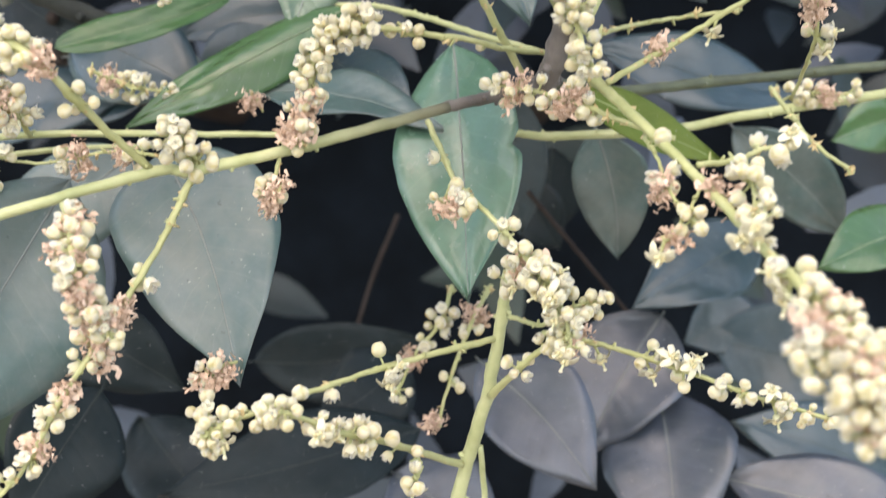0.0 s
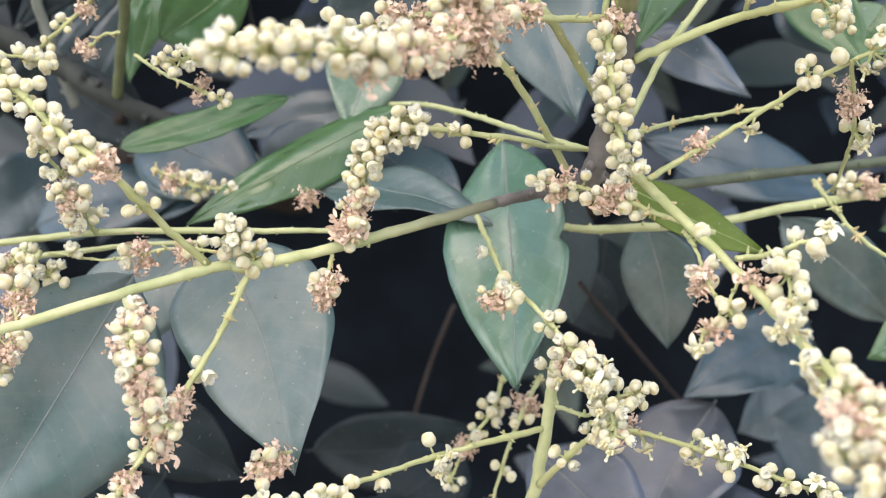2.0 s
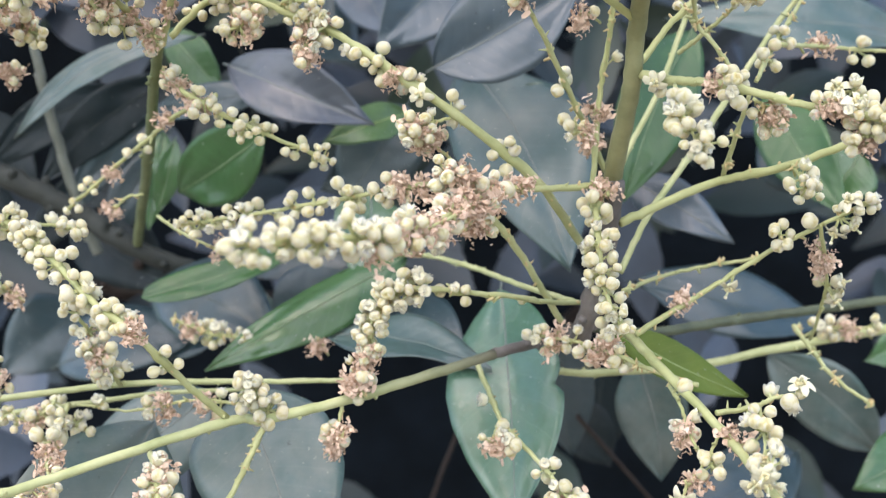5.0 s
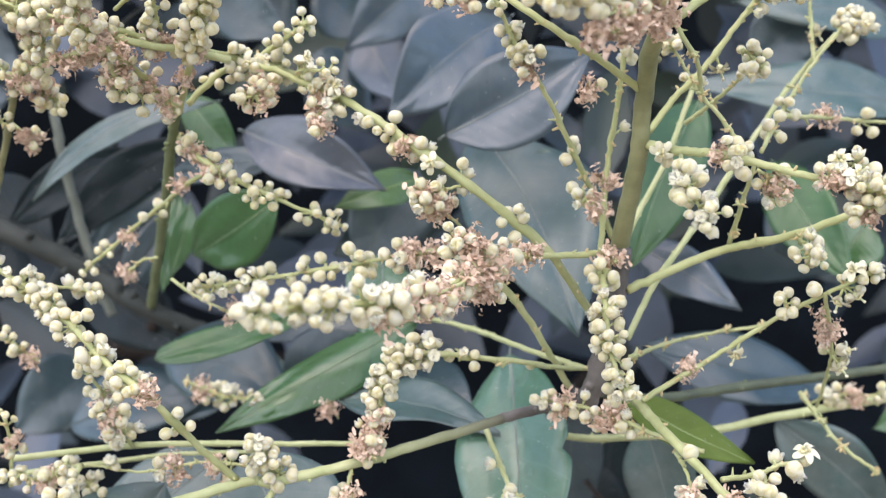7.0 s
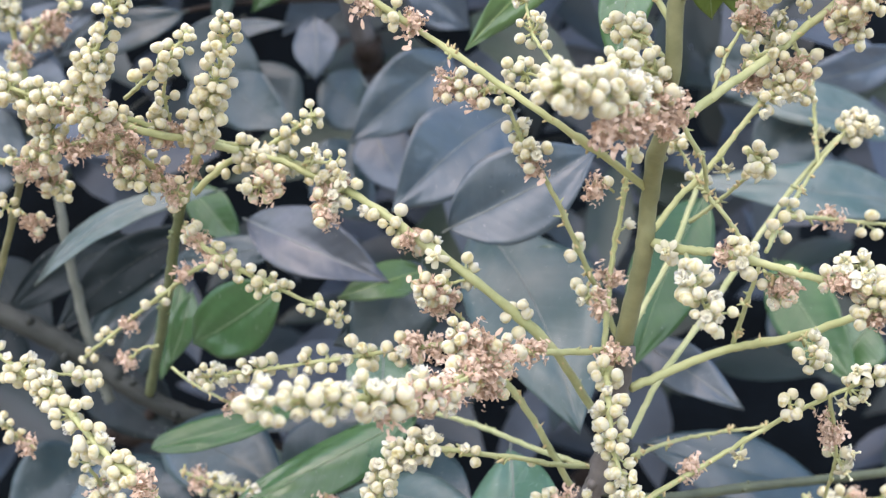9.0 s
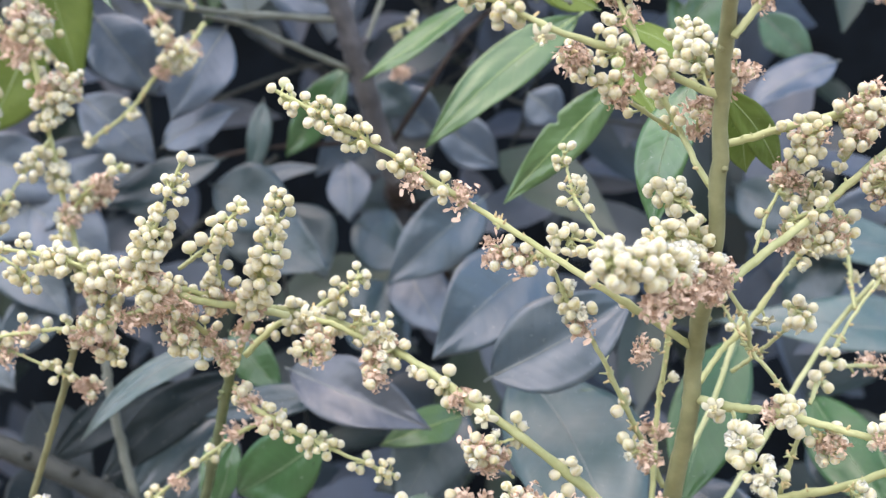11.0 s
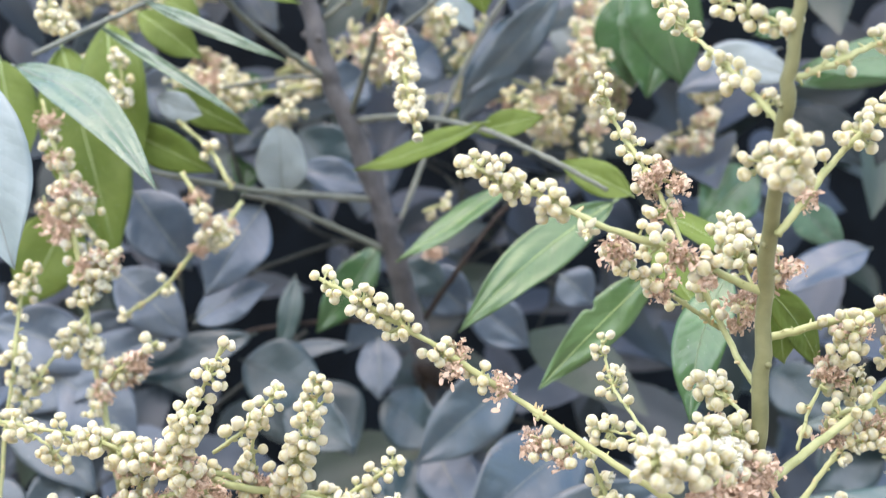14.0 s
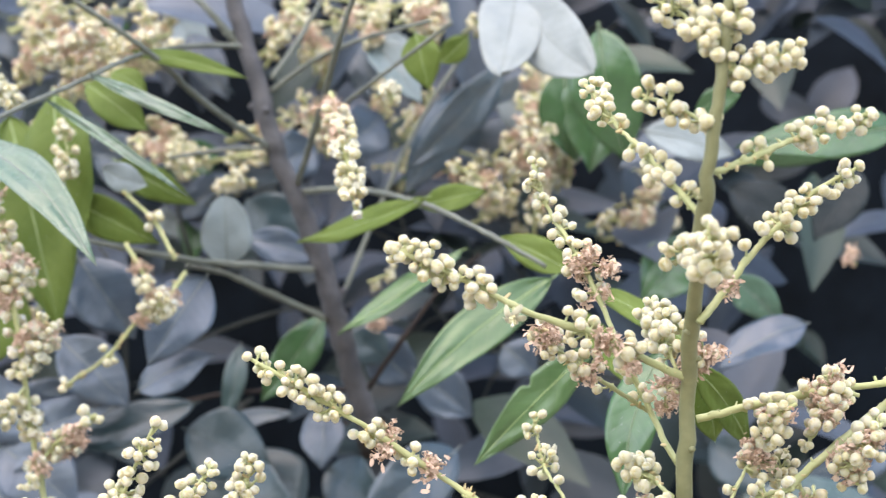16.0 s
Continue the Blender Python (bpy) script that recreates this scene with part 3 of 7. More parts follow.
def leaf(shoot, tone, base, tip, width, normal, bend=0.06, fold=0.12, wave=0.05, nibble=None, arc=None, blunt=False, wide=None, drip=0.25, sway=0.0):
    """A leaf blade with its midrib and stalk, as a part of its shoot. wide: where along it the blade is broadest,
    drip: how far the tip is drawn out, sway: an S-bend of the midrib."""
    global leaf_count
    leaf_count += 1
    rng = random.Random(5000 + leaf_count)
    base, tip = Vector(base) - shoot.location, Vector(tip) - shoot.location
    way = tip - base
    length = way.length
    y = way.normalized()
    z = Vector(normal)
    z = (z - y * z.dot(y)).normalized()
    x = y.cross(z)
    nv, nu = (48 if nibble else 32), 6
    bow, ph, crest = rng.uniform(-0.05, 0.05), rng.random() * 6.3, rng.uniform(0.38, 0.47)
    bow = bow if arc is None else arc
    crest = crest if wide is None else wide

    def spot(u, v, lift):
        w = 0.5 * v / crest if v < crest else 0.5 + 0.5 * (v - crest) / (1 - crest)
        half = 0.5 * width * max(0.0, math.sin(math.pi * w)) ** (0.5 if blunt else 0.72 if w < 0.5 else 0.93)
        if not blunt:
            end = max(0.0, (v - 0.72) / 0.28)
            half *= 1 - drip * end * end
        edge = 1 if u > 0 else -1
        half *= 1 + 0.05 * noise.noise(Vector((4.0 * v, 3.1 * edge, ph))) + 0.018 * noise.noise(Vector((17.0 * v, 5.3 * edge, ph)))
        if nibble and u * nibble[0] > 0:
            half *= 1 - nibble[2] * math.exp(-(((v - nibble[1]) / 0.025) ** 2))
        rise = length * bend * 4 * v * (1 - v) + fold * half * abs(u) ** 1.2
        rise += 0.035 * half * math.sin(math.pi * min(1.0, abs(u)))
        rise += wave * width * u * abs(u) * math.sin(9 * v + ph + (1.7 if u > 0 else 0)) + lift
        rise += 0.018 * length * noise.noise(Vector((2.2 * u, 4.5 * v, ph)))
        return base + y * length * v + x * (half * u + bow * length * math.sin(math.pi * v) + sway * length * math.sin(2 * math.pi * v)) + z * rise

    bm = bmesh.new()
    lay = bm.loops.layers.uv.new("blade")
    grids = []
    for lift in (0.0002, -0.0002):
        grids.append([[(bm.verts.new(spot(u / nu, v / nv, lift)), (0.5 + 0.5 * u / nu, v / nv)) for u in range(-nu, nu + 1)] for v in range(nv + 1)])

    def face(corners):
        f = bm.faces.new([c[0] for c in corners])
        for loop, c in zip(f.loops, corners):
            loop[lay].uv = c[1]

    for g, flip in zip(grids, (False, True)):
        for a, b in zip(g, g[1:]):
            for j in range(2 * nu):
                q = (a[j], a[j + 1], b[j + 1], b[j])
                face(q[::-1] if flip else q)
    for j, flip in ((0, True), (2 * nu, False)):
        for v in range(nv):
            q = (grids[0][v][j], grids[1][v][j], grids[1][v + 1][j], grids[0][v + 1][j])
            face(q[::-1] if flip else q)
    blade = linked("leaf", mesh_of(bm, "leaf", (LEAF[tone],)), shoot)
    bm = bmesh.new()
    line = [spot(0, v, 0.0002) for v in (i / 20 for i in range(21))]
    foot = base - y * length * 0.045 - z * length * 0.015
    tube(bm, [foot, *line], min(0.0009 if tone in ("fresh", "olive", "green") else 0.0006, width * 0.02), 0.0002, 6)
    linked("midrib", mesh_of(bm, "midrib", ({"fresh": RIB_FRESH, "olive": RIB_FRESH, "green": RIB_GREEN, "bottle": RIB_GREEN, "deep": RIB_DEEP, "dark": RIB_DARK}.get(tone, RIB),)), blade)
    return blade

# boughs and shoots
branch("thick olive-green flowering stem rising through the sprays", STEM, ((0.0522, 0.5453, 1.5052), (0.0581, 0.5148, 1.5440), (0.0599, 0.5019, 1.5715), (0.0616, 0.4486, 1.6052), (0.0628, 0.4228, 1.6595), (0.0610, 0.3627, 1.7008), (0.0642, 0.3437, 1.7314), (0.0678, 0.3329, 1.7668), (0.0705, 0.3264, 1.7931)), 0.00410, 0.00145)
branch("grey-brown woody shoot at the foot of the sprays", BARK, ((0.0374, 0.5695, 1.4319), (0.0415, 0.5602, 1.4423), (0.0500, 0.5474, 1.4764), (0.0536, 0.5391, 1.5062)), 0.00485, 0.00398)
branch("grey-brown woody foot of a flowering stem", BARK, ((0.0486, 0.6112, 1.4348), (0.0445, 0.6058, 1.4342), (0.0227, 0.5850, 1.4312), (-0.0000, 0.5661, 1.4277)), 0.00304, 0.00237)
branch("long yellow-green flowering stem", PALE_STEM, ((0.0014, 0.5662, 1.4281), (-0.0286, 0.5446, 1.4224), (-0.0545, 0.5273, 1.4176), (-0.0927, 0.5142, 1.4104), (-0.1079, 0.5134, 1.4098), (-0.1634, 0.4832, 1.3969), (-0.1970, 0.4601, 1.3900)), 0.00225, 0.00191, wood=0.42)
branch("slim green stem of the tree", PALE_STEM, ((-0.0546, 0.5727, 1.4155), (-0.0932, 0.5710, 1.4156), (-0.1293, 0.5694, 1.4158), (-0.1691, 0.5675, 1.4151), (-0.2233, 0.5641, 1.4096)), 0.00109, 0.00157)
branch("slim green stem of the tree", PALE_STEM, ((-0.1133, 0.5990, 1.4065), (-0.1563, 0.5969, 1.4054), (-0.1861, 0.5850, 1.4036), (-0.2310, 0.5821, 1.3984)), 0.00089, 0.00137)
branch("grey-brown woody side shoot", TWIG, ((0.0461, 0.6109, 1.4336), (0.0750, 0.6215, 1.4287), (0.1312, 0.6647, 1.4292), (0.2224, 0.7101, 1.4331)), 0.00253, 0.00246)
branch("green side shoot of the tree", PALE_STEM, ((0.0279, 0.6281, 1.4093), (0.0520, 0.6368, 1.4064), (0.1052, 0.6496, 1.4080), (0.1449, 0.6626, 1.4138), (0.2164, 0.6875, 1.4214)), 0.00170, 0.00239)
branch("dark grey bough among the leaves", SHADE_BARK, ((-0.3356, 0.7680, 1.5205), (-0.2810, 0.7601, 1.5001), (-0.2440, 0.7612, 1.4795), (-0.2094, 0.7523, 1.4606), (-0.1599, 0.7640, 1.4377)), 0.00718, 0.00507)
branch("green stem of the crowded sprays", YOUNG_STEM, ((-0.2092, 0.7540, 1.4607), (-0.1717, 0.6431, 1.5181), (-0.1523, 0.5826, 1.5483), (-0.1419, 0.5522, 1.5671)), 0.00290, 0.00230)
branch("dark green thin stem in the shade", GREY_STEM, ((-0.2375, 0.7729, 1.4554), (-0.2496, 0.7707, 1.4894), (-0.2587, 0.7580, 1.5374), (-0.2628, 0.7460, 1.5777)), 0.00340, 0.00260)
branch("green stem of the crowded sprays", STEM, ((-0.2650, 0.6391, 1.5000), (-0.2458, 0.6087, 1.5304), (-0.2256, 0.5733, 1.5596), (-0.2087, 0.5381, 1.5809)), 0.00174, 0.00162)
branch("pale green stem of the low sprays", PALE_STEM, ((0.0027, 0.5635, 1.2292), (0.0091, 0.5624, 1.2689), (0.0183, 0.5513, 1.3097), (0.0232, 0.5478, 1.3387), (0.0262, 0.5437, 1.3657)), 0.00319, 0.00225)
branch("thin green stem between the sprays", PALE_STEM, ((0.0225, 0.5820, 1.2205), (0.0197, 0.5889, 1.2501), (0.0172, 0.5846, 1.2759)), 0.00152, 0.00125)
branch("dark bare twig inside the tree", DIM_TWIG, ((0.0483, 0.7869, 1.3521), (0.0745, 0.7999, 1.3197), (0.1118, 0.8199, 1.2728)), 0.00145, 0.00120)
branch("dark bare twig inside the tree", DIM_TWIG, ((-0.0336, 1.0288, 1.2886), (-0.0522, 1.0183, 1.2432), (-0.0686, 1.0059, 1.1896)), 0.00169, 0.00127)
branch("thin green stem between the sprays", PALE_STEM, ((0.0384, 0.5945, 1.4291), (0.0505, 0.5973, 1.4714), (0.0607, 0.6098, 1.5080), (0.0807, 0.6229, 1.5457), (0.0986, 0.6362, 1.5901)), 0.00146, 0.00125)
branch("thin green leaf stalk between the sprays", PALE_STEM, ((0.0380, 0.5760, 1.4500), (0.0140, 0.6000, 1.4550), (-0.0100, 0.6350, 1.4600), (-0.0340, 0.6650, 1.4630), (-0.0520, 0.6830, 1.4620)), 0.00135, 0.00115)
branch("thin green stem between the sprays", PALE_STEM, ((0.0575, 0.5673, 1.4642), (0.0712, 0.5793, 1.4887), (0.0918, 0.6018, 1.5135), (0.1217, 0.6256, 1.5536), (0.1428, 0.6383, 1.5814), (0.1629, 0.6306, 1.6052)), 0.00152, 0.00123)
branch("dark grey bough behind the sprays", BOUGH, ((-0.1049, 0.9295, 1.7004), (-0.1170, 0.8980, 1.7406), (-0.1260, 0.8622, 1.7782), (-0.1422, 0.8382, 1.8286), (-0.1619, 0.8153, 1.8741), (-0.1745, 0.7987, 1.9168), (-0.1937, 0.7809, 1.9832)), 0.00820, 0.00573)
branch("grey-green side shoot behind the sprays", GREY_STEM, ((-0.1363, 0.8508, 1.8005), (-0.1725, 0.8093, 1.7936), (-0.2031, 0.7779, 1.7889), (-0.2313, 0.7459, 1.7871), (-0.2602, 0.7234, 1.7885)), 0.00254, 0.00154)
branch("grey-green side shoot behind the sprays", GREY_STEM, ((-0.1299, 0.8644, 1.7686), (-0.1647, 0.8339, 1.7799), (-0.1912, 0.8098, 1.7879), (-0.2104, 0.7783, 1.7860)), 0.00216, 0.00145)
branch("grey-green side shoot behind the sprays", GREY_STEM, ((-0.1668, 0.8096, 1.8754), (-0.1997, 0.7530, 1.8879), (-0.2228, 0.6971, 1.9000), (-0.2678, 0.6579, 1.9231)), 0.00248, 0.00148)
branch("grey-green side shoot behind the sprays", GREY_STEM, ((-0.1803, 0.7920, 1.9419), (-0.2116, 0.7625, 1.9298), (-0.2297, 0.6976, 1.8966), (-0.2515, 0.6537, 1.8618), (-0.2870, 0.6104, 1.8213)), 0.00191, 0.00136)
branch("grey-green side shoot behind the sprays", GREY_STEM, ((-0.1454, 0.8275, 1.8497), (-0.1079, 0.7905, 1.8406), (-0.0581, 0.7180, 1.8108), (-0.0136, 0.6864, 1.7815), (0.0165, 0.6727, 1.7605)), 0.00232, 0.00125)
branch("grey-green side shoot behind the sprays", GREY_STEM, ((-0.1492, 0.8264, 1.8534), (-0.1246, 0.7413, 1.8683), (-0.1021, 0.6562, 1.8826), (-0.0876, 0.6205, 1.9043)), 0.00212, 0.00155)
branch("grey-green side shoot behind the sprays", GREY_STEM, ((-0.1650, 0.8001, 1.9132), (-0.1317, 0.7778, 1.9265), (-0.0986, 0.7482, 1.9279), (-0.0528, 0.7103, 1.9237)), 0.00172, 0.00121)
branch("grey-green side shoot behind the sprays", GREY_STEM, ((-0.1165, 0.7589, 1.8821), (-0.0803, 0.7168, 1.8925), (-0.0376, 0.6833, 1.9112)), 0.00145, 0.00117)
branch("grey-green side shoot behind the sprays", GREY_STEM, ((-0.1227, 0.8672, 1.7793), (-0.0972, 0.8713, 1.8501), (-0.0692, 0.8578, 1.9089), (-0.0331, 0.8458, 1.9640)), 0.00177, 0.00161)
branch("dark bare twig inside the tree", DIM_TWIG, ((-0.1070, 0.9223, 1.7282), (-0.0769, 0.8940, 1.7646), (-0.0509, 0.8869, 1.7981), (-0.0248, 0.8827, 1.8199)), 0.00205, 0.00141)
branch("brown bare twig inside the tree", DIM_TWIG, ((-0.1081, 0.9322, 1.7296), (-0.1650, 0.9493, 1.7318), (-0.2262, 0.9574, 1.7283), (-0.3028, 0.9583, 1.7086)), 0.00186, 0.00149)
branch("grey-green side shoot behind the sprays", GREY_STEM, ((-0.1696, 0.8142, 1.8769), (-0.1975, 0.8179, 1.8770), (-0.2360, 0.8174, 1.8708)), 0.00173, 0.00135)
branch("grey-green side shoot behind the sprays", GREY_STEM, ((-0.1879, 0.7915, 1.9425), (-0.2049, 0.7757, 1.9604), (-0.2238, 0.7702, 1.9784)), 0.00267, 0.00208)
branch("grey-green side shoot behind the sprays", GREY_STEM, ((-0.1650, 0.7982, 1.9206), (-0.1475, 0.8018, 1.9507), (-0.1296, 0.8034, 1.9889)), 0.00191, 0.00176)

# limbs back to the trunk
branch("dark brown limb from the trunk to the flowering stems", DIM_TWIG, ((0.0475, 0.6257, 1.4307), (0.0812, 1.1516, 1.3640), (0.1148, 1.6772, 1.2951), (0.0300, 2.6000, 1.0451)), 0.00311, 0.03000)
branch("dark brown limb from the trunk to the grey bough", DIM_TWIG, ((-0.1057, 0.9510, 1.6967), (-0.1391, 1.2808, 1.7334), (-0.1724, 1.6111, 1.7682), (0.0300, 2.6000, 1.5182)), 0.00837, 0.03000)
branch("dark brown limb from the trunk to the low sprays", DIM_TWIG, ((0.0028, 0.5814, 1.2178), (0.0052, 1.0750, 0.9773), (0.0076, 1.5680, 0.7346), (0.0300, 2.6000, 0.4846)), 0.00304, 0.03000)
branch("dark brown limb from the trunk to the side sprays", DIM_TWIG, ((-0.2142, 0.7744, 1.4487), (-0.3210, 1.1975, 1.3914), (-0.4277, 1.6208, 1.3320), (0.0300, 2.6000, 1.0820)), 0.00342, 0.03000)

# low sprays
spray(".....n.........d.f.bf.bBDBfBBB", ((0.0489, 0.5895, 1.4527), (0.0571, 0.5512, 1.4427), (0.0664, 0.5085, 1.4352), (0.0879, 0.4628, 1.4155), (0.1024, 0.4080, 1.4000), (0.1072, 0.3710, 1.3956), (0.1152, 0.3334, 1.3881)), 0.00259, 0.00084, size=1.1)
spray("..D.BB", ((0.1067, 0.3557, 1.3961), (0.0981, 0.3458, 1.3974), (0.0938, 0.3445, 1.3918)), 0.00060, 0.00036)
spray("BDBBDB", ((0.1097, 0.3445, 1.3919), (0.1068, 0.3378, 1.3850), (0.1106, 0.3403, 1.3736)), 0.00065, 0.00043)
spray("...s..s.sbo", ((0.0868, 0.4743, 1.4208), (0.1004, 0.4797, 1.4218), (0.1089, 0.4756, 1.4261), (0.1195, 0.4760, 1.4281)), 0.00116, 0.00068)
spray(".s..bd.sb", ((0.0720, 0.5010, 1.4270), (0.0750, 0.4840, 1.4200), (0.0760, 0.4630, 1.4130), (0.0830, 0.4500, 1.4050)), 0.00081, 0.00046)
spray("..s.do", ((0.0860, 0.4620, 1.4150), (0.0800, 0.4560, 1.4060), (0.0720, 0.4490, 1.3980)), 0.00066, 0.00046)
spray("bBff", ((0.1030, 0.4740, 1.4230), (0.1000, 0.4530, 1.4200), (0.0980, 0.4310, 1.4150), (0.0970, 0.4170, 1.4130)), 0.00060, 0.00045)
spray("....nbdDbbDb", ((0.0848, 0.5111, 1.4244), (0.0699, 0.5171, 1.4283), (0.0541, 0.5286, 1.4334), (0.0380, 0.5447, 1.4367), (0.0184, 0.5504, 1.4392)), 0.00104, 0.00066)
spray("...s..nb..b.bbfBf", ((-0.0070, 0.5969, 1.4181), (-0.0001, 0.5738, 1.4073), (0.0048, 0.5566, 1.3993), (0.0164, 0.5294, 1.3926), (0.0258, 0.5172, 1.3843), (0.0348, 0.5049, 1.3754), (0.0432, 0.5030, 1.3673)), 0.00133, 0.00063)
spray(".bD", ((0.0034, 0.5567, 1.3997), (0.0012, 0.5505, 1.3951), (0.0023, 0.5443, 1.3906)), 0.00068, 0.00045)
spray("bfdBffoBbf", ((0.0242, 0.5330, 1.3638), (0.0312, 0.5151, 1.3750), (0.0390, 0.5040, 1.3713), (0.0454, 0.5012, 1.3592), (0.0476, 0.4983, 1.3470)), 0.00100, 0.00063)
spray("....b.bbb", ((0.0264, 0.5397, 1.3481), (0.0385, 0.5197, 1.3505), (0.0484, 0.5115, 1.3596), (0.0611, 0.5123, 1.3628)), 0.00101, 0.00053)
spray("...b.bb", ((0.0200, 0.5468, 1.3125), (0.0266, 0.5341, 1.3240), (0.0364, 0.5172, 1.3399), (0.0442, 0.5089, 1.3481)), 0.00185, 0.00085)
spray("....d.o....fof..b..b.fbbb", ((0.0399, 0.5382, 1.3417), (0.0552, 0.5328, 1.3404), (0.0702, 0.5271, 1.3383), (0.1007, 0.5104, 1.3325), (0.1169, 0.5042, 1.3280), (0.1479, 0.5021, 1.3189)), 0.00124, 0.00064)
spray("..n.....f...s.s.fb.bo.bBb", ((0.0214, 0.5472, 1.3365), (-0.0049, 0.5266, 1.3359), (-0.0281, 0.5059, 1.3350), (-0.0526, 0.4751, 1.3353), (-0.0751, 0.4636, 1.3298), (-0.0830, 0.4625, 1.3249)), 0.00138, 0.00059)
spray("...n.s.bBBbf.bb.b", ((0.0089, 0.5593, 1.2774), (-0.0092, 0.5274, 1.2952), (-0.0215, 0.5000, 1.3098), (-0.0364, 0.4725, 1.3237), (-0.0510, 0.4596, 1.3346), (-0.0601, 0.4550, 1.3371)), 0.00168, 0.00068)
spray(".s.ob", ((-0.0103, 0.5274, 1.2952), (-0.0077, 0.5071, 1.2961), (-0.0118, 0.4968, 1.2957)), 0.00079, 0.00053)
spray("n.db.b.d", ((0.0233, 0.6490, 1.3327), (0.0151, 0.6360, 1.3209), (0.0048, 0.6300, 1.2949), (-0.0016, 0.6243, 1.2703)), 0.00121, 0.00066)
spray("n.bb.b.d.b", ((0.0045, 0.6586, 1.3300), (-0.0008, 0.6450, 1.3154), (-0.0114, 0.6420, 1.3022), (-0.0220, 0.6371, 1.2811)), 0.00109, 0.00067)
spray("..dDb.Bb", ((-0.0816, 0.5354, 1.3296), (-0.0878, 0.5251, 1.3294), (-0.0894, 0.5123, 1.3187), (-0.0886, 0.4995, 1.3075)), 0.00090, 0.00053)
spray(".bDbDBbDBdb", ((-0.1353, 0.4905, 1.4018), (-0.1260, 0.4643, 1.3997), (-0.1223, 0.4516, 1.3890), (-0.1206, 0.4539, 1.3768), (-0.1113, 0.4558, 1.3626)), 0.00141, 0.00057)
spray("..n..n....b.dD.bDb.dbb.dB.b.b", ((-0.0926, 0.5159, 1.4098), (-0.0992, 0.5096, 1.3956), (-0.1044, 0.5070, 1.3844), (-0.1155, 0.4924, 1.3655), (-0.1241, 0.4788, 1.3514), (-0.1343, 0.4648, 1.3350), (-0.1440, 0.4603, 1.3157), (-0.1576, 0.4568, 1.3003)), 0.00137, 0.00069)
spray("....b.d", ((-0.0615, 0.5249, 1.4174), (-0.0633, 0.5226, 1.4074), (-0.0677, 0.5243, 1.3929)), 0.00096, 0.00065)
spray(".d", ((-0.0654, 0.5216, 1.4033), (-0.0601, 0.5160, 1.4011)), 0.00053, 0.00042)
spray("....s..n.bn.sBBbBBbBBDd.D", ((0.0478, 0.5834, 1.4486), (0.0254, 0.5636, 1.4519), (0.0093, 0.5443, 1.4571), (-0.0101, 0.5347, 1.4598), (-0.0227, 0.5301, 1.4621), (-0.0396, 0.5298, 1.4610), (-0.0479, 0.5274, 1.4506), (-0.0512, 0.5263, 1.4370), (-0.0535, 0.5271, 1.4272)), 0.00117, 0.00096)
spray(".dD.", ((-0.0609, 0.5252, 1.4189), (-0.0561, 0.5210, 1.4228), (-0.0508, 0.5199, 1.4183)), 0.00085, 0.00053)
spray("BBB", ((-0.0915, 0.5196, 1.4121), (-0.0951, 0.5107, 1.4203), (-0.1006, 0.5063, 1.4255)), 0.00077, 0.00054, full=1.4)
spray(".bd.db.b.", ((-0.1082, 0.5474, 1.4098), (-0.1302, 0.5466, 1.4120), (-0.1599, 0.5546, 1.4059), (-0.1848, 0.5537, 1.4087)), 0.00074, 0.00050)
spray("n.d.nsnb.b", ((-0.1627, 0.6424, 1.4345), (-0.1506, 0.6421, 1.4297), (-0.1412, 0.6418, 1.4259), (-0.1250, 0.6423, 1.4242)), 0.00094, 0.00054)
spray(".d", ((-0.0813, 0.6278, 1.4177), (-0.0858, 0.6240, 1.4261)), 0.00053, 0.00039)
spray("..o.dB.bb", ((-0.1691, 0.5675, 1.4153), (-0.1733, 0.5598, 1.4298), (-0.1769, 0.5470, 1.4444), (-0.1828, 0.5387, 1.4568)), 0.00121, 0.00068)
spray("..Bb.Db", ((-0.1661, 0.5605, 1.4160), (-0.1684, 0.5476, 1.4268), (-0.1741, 0.5395, 1.4365)), 0.00102, 0.00065)
spray("b.bb", ((-0.1992, 0.5648, 1.4071), (-0.1907, 0.5639, 1.4000), (-0.1871, 0.5636, 1.3976)), 0.00084, 0.00048)
spray(".bBddb", ((-0.1854, 0.5456, 1.4106), (-0.1877, 0.5231, 1.3986), (-0.1807, 0.5011, 1.3876)), 0.00117, 0.00054)
spray("DdB", ((-0.1794, 0.4906, 1.3857), (-0.1847, 0.4889, 1.3774)), 0.00075, 0.00053)
spray("......bs..dbBb.bB.bBb.BBbBB.bB", ((-0.1087, 0.5129, 1.4112), (-0.1232, 0.4950, 1.4312), (-0.1356, 0.4753, 1.4521), (-0.1545, 0.4848, 1.4637), (-0.1766, 0.5043, 1.4787), (-0.1940, 0.5139, 1.4896), (-0.2215, 0.5231, 1.5047)), 0.00154, 0.00097)
spray("b.bb", ((-0.1975, 0.5239, 1.4925), (-0.1863, 0.5345, 1.4904), (-0.1740, 0.5350, 1.4878)), 0.00084, 0.00049)

# sprays of the middle
spray("....d.DDDDDBBBBBB", ((0.0523, 0.5439, 1.5043), (0.0287, 0.5275, 1.5041), (0.0054, 0.4961, 1.5052), (-0.0051, 0.4703, 1.5024), (-0.0234, 0.4237, 1.4946), (-0.0477, 0.3823, 1.4965), (-0.0724, 0.3508, 1.4973)), 0.00158, 0.00059, full=1.5, size=1.1)
spray("ddddd", ((-0.0008, 0.4707, 1.5045), (-0.0143, 0.4394, 1.4973), (-0.0285, 0.4134, 1.4936), (-0.0394, 0.3975, 1.4904)), 0.00075, 0.00047)
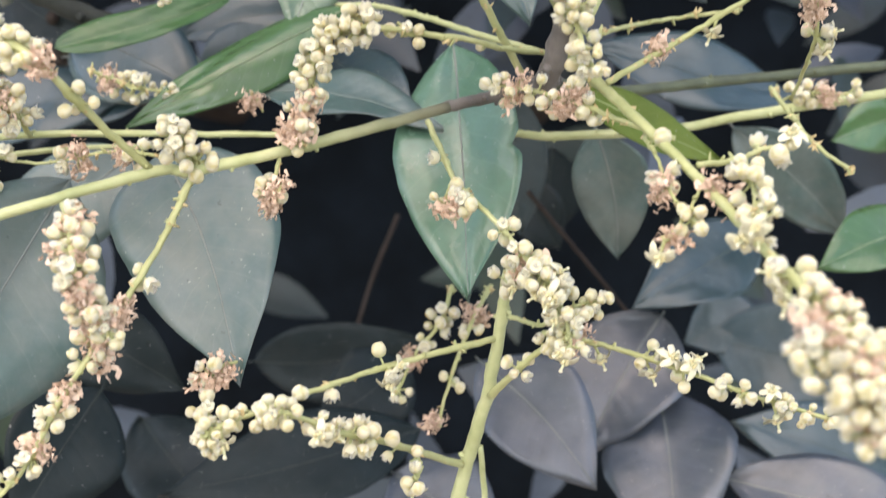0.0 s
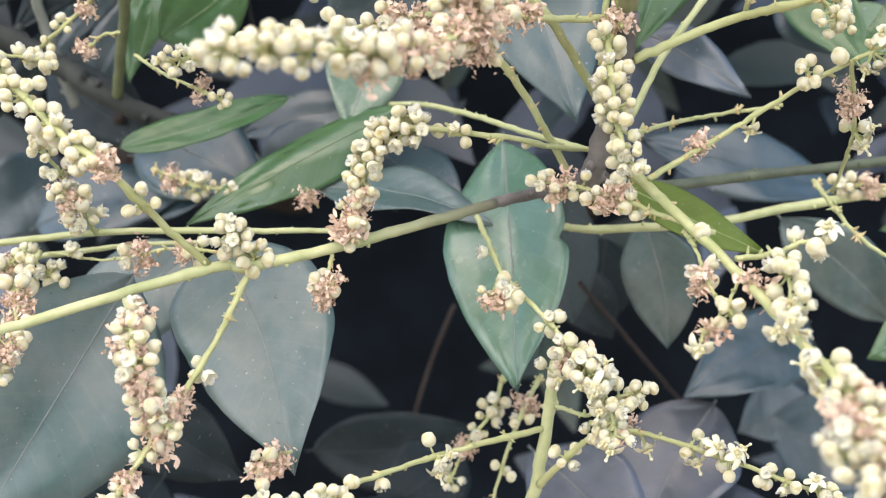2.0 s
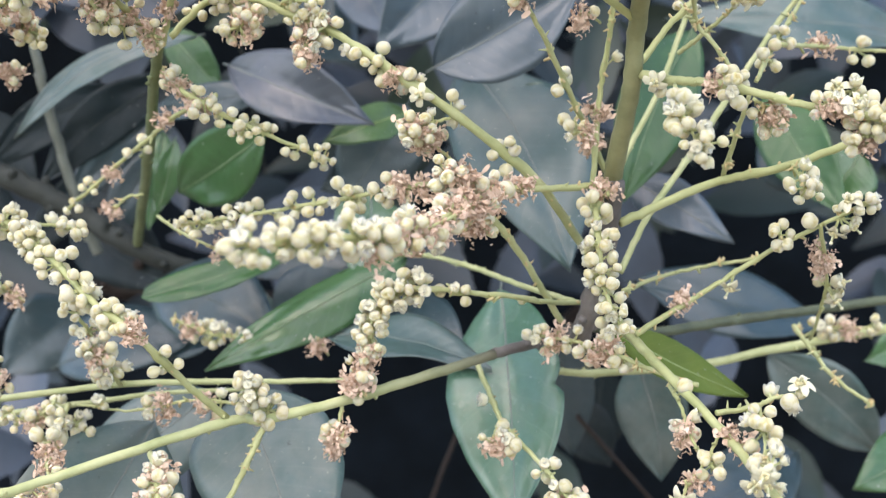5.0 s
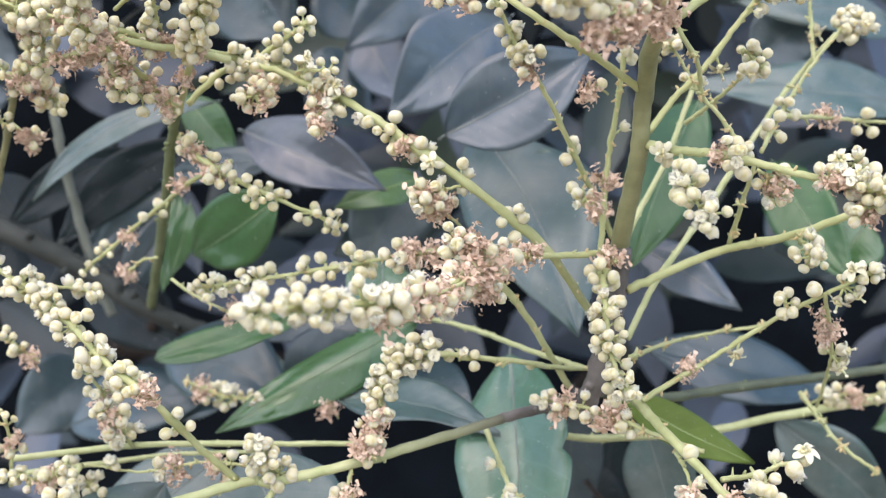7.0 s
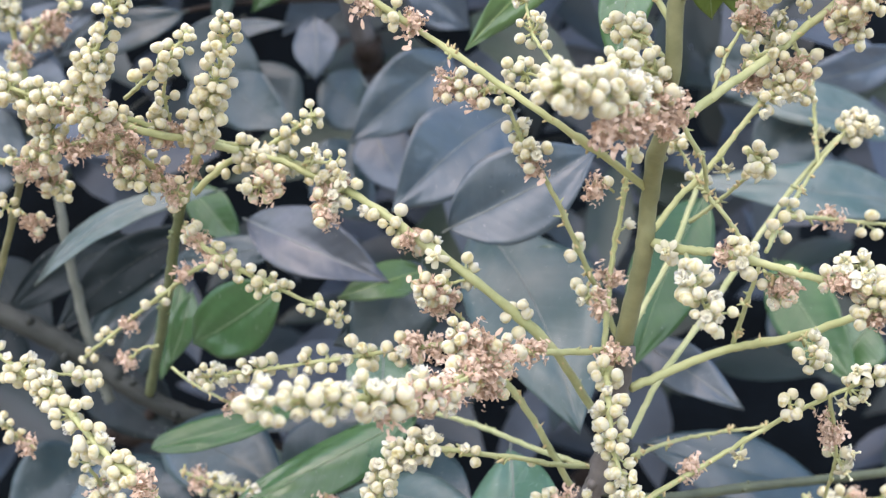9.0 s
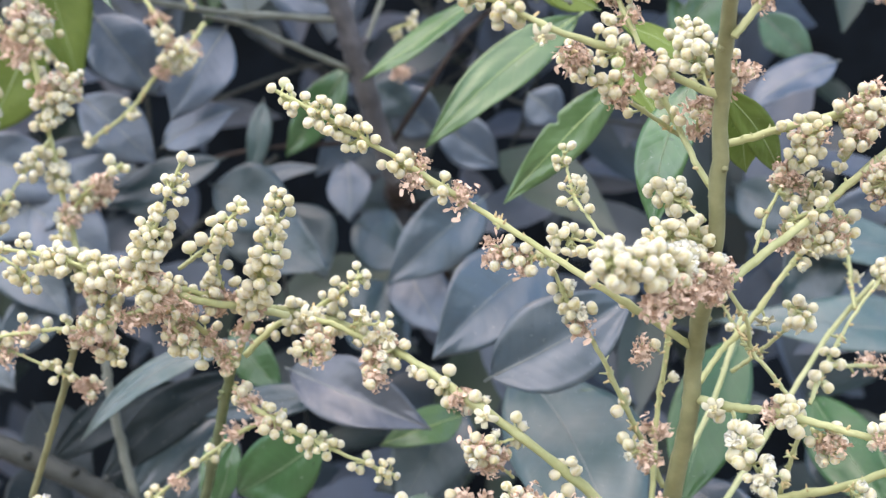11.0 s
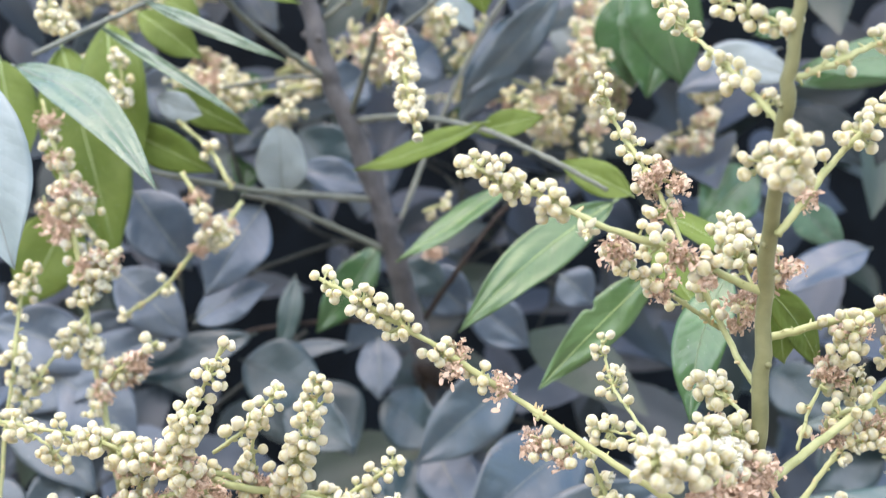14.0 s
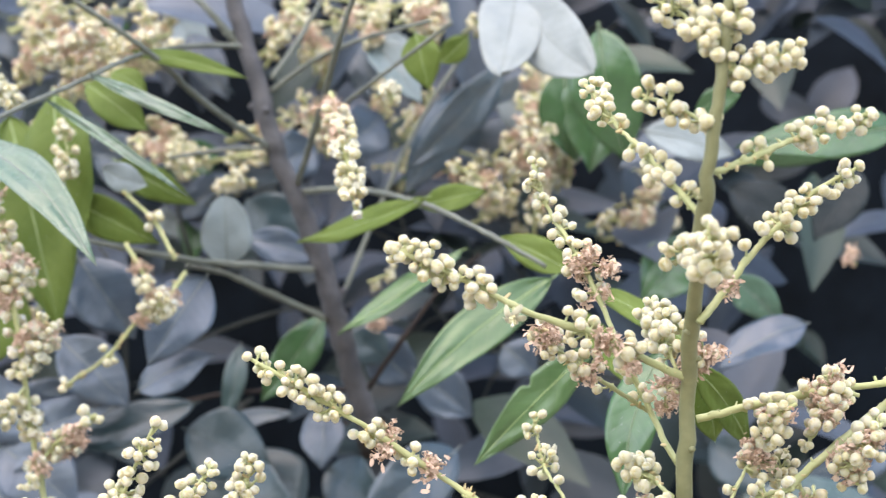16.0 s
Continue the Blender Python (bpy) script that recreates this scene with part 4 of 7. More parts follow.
spray("..DBD", ((-0.0036, 0.4957, 1.5076), (-0.0092, 0.4655, 1.5102), (-0.0155, 0.4653, 1.5145)), 0.00079, 0.00053)
spray("...b.BDd", ((0.0053, 0.5061, 1.5035), (-0.0021, 0.4804, 1.5007), (-0.0053, 0.4747, 1.4902)), 0.00092, 0.00054)
spray(".b.dDb.B.bb.sBb.bBb", ((0.0025, 0.5362, 1.5066), (-0.0288, 0.5343, 1.5056), (-0.0600, 0.5523, 1.4999), (-0.0916, 0.5602, 1.4944), (-0.1189, 0.5684, 1.4901), (-0.1366, 0.5773, 1.4869)), 0.00121, 0.00065)
spray("..B.bBbBbBB", ((0.0498, 0.5437, 1.5036), (0.0453, 0.5280, 1.4950), (0.0442, 0.5023, 1.4831), (0.0457, 0.4966, 1.4678), (0.0512, 0.4961, 1.4520)), 0.00170, 0.00068)
spray(".d.", ((0.0495, 0.5389, 1.5063), (0.0500, 0.5286, 1.5008)), 0.00109, 0.00071)
spray(".......ssb.b.obdB.b.bBs.Bbob.bb.B.b", ((0.0499, 0.5868, 1.4620), (0.0320, 0.5571, 1.4905), (0.0182, 0.5372, 1.5089), (-0.0135, 0.5216, 1.5357), (-0.0374, 0.5261, 1.5524), (-0.0574, 0.5357, 1.5661), (-0.0887, 0.5498, 1.5831), (-0.1123, 0.5437, 1.5891), (-0.1342, 0.5126, 1.5937), (-0.1553, 0.4965, 1.5981)), 0.00209, 0.00114)
spray(".bDb", ((-0.0147, 0.5215, 1.5334), (-0.0250, 0.5157, 1.5311), (-0.0320, 0.5152, 1.5277)), 0.00071, 0.00047)
spray(".Dd", ((-0.0155, 0.5356, 1.5164), (-0.0233, 0.5255, 1.5239), (-0.0280, 0.5254, 1.5263)), 0.00072, 0.00047)
spray("..n......", ((0.0010, 0.5550, 1.4900), (0.0080, 0.5620, 1.4810), (0.0190, 0.5720, 1.4640), (0.0320, 0.5850, 1.4400)), 0.00170, 0.00160)
spray("..bdbD", ((-0.0670, 0.5354, 1.5722), (-0.0743, 0.5348, 1.5674), (-0.0755, 0.5342, 1.5578)), 0.00072, 0.00048)
spray("n.n...n.n", ((0.0565, 0.5369, 1.4599), (0.0799, 0.5884, 1.4604), (0.1035, 0.6100, 1.4625), (0.1277, 0.6115, 1.4658)), 0.00097, 0.00081)
spray(".....d....o....s..s..fobb", ((0.0610, 0.5270, 1.4430), (0.0810, 0.5380, 1.4530), (0.1010, 0.5400, 1.4650), (0.1210, 0.5320, 1.4790), (0.1380, 0.5230, 1.4890), (0.1550, 0.5190, 1.4980)), 0.00131, 0.00081)
spray(".b", ((0.1234, 0.5318, 1.4802), (0.1189, 0.5268, 1.4854)), 0.00071, 0.00059)
spray("..dd.fo..", ((0.1355, 0.5228, 1.4880), (0.1416, 0.5424, 1.4718), (0.1464, 0.5619, 1.4547), (0.1484, 0.6008, 1.4283)), 0.00093, 0.00080)
spray("n..n..n..n", ((0.1482, 0.6400, 1.4290), (0.1547, 0.6232, 1.4187), (0.1626, 0.6114, 1.4076), (0.1776, 0.6000, 1.3969)), 0.00119, 0.00087)
spray(".b.b.d.b", ((0.1608, 0.6743, 1.4183), (0.1706, 0.6706, 1.4235), (0.1804, 0.6659, 1.4236), (0.1940, 0.6666, 1.4241)), 0.00069, 0.00055)
spray("...........n......", ((0.0560, 0.5440, 1.4880), (0.0790, 0.5550, 1.4970), (0.1020, 0.5620, 1.5050), (0.1250, 0.5440, 1.5110), (0.1640, 0.5320, 1.5260)), 0.00207, 0.00176)
spray("nbB", ((0.1270, 0.5440, 1.5130), (0.1290, 0.5340, 1.5080), (0.1310, 0.5230, 1.5020)), 0.00072, 0.00047)
spray(".n..n...", ((0.1020, 0.5620, 1.5070), (0.1040, 0.5430, 1.5230), (0.1070, 0.5240, 1.5420)), 0.00112, 0.00093)
spray("..os....dBs....bDoBbB", ((0.0610, 0.5120, 1.5500), (0.0710, 0.5000, 1.5470), (0.0830, 0.4880, 1.5460), (0.0960, 0.4790, 1.5430), (0.1160, 0.4710, 1.5370), (0.1300, 0.4610, 1.5340), (0.1450, 0.4450, 1.5300)), 0.00206, 0.00121)
spray(".bBBB", ((0.0730, 0.4920, 1.5450), (0.0710, 0.4610, 1.5370), (0.0720, 0.4410, 1.5290), (0.0770, 0.4360, 1.5230)), 0.00088, 0.00050)
spray(".oB.bBD", ((0.1293, 0.4747, 1.5358), (0.1357, 0.4754, 1.5411), (0.1375, 0.4650, 1.5326), (0.1371, 0.4546, 1.5245)), 0.00085, 0.00051)
spray(".bDb", ((0.1000, 0.4740, 1.5390), (0.1070, 0.4830, 1.5350), (0.1100, 0.4830, 1.5280)), 0.00075, 0.00054)
spray("....n.d..s..n.b.B.b", ((0.0440, 0.5575, 1.4854), (0.0461, 0.5592, 1.5153), (0.0485, 0.5607, 1.5426), (0.0521, 0.5521, 1.5670), (0.0547, 0.5434, 1.5906), (0.0536, 0.5442, 1.6075)), 0.00137, 0.00097)
spray("..d..n.b.n...dBbb.b", ((0.0520, 0.5790, 1.5090), (0.0420, 0.5600, 1.5300), (0.0330, 0.5400, 1.5470), (0.0210, 0.5200, 1.5710), (0.0100, 0.5110, 1.5880), (-0.0000, 0.5010, 1.6090)), 0.00142, 0.00079)
spray(".b.bd", ((0.0397, 0.5598, 1.5352), (0.0368, 0.5493, 1.5291), (0.0412, 0.5393, 1.5256)), 0.00075, 0.00048)
spray("...n.o..sbsbbB", ((0.0650, 0.5420, 1.5560), (0.0770, 0.5480, 1.5710), (0.0900, 0.5520, 1.5840), (0.1030, 0.5550, 1.6010), (0.1120, 0.5560, 1.6120), (0.1200, 0.5570, 1.6180), (0.1320, 0.5580, 1.6180)), 0.00145, 0.00110)
spray("...n...ob", ((0.0850, 0.5840, 1.5610), (0.0940, 0.5750, 1.5680), (0.1030, 0.5660, 1.5760), (0.1100, 0.5570, 1.5840)), 0.00116, 0.00074)
spray(".s.s.sb", ((0.0910, 0.5760, 1.5730), (0.0850, 0.5760, 1.5840), (0.0780, 0.5760, 1.5970)), 0.00089, 0.00063)
spray(".sb.b.n.......bBb", ((0.1130, 0.5450, 1.5470), (0.1260, 0.5690, 1.5650), (0.1420, 0.5880, 1.5860), (0.1590, 0.5990, 1.6050), (0.1660, 0.6010, 1.6100)), 0.00097, 0.00078)
spray("....d..b...b", ((0.1270, 0.5660, 1.5630), (0.1490, 0.5880, 1.5630), (0.1700, 0.6040, 1.5620), (0.1950, 0.6100, 1.5610)), 0.00112, 0.00080)
spray("......o....", ((0.1520, 0.6290, 1.5910), (0.1530, 0.6400, 1.6090), (0.1510, 0.6410, 1.6390)), 0.00109, 0.00083)
spray("bBbbo", ((0.1562, 0.6001, 1.6048), (0.1641, 0.6006, 1.6060), (0.1719, 0.6012, 1.6073)), 0.00078, 0.00052)

# crowded sprays at the side
spray("..d.bBBBbBbBbb", ((-0.1400, 0.5520, 1.5670), (-0.1280, 0.5220, 1.5860), (-0.1170, 0.4920, 1.5990), (-0.1080, 0.4710, 1.6160), (-0.1030, 0.4610, 1.6310)), 0.00152, 0.00054, full=1.4, size=0.88)
spray(".b.DDDDBdBBBBbBb", ((-0.1420, 0.5520, 1.5650), (-0.1480, 0.5310, 1.5790), (-0.1570, 0.4900, 1.5920), (-0.1600, 0.4690, 1.6040), (-0.1490, 0.4490, 1.6190), (-0.1370, 0.4390, 1.6420)), 0.00139, 0.00052, full=1.45, size=0.88)
spray("...bb.b.B", ((-0.1120, 0.5520, 1.5850), (-0.1020, 0.5520, 1.5920), (-0.0900, 0.5460, 1.5990), (-0.0830, 0.5530, 1.6060)), 0.00152, 0.00076, size=0.88)
spray(".b.Bb..bDf", ((-0.1360, 0.5500, 1.5700), (-0.1190, 0.5500, 1.5850), (-0.1000, 0.5400, 1.5850), (-0.0800, 0.5400, 1.5770), (-0.0680, 0.5400, 1.5710)), 0.00150, 0.00130, size=0.88)
spray(".s.bbsb.bb", ((-0.1530, 0.5000, 1.6060), (-0.1380, 0.4800, 1.6120), (-0.1300, 0.4800, 1.6210), (-0.1250, 0.4900, 1.6310)), 0.00093, 0.00057, size=0.88)
spray(".bb.sb", ((-0.1370, 0.5100, 1.5980), (-0.1370, 0.5000, 1.6070), (-0.1340, 0.4900, 1.6160)), 0.00080, 0.00055, size=0.88)
spray(".BbDBBbBbBbb", ((-0.1542, 0.4902, 1.5934), (-0.1703, 0.4891, 1.6001), (-0.1880, 0.4929, 1.6061), (-0.2106, 0.4965, 1.6122), (-0.2474, 0.5043, 1.6187)), 0.00115, 0.00071, size=0.88)
spray("DDDBDbbDb", ((-0.1569, 0.5002, 1.5916), (-0.1771, 0.5044, 1.5870), (-0.1984, 0.5185, 1.5827), (-0.2213, 0.5274, 1.5817), (-0.2548, 0.5359, 1.5781)), 0.00105, 0.00075, size=0.88)
spray("BDBbB", ((-0.1857, 0.5087, 1.5919), (-0.1905, 0.5081, 1.5990), (-0.2058, 0.5169, 1.6092), (-0.2154, 0.5163, 1.6115)), 0.00095, 0.00060, size=0.88)
spray(".DBb.D", ((-0.1592, 0.5001, 1.5893), (-0.1548, 0.5109, 1.5779), (-0.1478, 0.5316, 1.5712), (-0.1355, 0.5324, 1.5689)), 0.00093, 0.00061, size=0.88)
spray("DdDd", ((-0.1270, 0.5110, 1.5960), (-0.1330, 0.5110, 1.5920), (-0.1400, 0.5110, 1.5930), (-0.1410, 0.5100, 1.5970)), 0.00095, 0.00059, size=0.88)
spray("..d.....b.", ((-0.1110, 0.5220, 1.5870), (-0.1270, 0.5110, 1.5900), (-0.1430, 0.5010, 1.5920), (-0.1590, 0.5000, 1.5970)), 0.00170, 0.00170, size=0.88)
spray("..bb.....B.bB", ((-0.1580, 0.5000, 1.5970), (-0.1740, 0.5000, 1.6010), (-0.1910, 0.5000, 1.6060), (-0.2100, 0.5000, 1.6140)), 0.00170, 0.00110, size=0.88)
spray("DbDbb", ((-0.2087, 0.5381, 1.5809), (-0.2007, 0.5487, 1.5763), (-0.1931, 0.5494, 1.5713)), 0.00087, 0.00063, size=0.88)
spray(".dD", ((-0.2243, 0.5732, 1.5636), (-0.2161, 0.5688, 1.5584), (-0.2121, 0.5692, 1.5545)), 0.00105, 0.00078, size=0.88)
spray("..bo.sb", ((-0.0850, 0.5450, 1.5760), (-0.0850, 0.5390, 1.5830), (-0.0770, 0.5340, 1.5830), (-0.0700, 0.5350, 1.5830)), 0.00087, 0.00061, size=0.88)
spray(".DbD.b", ((-0.0960, 0.5440, 1.5770), (-0.1010, 0.5330, 1.5740), (-0.1080, 0.5330, 1.5710)), 0.00087, 0.00061, size=0.88)
spray("..dbd.bDb..bbBb..bbb", ((-0.1502, 0.5752, 1.5612), (-0.1357, 0.5554, 1.5491), (-0.1246, 0.5507, 1.5422), (-0.1121, 0.5510, 1.5351), (-0.0906, 0.5568, 1.5249), (-0.0700, 0.5625, 1.5158)), 0.00143, 0.00076, size=0.88)
spray("...d..b.dbb", ((-0.1191, 0.5612, 1.5452), (-0.1392, 0.5696, 1.5365), (-0.1598, 0.5979, 1.5258), (-0.1816, 0.6160, 1.5118), (-0.2070, 0.6236, 1.4919)), 0.00114, 0.00084, size=0.88)
spray("...d", ((-0.1680, 0.6170, 1.4990), (-0.1770, 0.6160, 1.4970), (-0.1830, 0.6150, 1.4900)), 0.00083, 0.00055, size=0.88)
spray(".d.b.b", ((-0.2159, 0.5810, 1.4522), (-0.2238, 0.5808, 1.4576), (-0.2317, 0.5806, 1.4629)), 0.00080, 0.00053, size=0.88)
spray(".b.bd.b", ((-0.2221, 0.5578, 1.3983), (-0.2184, 0.5489, 1.4157), (-0.2172, 0.5398, 1.4326)), 0.00103, 0.00062, size=0.88)
spray("b.bbd.b.b", ((-0.1931, 0.5501, 1.4104), (-0.2033, 0.5491, 1.4029), (-0.2159, 0.5485, 1.4055)), 0.00076, 0.00051, size=0.88)
spray("nd.bn.b", ((-0.1609, 0.6533, 1.4309), (-0.1492, 0.6537, 1.4265), (-0.1317, 0.6546, 1.4234)), 0.00088, 0.00059, size=0.88)
spray(".....d.b", ((-0.1590, 0.6070, 1.4890), (-0.1430, 0.5940, 1.4810), (-0.1260, 0.5840, 1.4750), (-0.1140, 0.5780, 1.4700)), 0.00082, 0.00052, size=0.88)
spray(".b.bBd.bb", ((-0.2772, 0.5363, 1.5840), (-0.2572, 0.5388, 1.5786), (-0.2372, 0.5414, 1.5718), (-0.2149, 0.5449, 1.5613)), 0.00101, 0.00063, size=0.88)
spray(".bBb.Bb", ((-0.2708, 0.5313, 1.6228), (-0.2533, 0.5334, 1.6186), (-0.2347, 0.5259, 1.6112), (-0.2251, 0.5282, 1.6011)), 0.00101, 0.00062, size=0.88)

# sprays of the upper stem
spray("......s........n..dBDB.bBbBBbbbs", ((0.0576, 0.5020, 1.5716), (0.0412, 0.4807, 1.5815), (0.0183, 0.4589, 1.5945), (-0.0073, 0.4568, 1.6117), (-0.0330, 0.4547, 1.6282), (-0.0617, 0.4424, 1.6455), (-0.0819, 0.4359, 1.6569), (-0.0995, 0.4295, 1.6661)), 0.00172, 0.00062, size=0.87)
spray("..b.Db.Dd", ((0.0010, 0.4580, 1.6060), (-0.0050, 0.4650, 1.6060), (-0.0100, 0.4670, 1.6050), (-0.0170, 0.4690, 1.6100), (-0.0220, 0.4760, 1.6090)), 0.00075, 0.00044, size=0.87)
spray("..s.Bo.bb", ((0.0270, 0.4790, 1.6080), (0.0180, 0.5000, 1.6240), (0.0120, 0.5170, 1.6360), (0.0100, 0.5260, 1.6470), (0.0080, 0.5260, 1.6570)), 0.00077, 0.00060, size=0.87)
spray("bb.Bb", ((0.0290, 0.4690, 1.6080), (0.0150, 0.4780, 1.6130), (0.0030, 0.4870, 1.6150)), 0.00076, 0.00045, size=0.87)
spray("dDDDBBBBBB", ((0.0649, 0.4512, 1.5942), (0.0575, 0.4407, 1.5966), (0.0464, 0.4201, 1.5971), (0.0305, 0.3892, 1.5967), (0.0168, 0.3685, 1.5950)), 0.00125, 0.00062, full=1.8, size=1.08)
spray("ddddd", ((0.0640, 0.4500, 1.5930), (0.0530, 0.4300, 1.5900), (0.0430, 0.4100, 1.5860), (0.0340, 0.4000, 1.5840)), 0.00080, 0.00050)
spray("dDdd", ((0.0620, 0.4500, 1.6000), (0.0500, 0.4200, 1.5950), (0.0390, 0.4000, 1.5900)), 0.00080, 0.00050)
spray("BBBB", ((0.0596, 0.4503, 1.6088), (0.0482, 0.4396, 1.6109), (0.0345, 0.4190, 1.6069)), 0.00084, 0.00049, size=0.87)
spray(".....................s.b", ((0.0630, 0.4510, 1.5910), (0.0840, 0.4620, 1.6070), (0.1030, 0.4720, 1.6210), (0.1260, 0.4820, 1.6400), (0.1560, 0.4930, 1.6640)), 0.00188, 0.00158, size=0.87)
spray(".s.s.bDb.fB", ((0.0810, 0.4770, 1.6070), (0.0870, 0.4840, 1.6220), (0.0950, 0.4910, 1.6350), (0.1030, 0.4960, 1.6370), (0.1100, 0.5010, 1.6330)), 0.00077, 0.00057, size=0.87)
spray(".bDDb", ((0.1270, 0.4820, 1.6390), (0.1290, 0.4780, 1.6330), (0.1340, 0.4740, 1.6250)), 0.00100, 0.00065, size=0.87)
spray(".BDbbb", ((0.1120, 0.4820, 1.6270), (0.1150, 0.4830, 1.6190), (0.1120, 0.4830, 1.6130), (0.1040, 0.4830, 1.6110)), 0.00088, 0.00055, size=0.87)
spray(".....b.b.bDB.b", ((0.0737, 0.4891, 1.6525), (0.0924, 0.4849, 1.6568), (0.1137, 0.4807, 1.6616), (0.1556, 0.4826, 1.6679)), 0.00169, 0.00133, size=0.87)
spray(".b.d", ((0.1040, 0.4850, 1.6590), (0.1000, 0.4900, 1.6510), (0.0990, 0.5010, 1.6440)), 0.00089, 0.00057, size=0.87)
spray(".Bdb.b", ((0.1203, 0.4811, 1.6617), (0.1226, 0.4816, 1.6517), (0.1181, 0.4919, 1.6421)), 0.00088, 0.00056, size=0.87)
spray("...bBb", ((0.0597, 0.4599, 1.6182), (0.0542, 0.4792, 1.6280), (0.0473, 0.4885, 1.6359)), 0.00075, 0.00056, size=0.87)
spray("..sd", ((0.0451, 0.5014, 1.5697), (0.0401, 0.4811, 1.5716), (0.0351, 0.4708, 1.5703)), 0.00057, 0.00043, size=0.87)
spray("bbb", ((0.1030, 0.5330, 1.5900), (0.1080, 0.5340, 1.5860), (0.1120, 0.5340, 1.5820)), 0.00072, 0.00048, size=0.87)
spray(".n..n..n.", ((0.0710, 0.4910, 1.5960), (0.0810, 0.5020, 1.5810), (0.0840, 0.5140, 1.5700), (0.0920, 0.5140, 1.5600), (0.0990, 0.5150, 1.5500)), 0.00101, 0.00093, size=0.87)
spray(".....Db.dBs..o.bB.bBbBbBb", ((0.0612, 0.4228, 1.6591), (0.0472, 0.4158, 1.6641), (0.0312, 0.4085, 1.6706), (0.0038, 0.3950, 1.6775), (-0.0133, 0.3924, 1.6856), (-0.0284, 0.3901, 1.6926), (-0.0427, 0.3881, 1.6981)), 0.00161, 0.00068, size=0.87)
spray("........b.b....D.dB.bbb.bbbs", ((0.0659, 0.4631, 1.6284), (0.0603, 0.4620, 1.6353), (0.0514, 0.4677, 1.6562), (0.0432, 0.4680, 1.6741), (0.0309, 0.4702, 1.7043), (0.0226, 0.4756, 1.7222), (0.0128, 0.4808, 1.7407), (0.0070, 0.4763, 1.7576)), 0.00139, 0.00070, size=0.87)
spray(".d.dD", ((0.0298, 0.4691, 1.7087), (0.0242, 0.4668, 1.7163), (0.0376, 0.4694, 1.7099)), 0.00079, 0.00056, size=0.87)
spray("....s..Dbb.bBd.D", ((0.0524, 0.4735, 1.6537), (0.0380, 0.4506, 1.6587), (0.0256, 0.4380, 1.6640), (0.0149, 0.4304, 1.6710), (0.0096, 0.4234, 1.6769)), 0.00100, 0.00062, size=0.87)
spray(".bBb.bB", ((0.0596, 0.4308, 1.6626), (0.0548, 0.4369, 1.6787), (0.0540, 0.4452, 1.6870)), 0.00082, 0.00053, size=0.87)
spray("..bB.b", ((0.0615, 0.4720, 1.6196), (0.0519, 0.4793, 1.6290), (0.0441, 0.4872, 1.6365)), 0.00087, 0.00056, size=0.87)
spray(".dbDd", ((0.0627, 0.4301, 1.6667), (0.0678, 0.4300, 1.6687), (0.0719, 0.4298, 1.6708)), 0.00062, 0.00041, size=0.87)
spray("dD.d", ((0.0610, 0.4427, 1.6564), (0.0595, 0.4619, 1.6618), (0.0586, 0.4743, 1.6527)), 0.00063, 0.00044, size=0.87)
spray(".bBbDbb", ((0.0628, 0.4853, 1.6076), (0.0575, 0.4932, 1.6159), (0.0462, 0.4931, 1.6125)), 0.00088, 0.00056, size=0.87)
spray("..b..bb..b.b.sbBbb", ((0.0603, 0.3621, 1.7032), (0.0521, 0.3658, 1.7154), (0.0455, 0.3729, 1.7266), (0.0360, 0.3841, 1.7417), (0.0253, 0.4034, 1.7650)), 0.00121, 0.00052, size=0.83)
spray("bb.bB.b", ((0.0636, 0.3474, 1.7289), (0.0574, 0.3510, 1.7341), (0.0496, 0.3544, 1.7393), (0.0417, 0.3580, 1.7440)), 0.00082, 0.00057, size=0.83)
spray("bBBBb", ((0.0613, 0.3685, 1.6860), (0.0617, 0.3535, 1.6842), (0.0601, 0.3371, 1.6875), (0.0597, 0.3314, 1.6896)), 0.00075, 0.00052, full=1.3, size=0.83)
spray("bBb.", ((0.0600, 0.3666, 1.6932), (0.0559, 0.3718, 1.6925), (0.0537, 0.3774, 1.6900)), 0.00065, 0.00048, size=0.83)
spray("....d.s..bB.bb.bb.bb", ((0.0639, 0.3975, 1.6742), (0.0749, 0.3997, 1.6882), (0.0857, 0.4019, 1.7022), (0.0977, 0.3995, 1.7140), (0.1068, 0.4027, 1.7234), (0.1232, 0.4062, 1.7334)), 0.00148, 0.00062, size=0.83)
spray(".....bs..b.bbsb.bb", ((0.0650, 0.3559, 1.7161), (0.0777, 0.3601, 1.7224), (0.0917, 0.3642, 1.7297), (0.1042, 0.3686, 1.7352), (0.1197, 0.3728, 1.7423)), 0.00129, 0.00058, size=0.83)
spray("bBb.bb", ((0.0653, 0.3358, 1.7548), (0.0595, 0.3396, 1.7590), (0.0527, 0.3423, 1.7672), (0.0453, 0.3411, 1.7706)), 0.00090, 0.00055, size=0.83)
spray("bB.BbBBb", ((0.0661, 0.3382, 1.7454), (0.0741, 0.3432, 1.7477), (0.0823, 0.3476, 1.7523), (0.0916, 0.3523, 1.7562)), 0.00081, 0.00056, size=0.83)
spray("bBb", ((0.0660, 0.3355, 1.7562), (0.0688, 0.3347, 1.7598), (0.0706, 0.3339, 1.7633)), 0.00072, 0.00054, size=0.83)
spray(".BDBb", ((0.1099, 0.4665, 1.6559), (0.1021, 0.4675, 1.6504), (0.0997, 0.4748, 1.6413)), 0.00088, 0.00056, size=0.83)
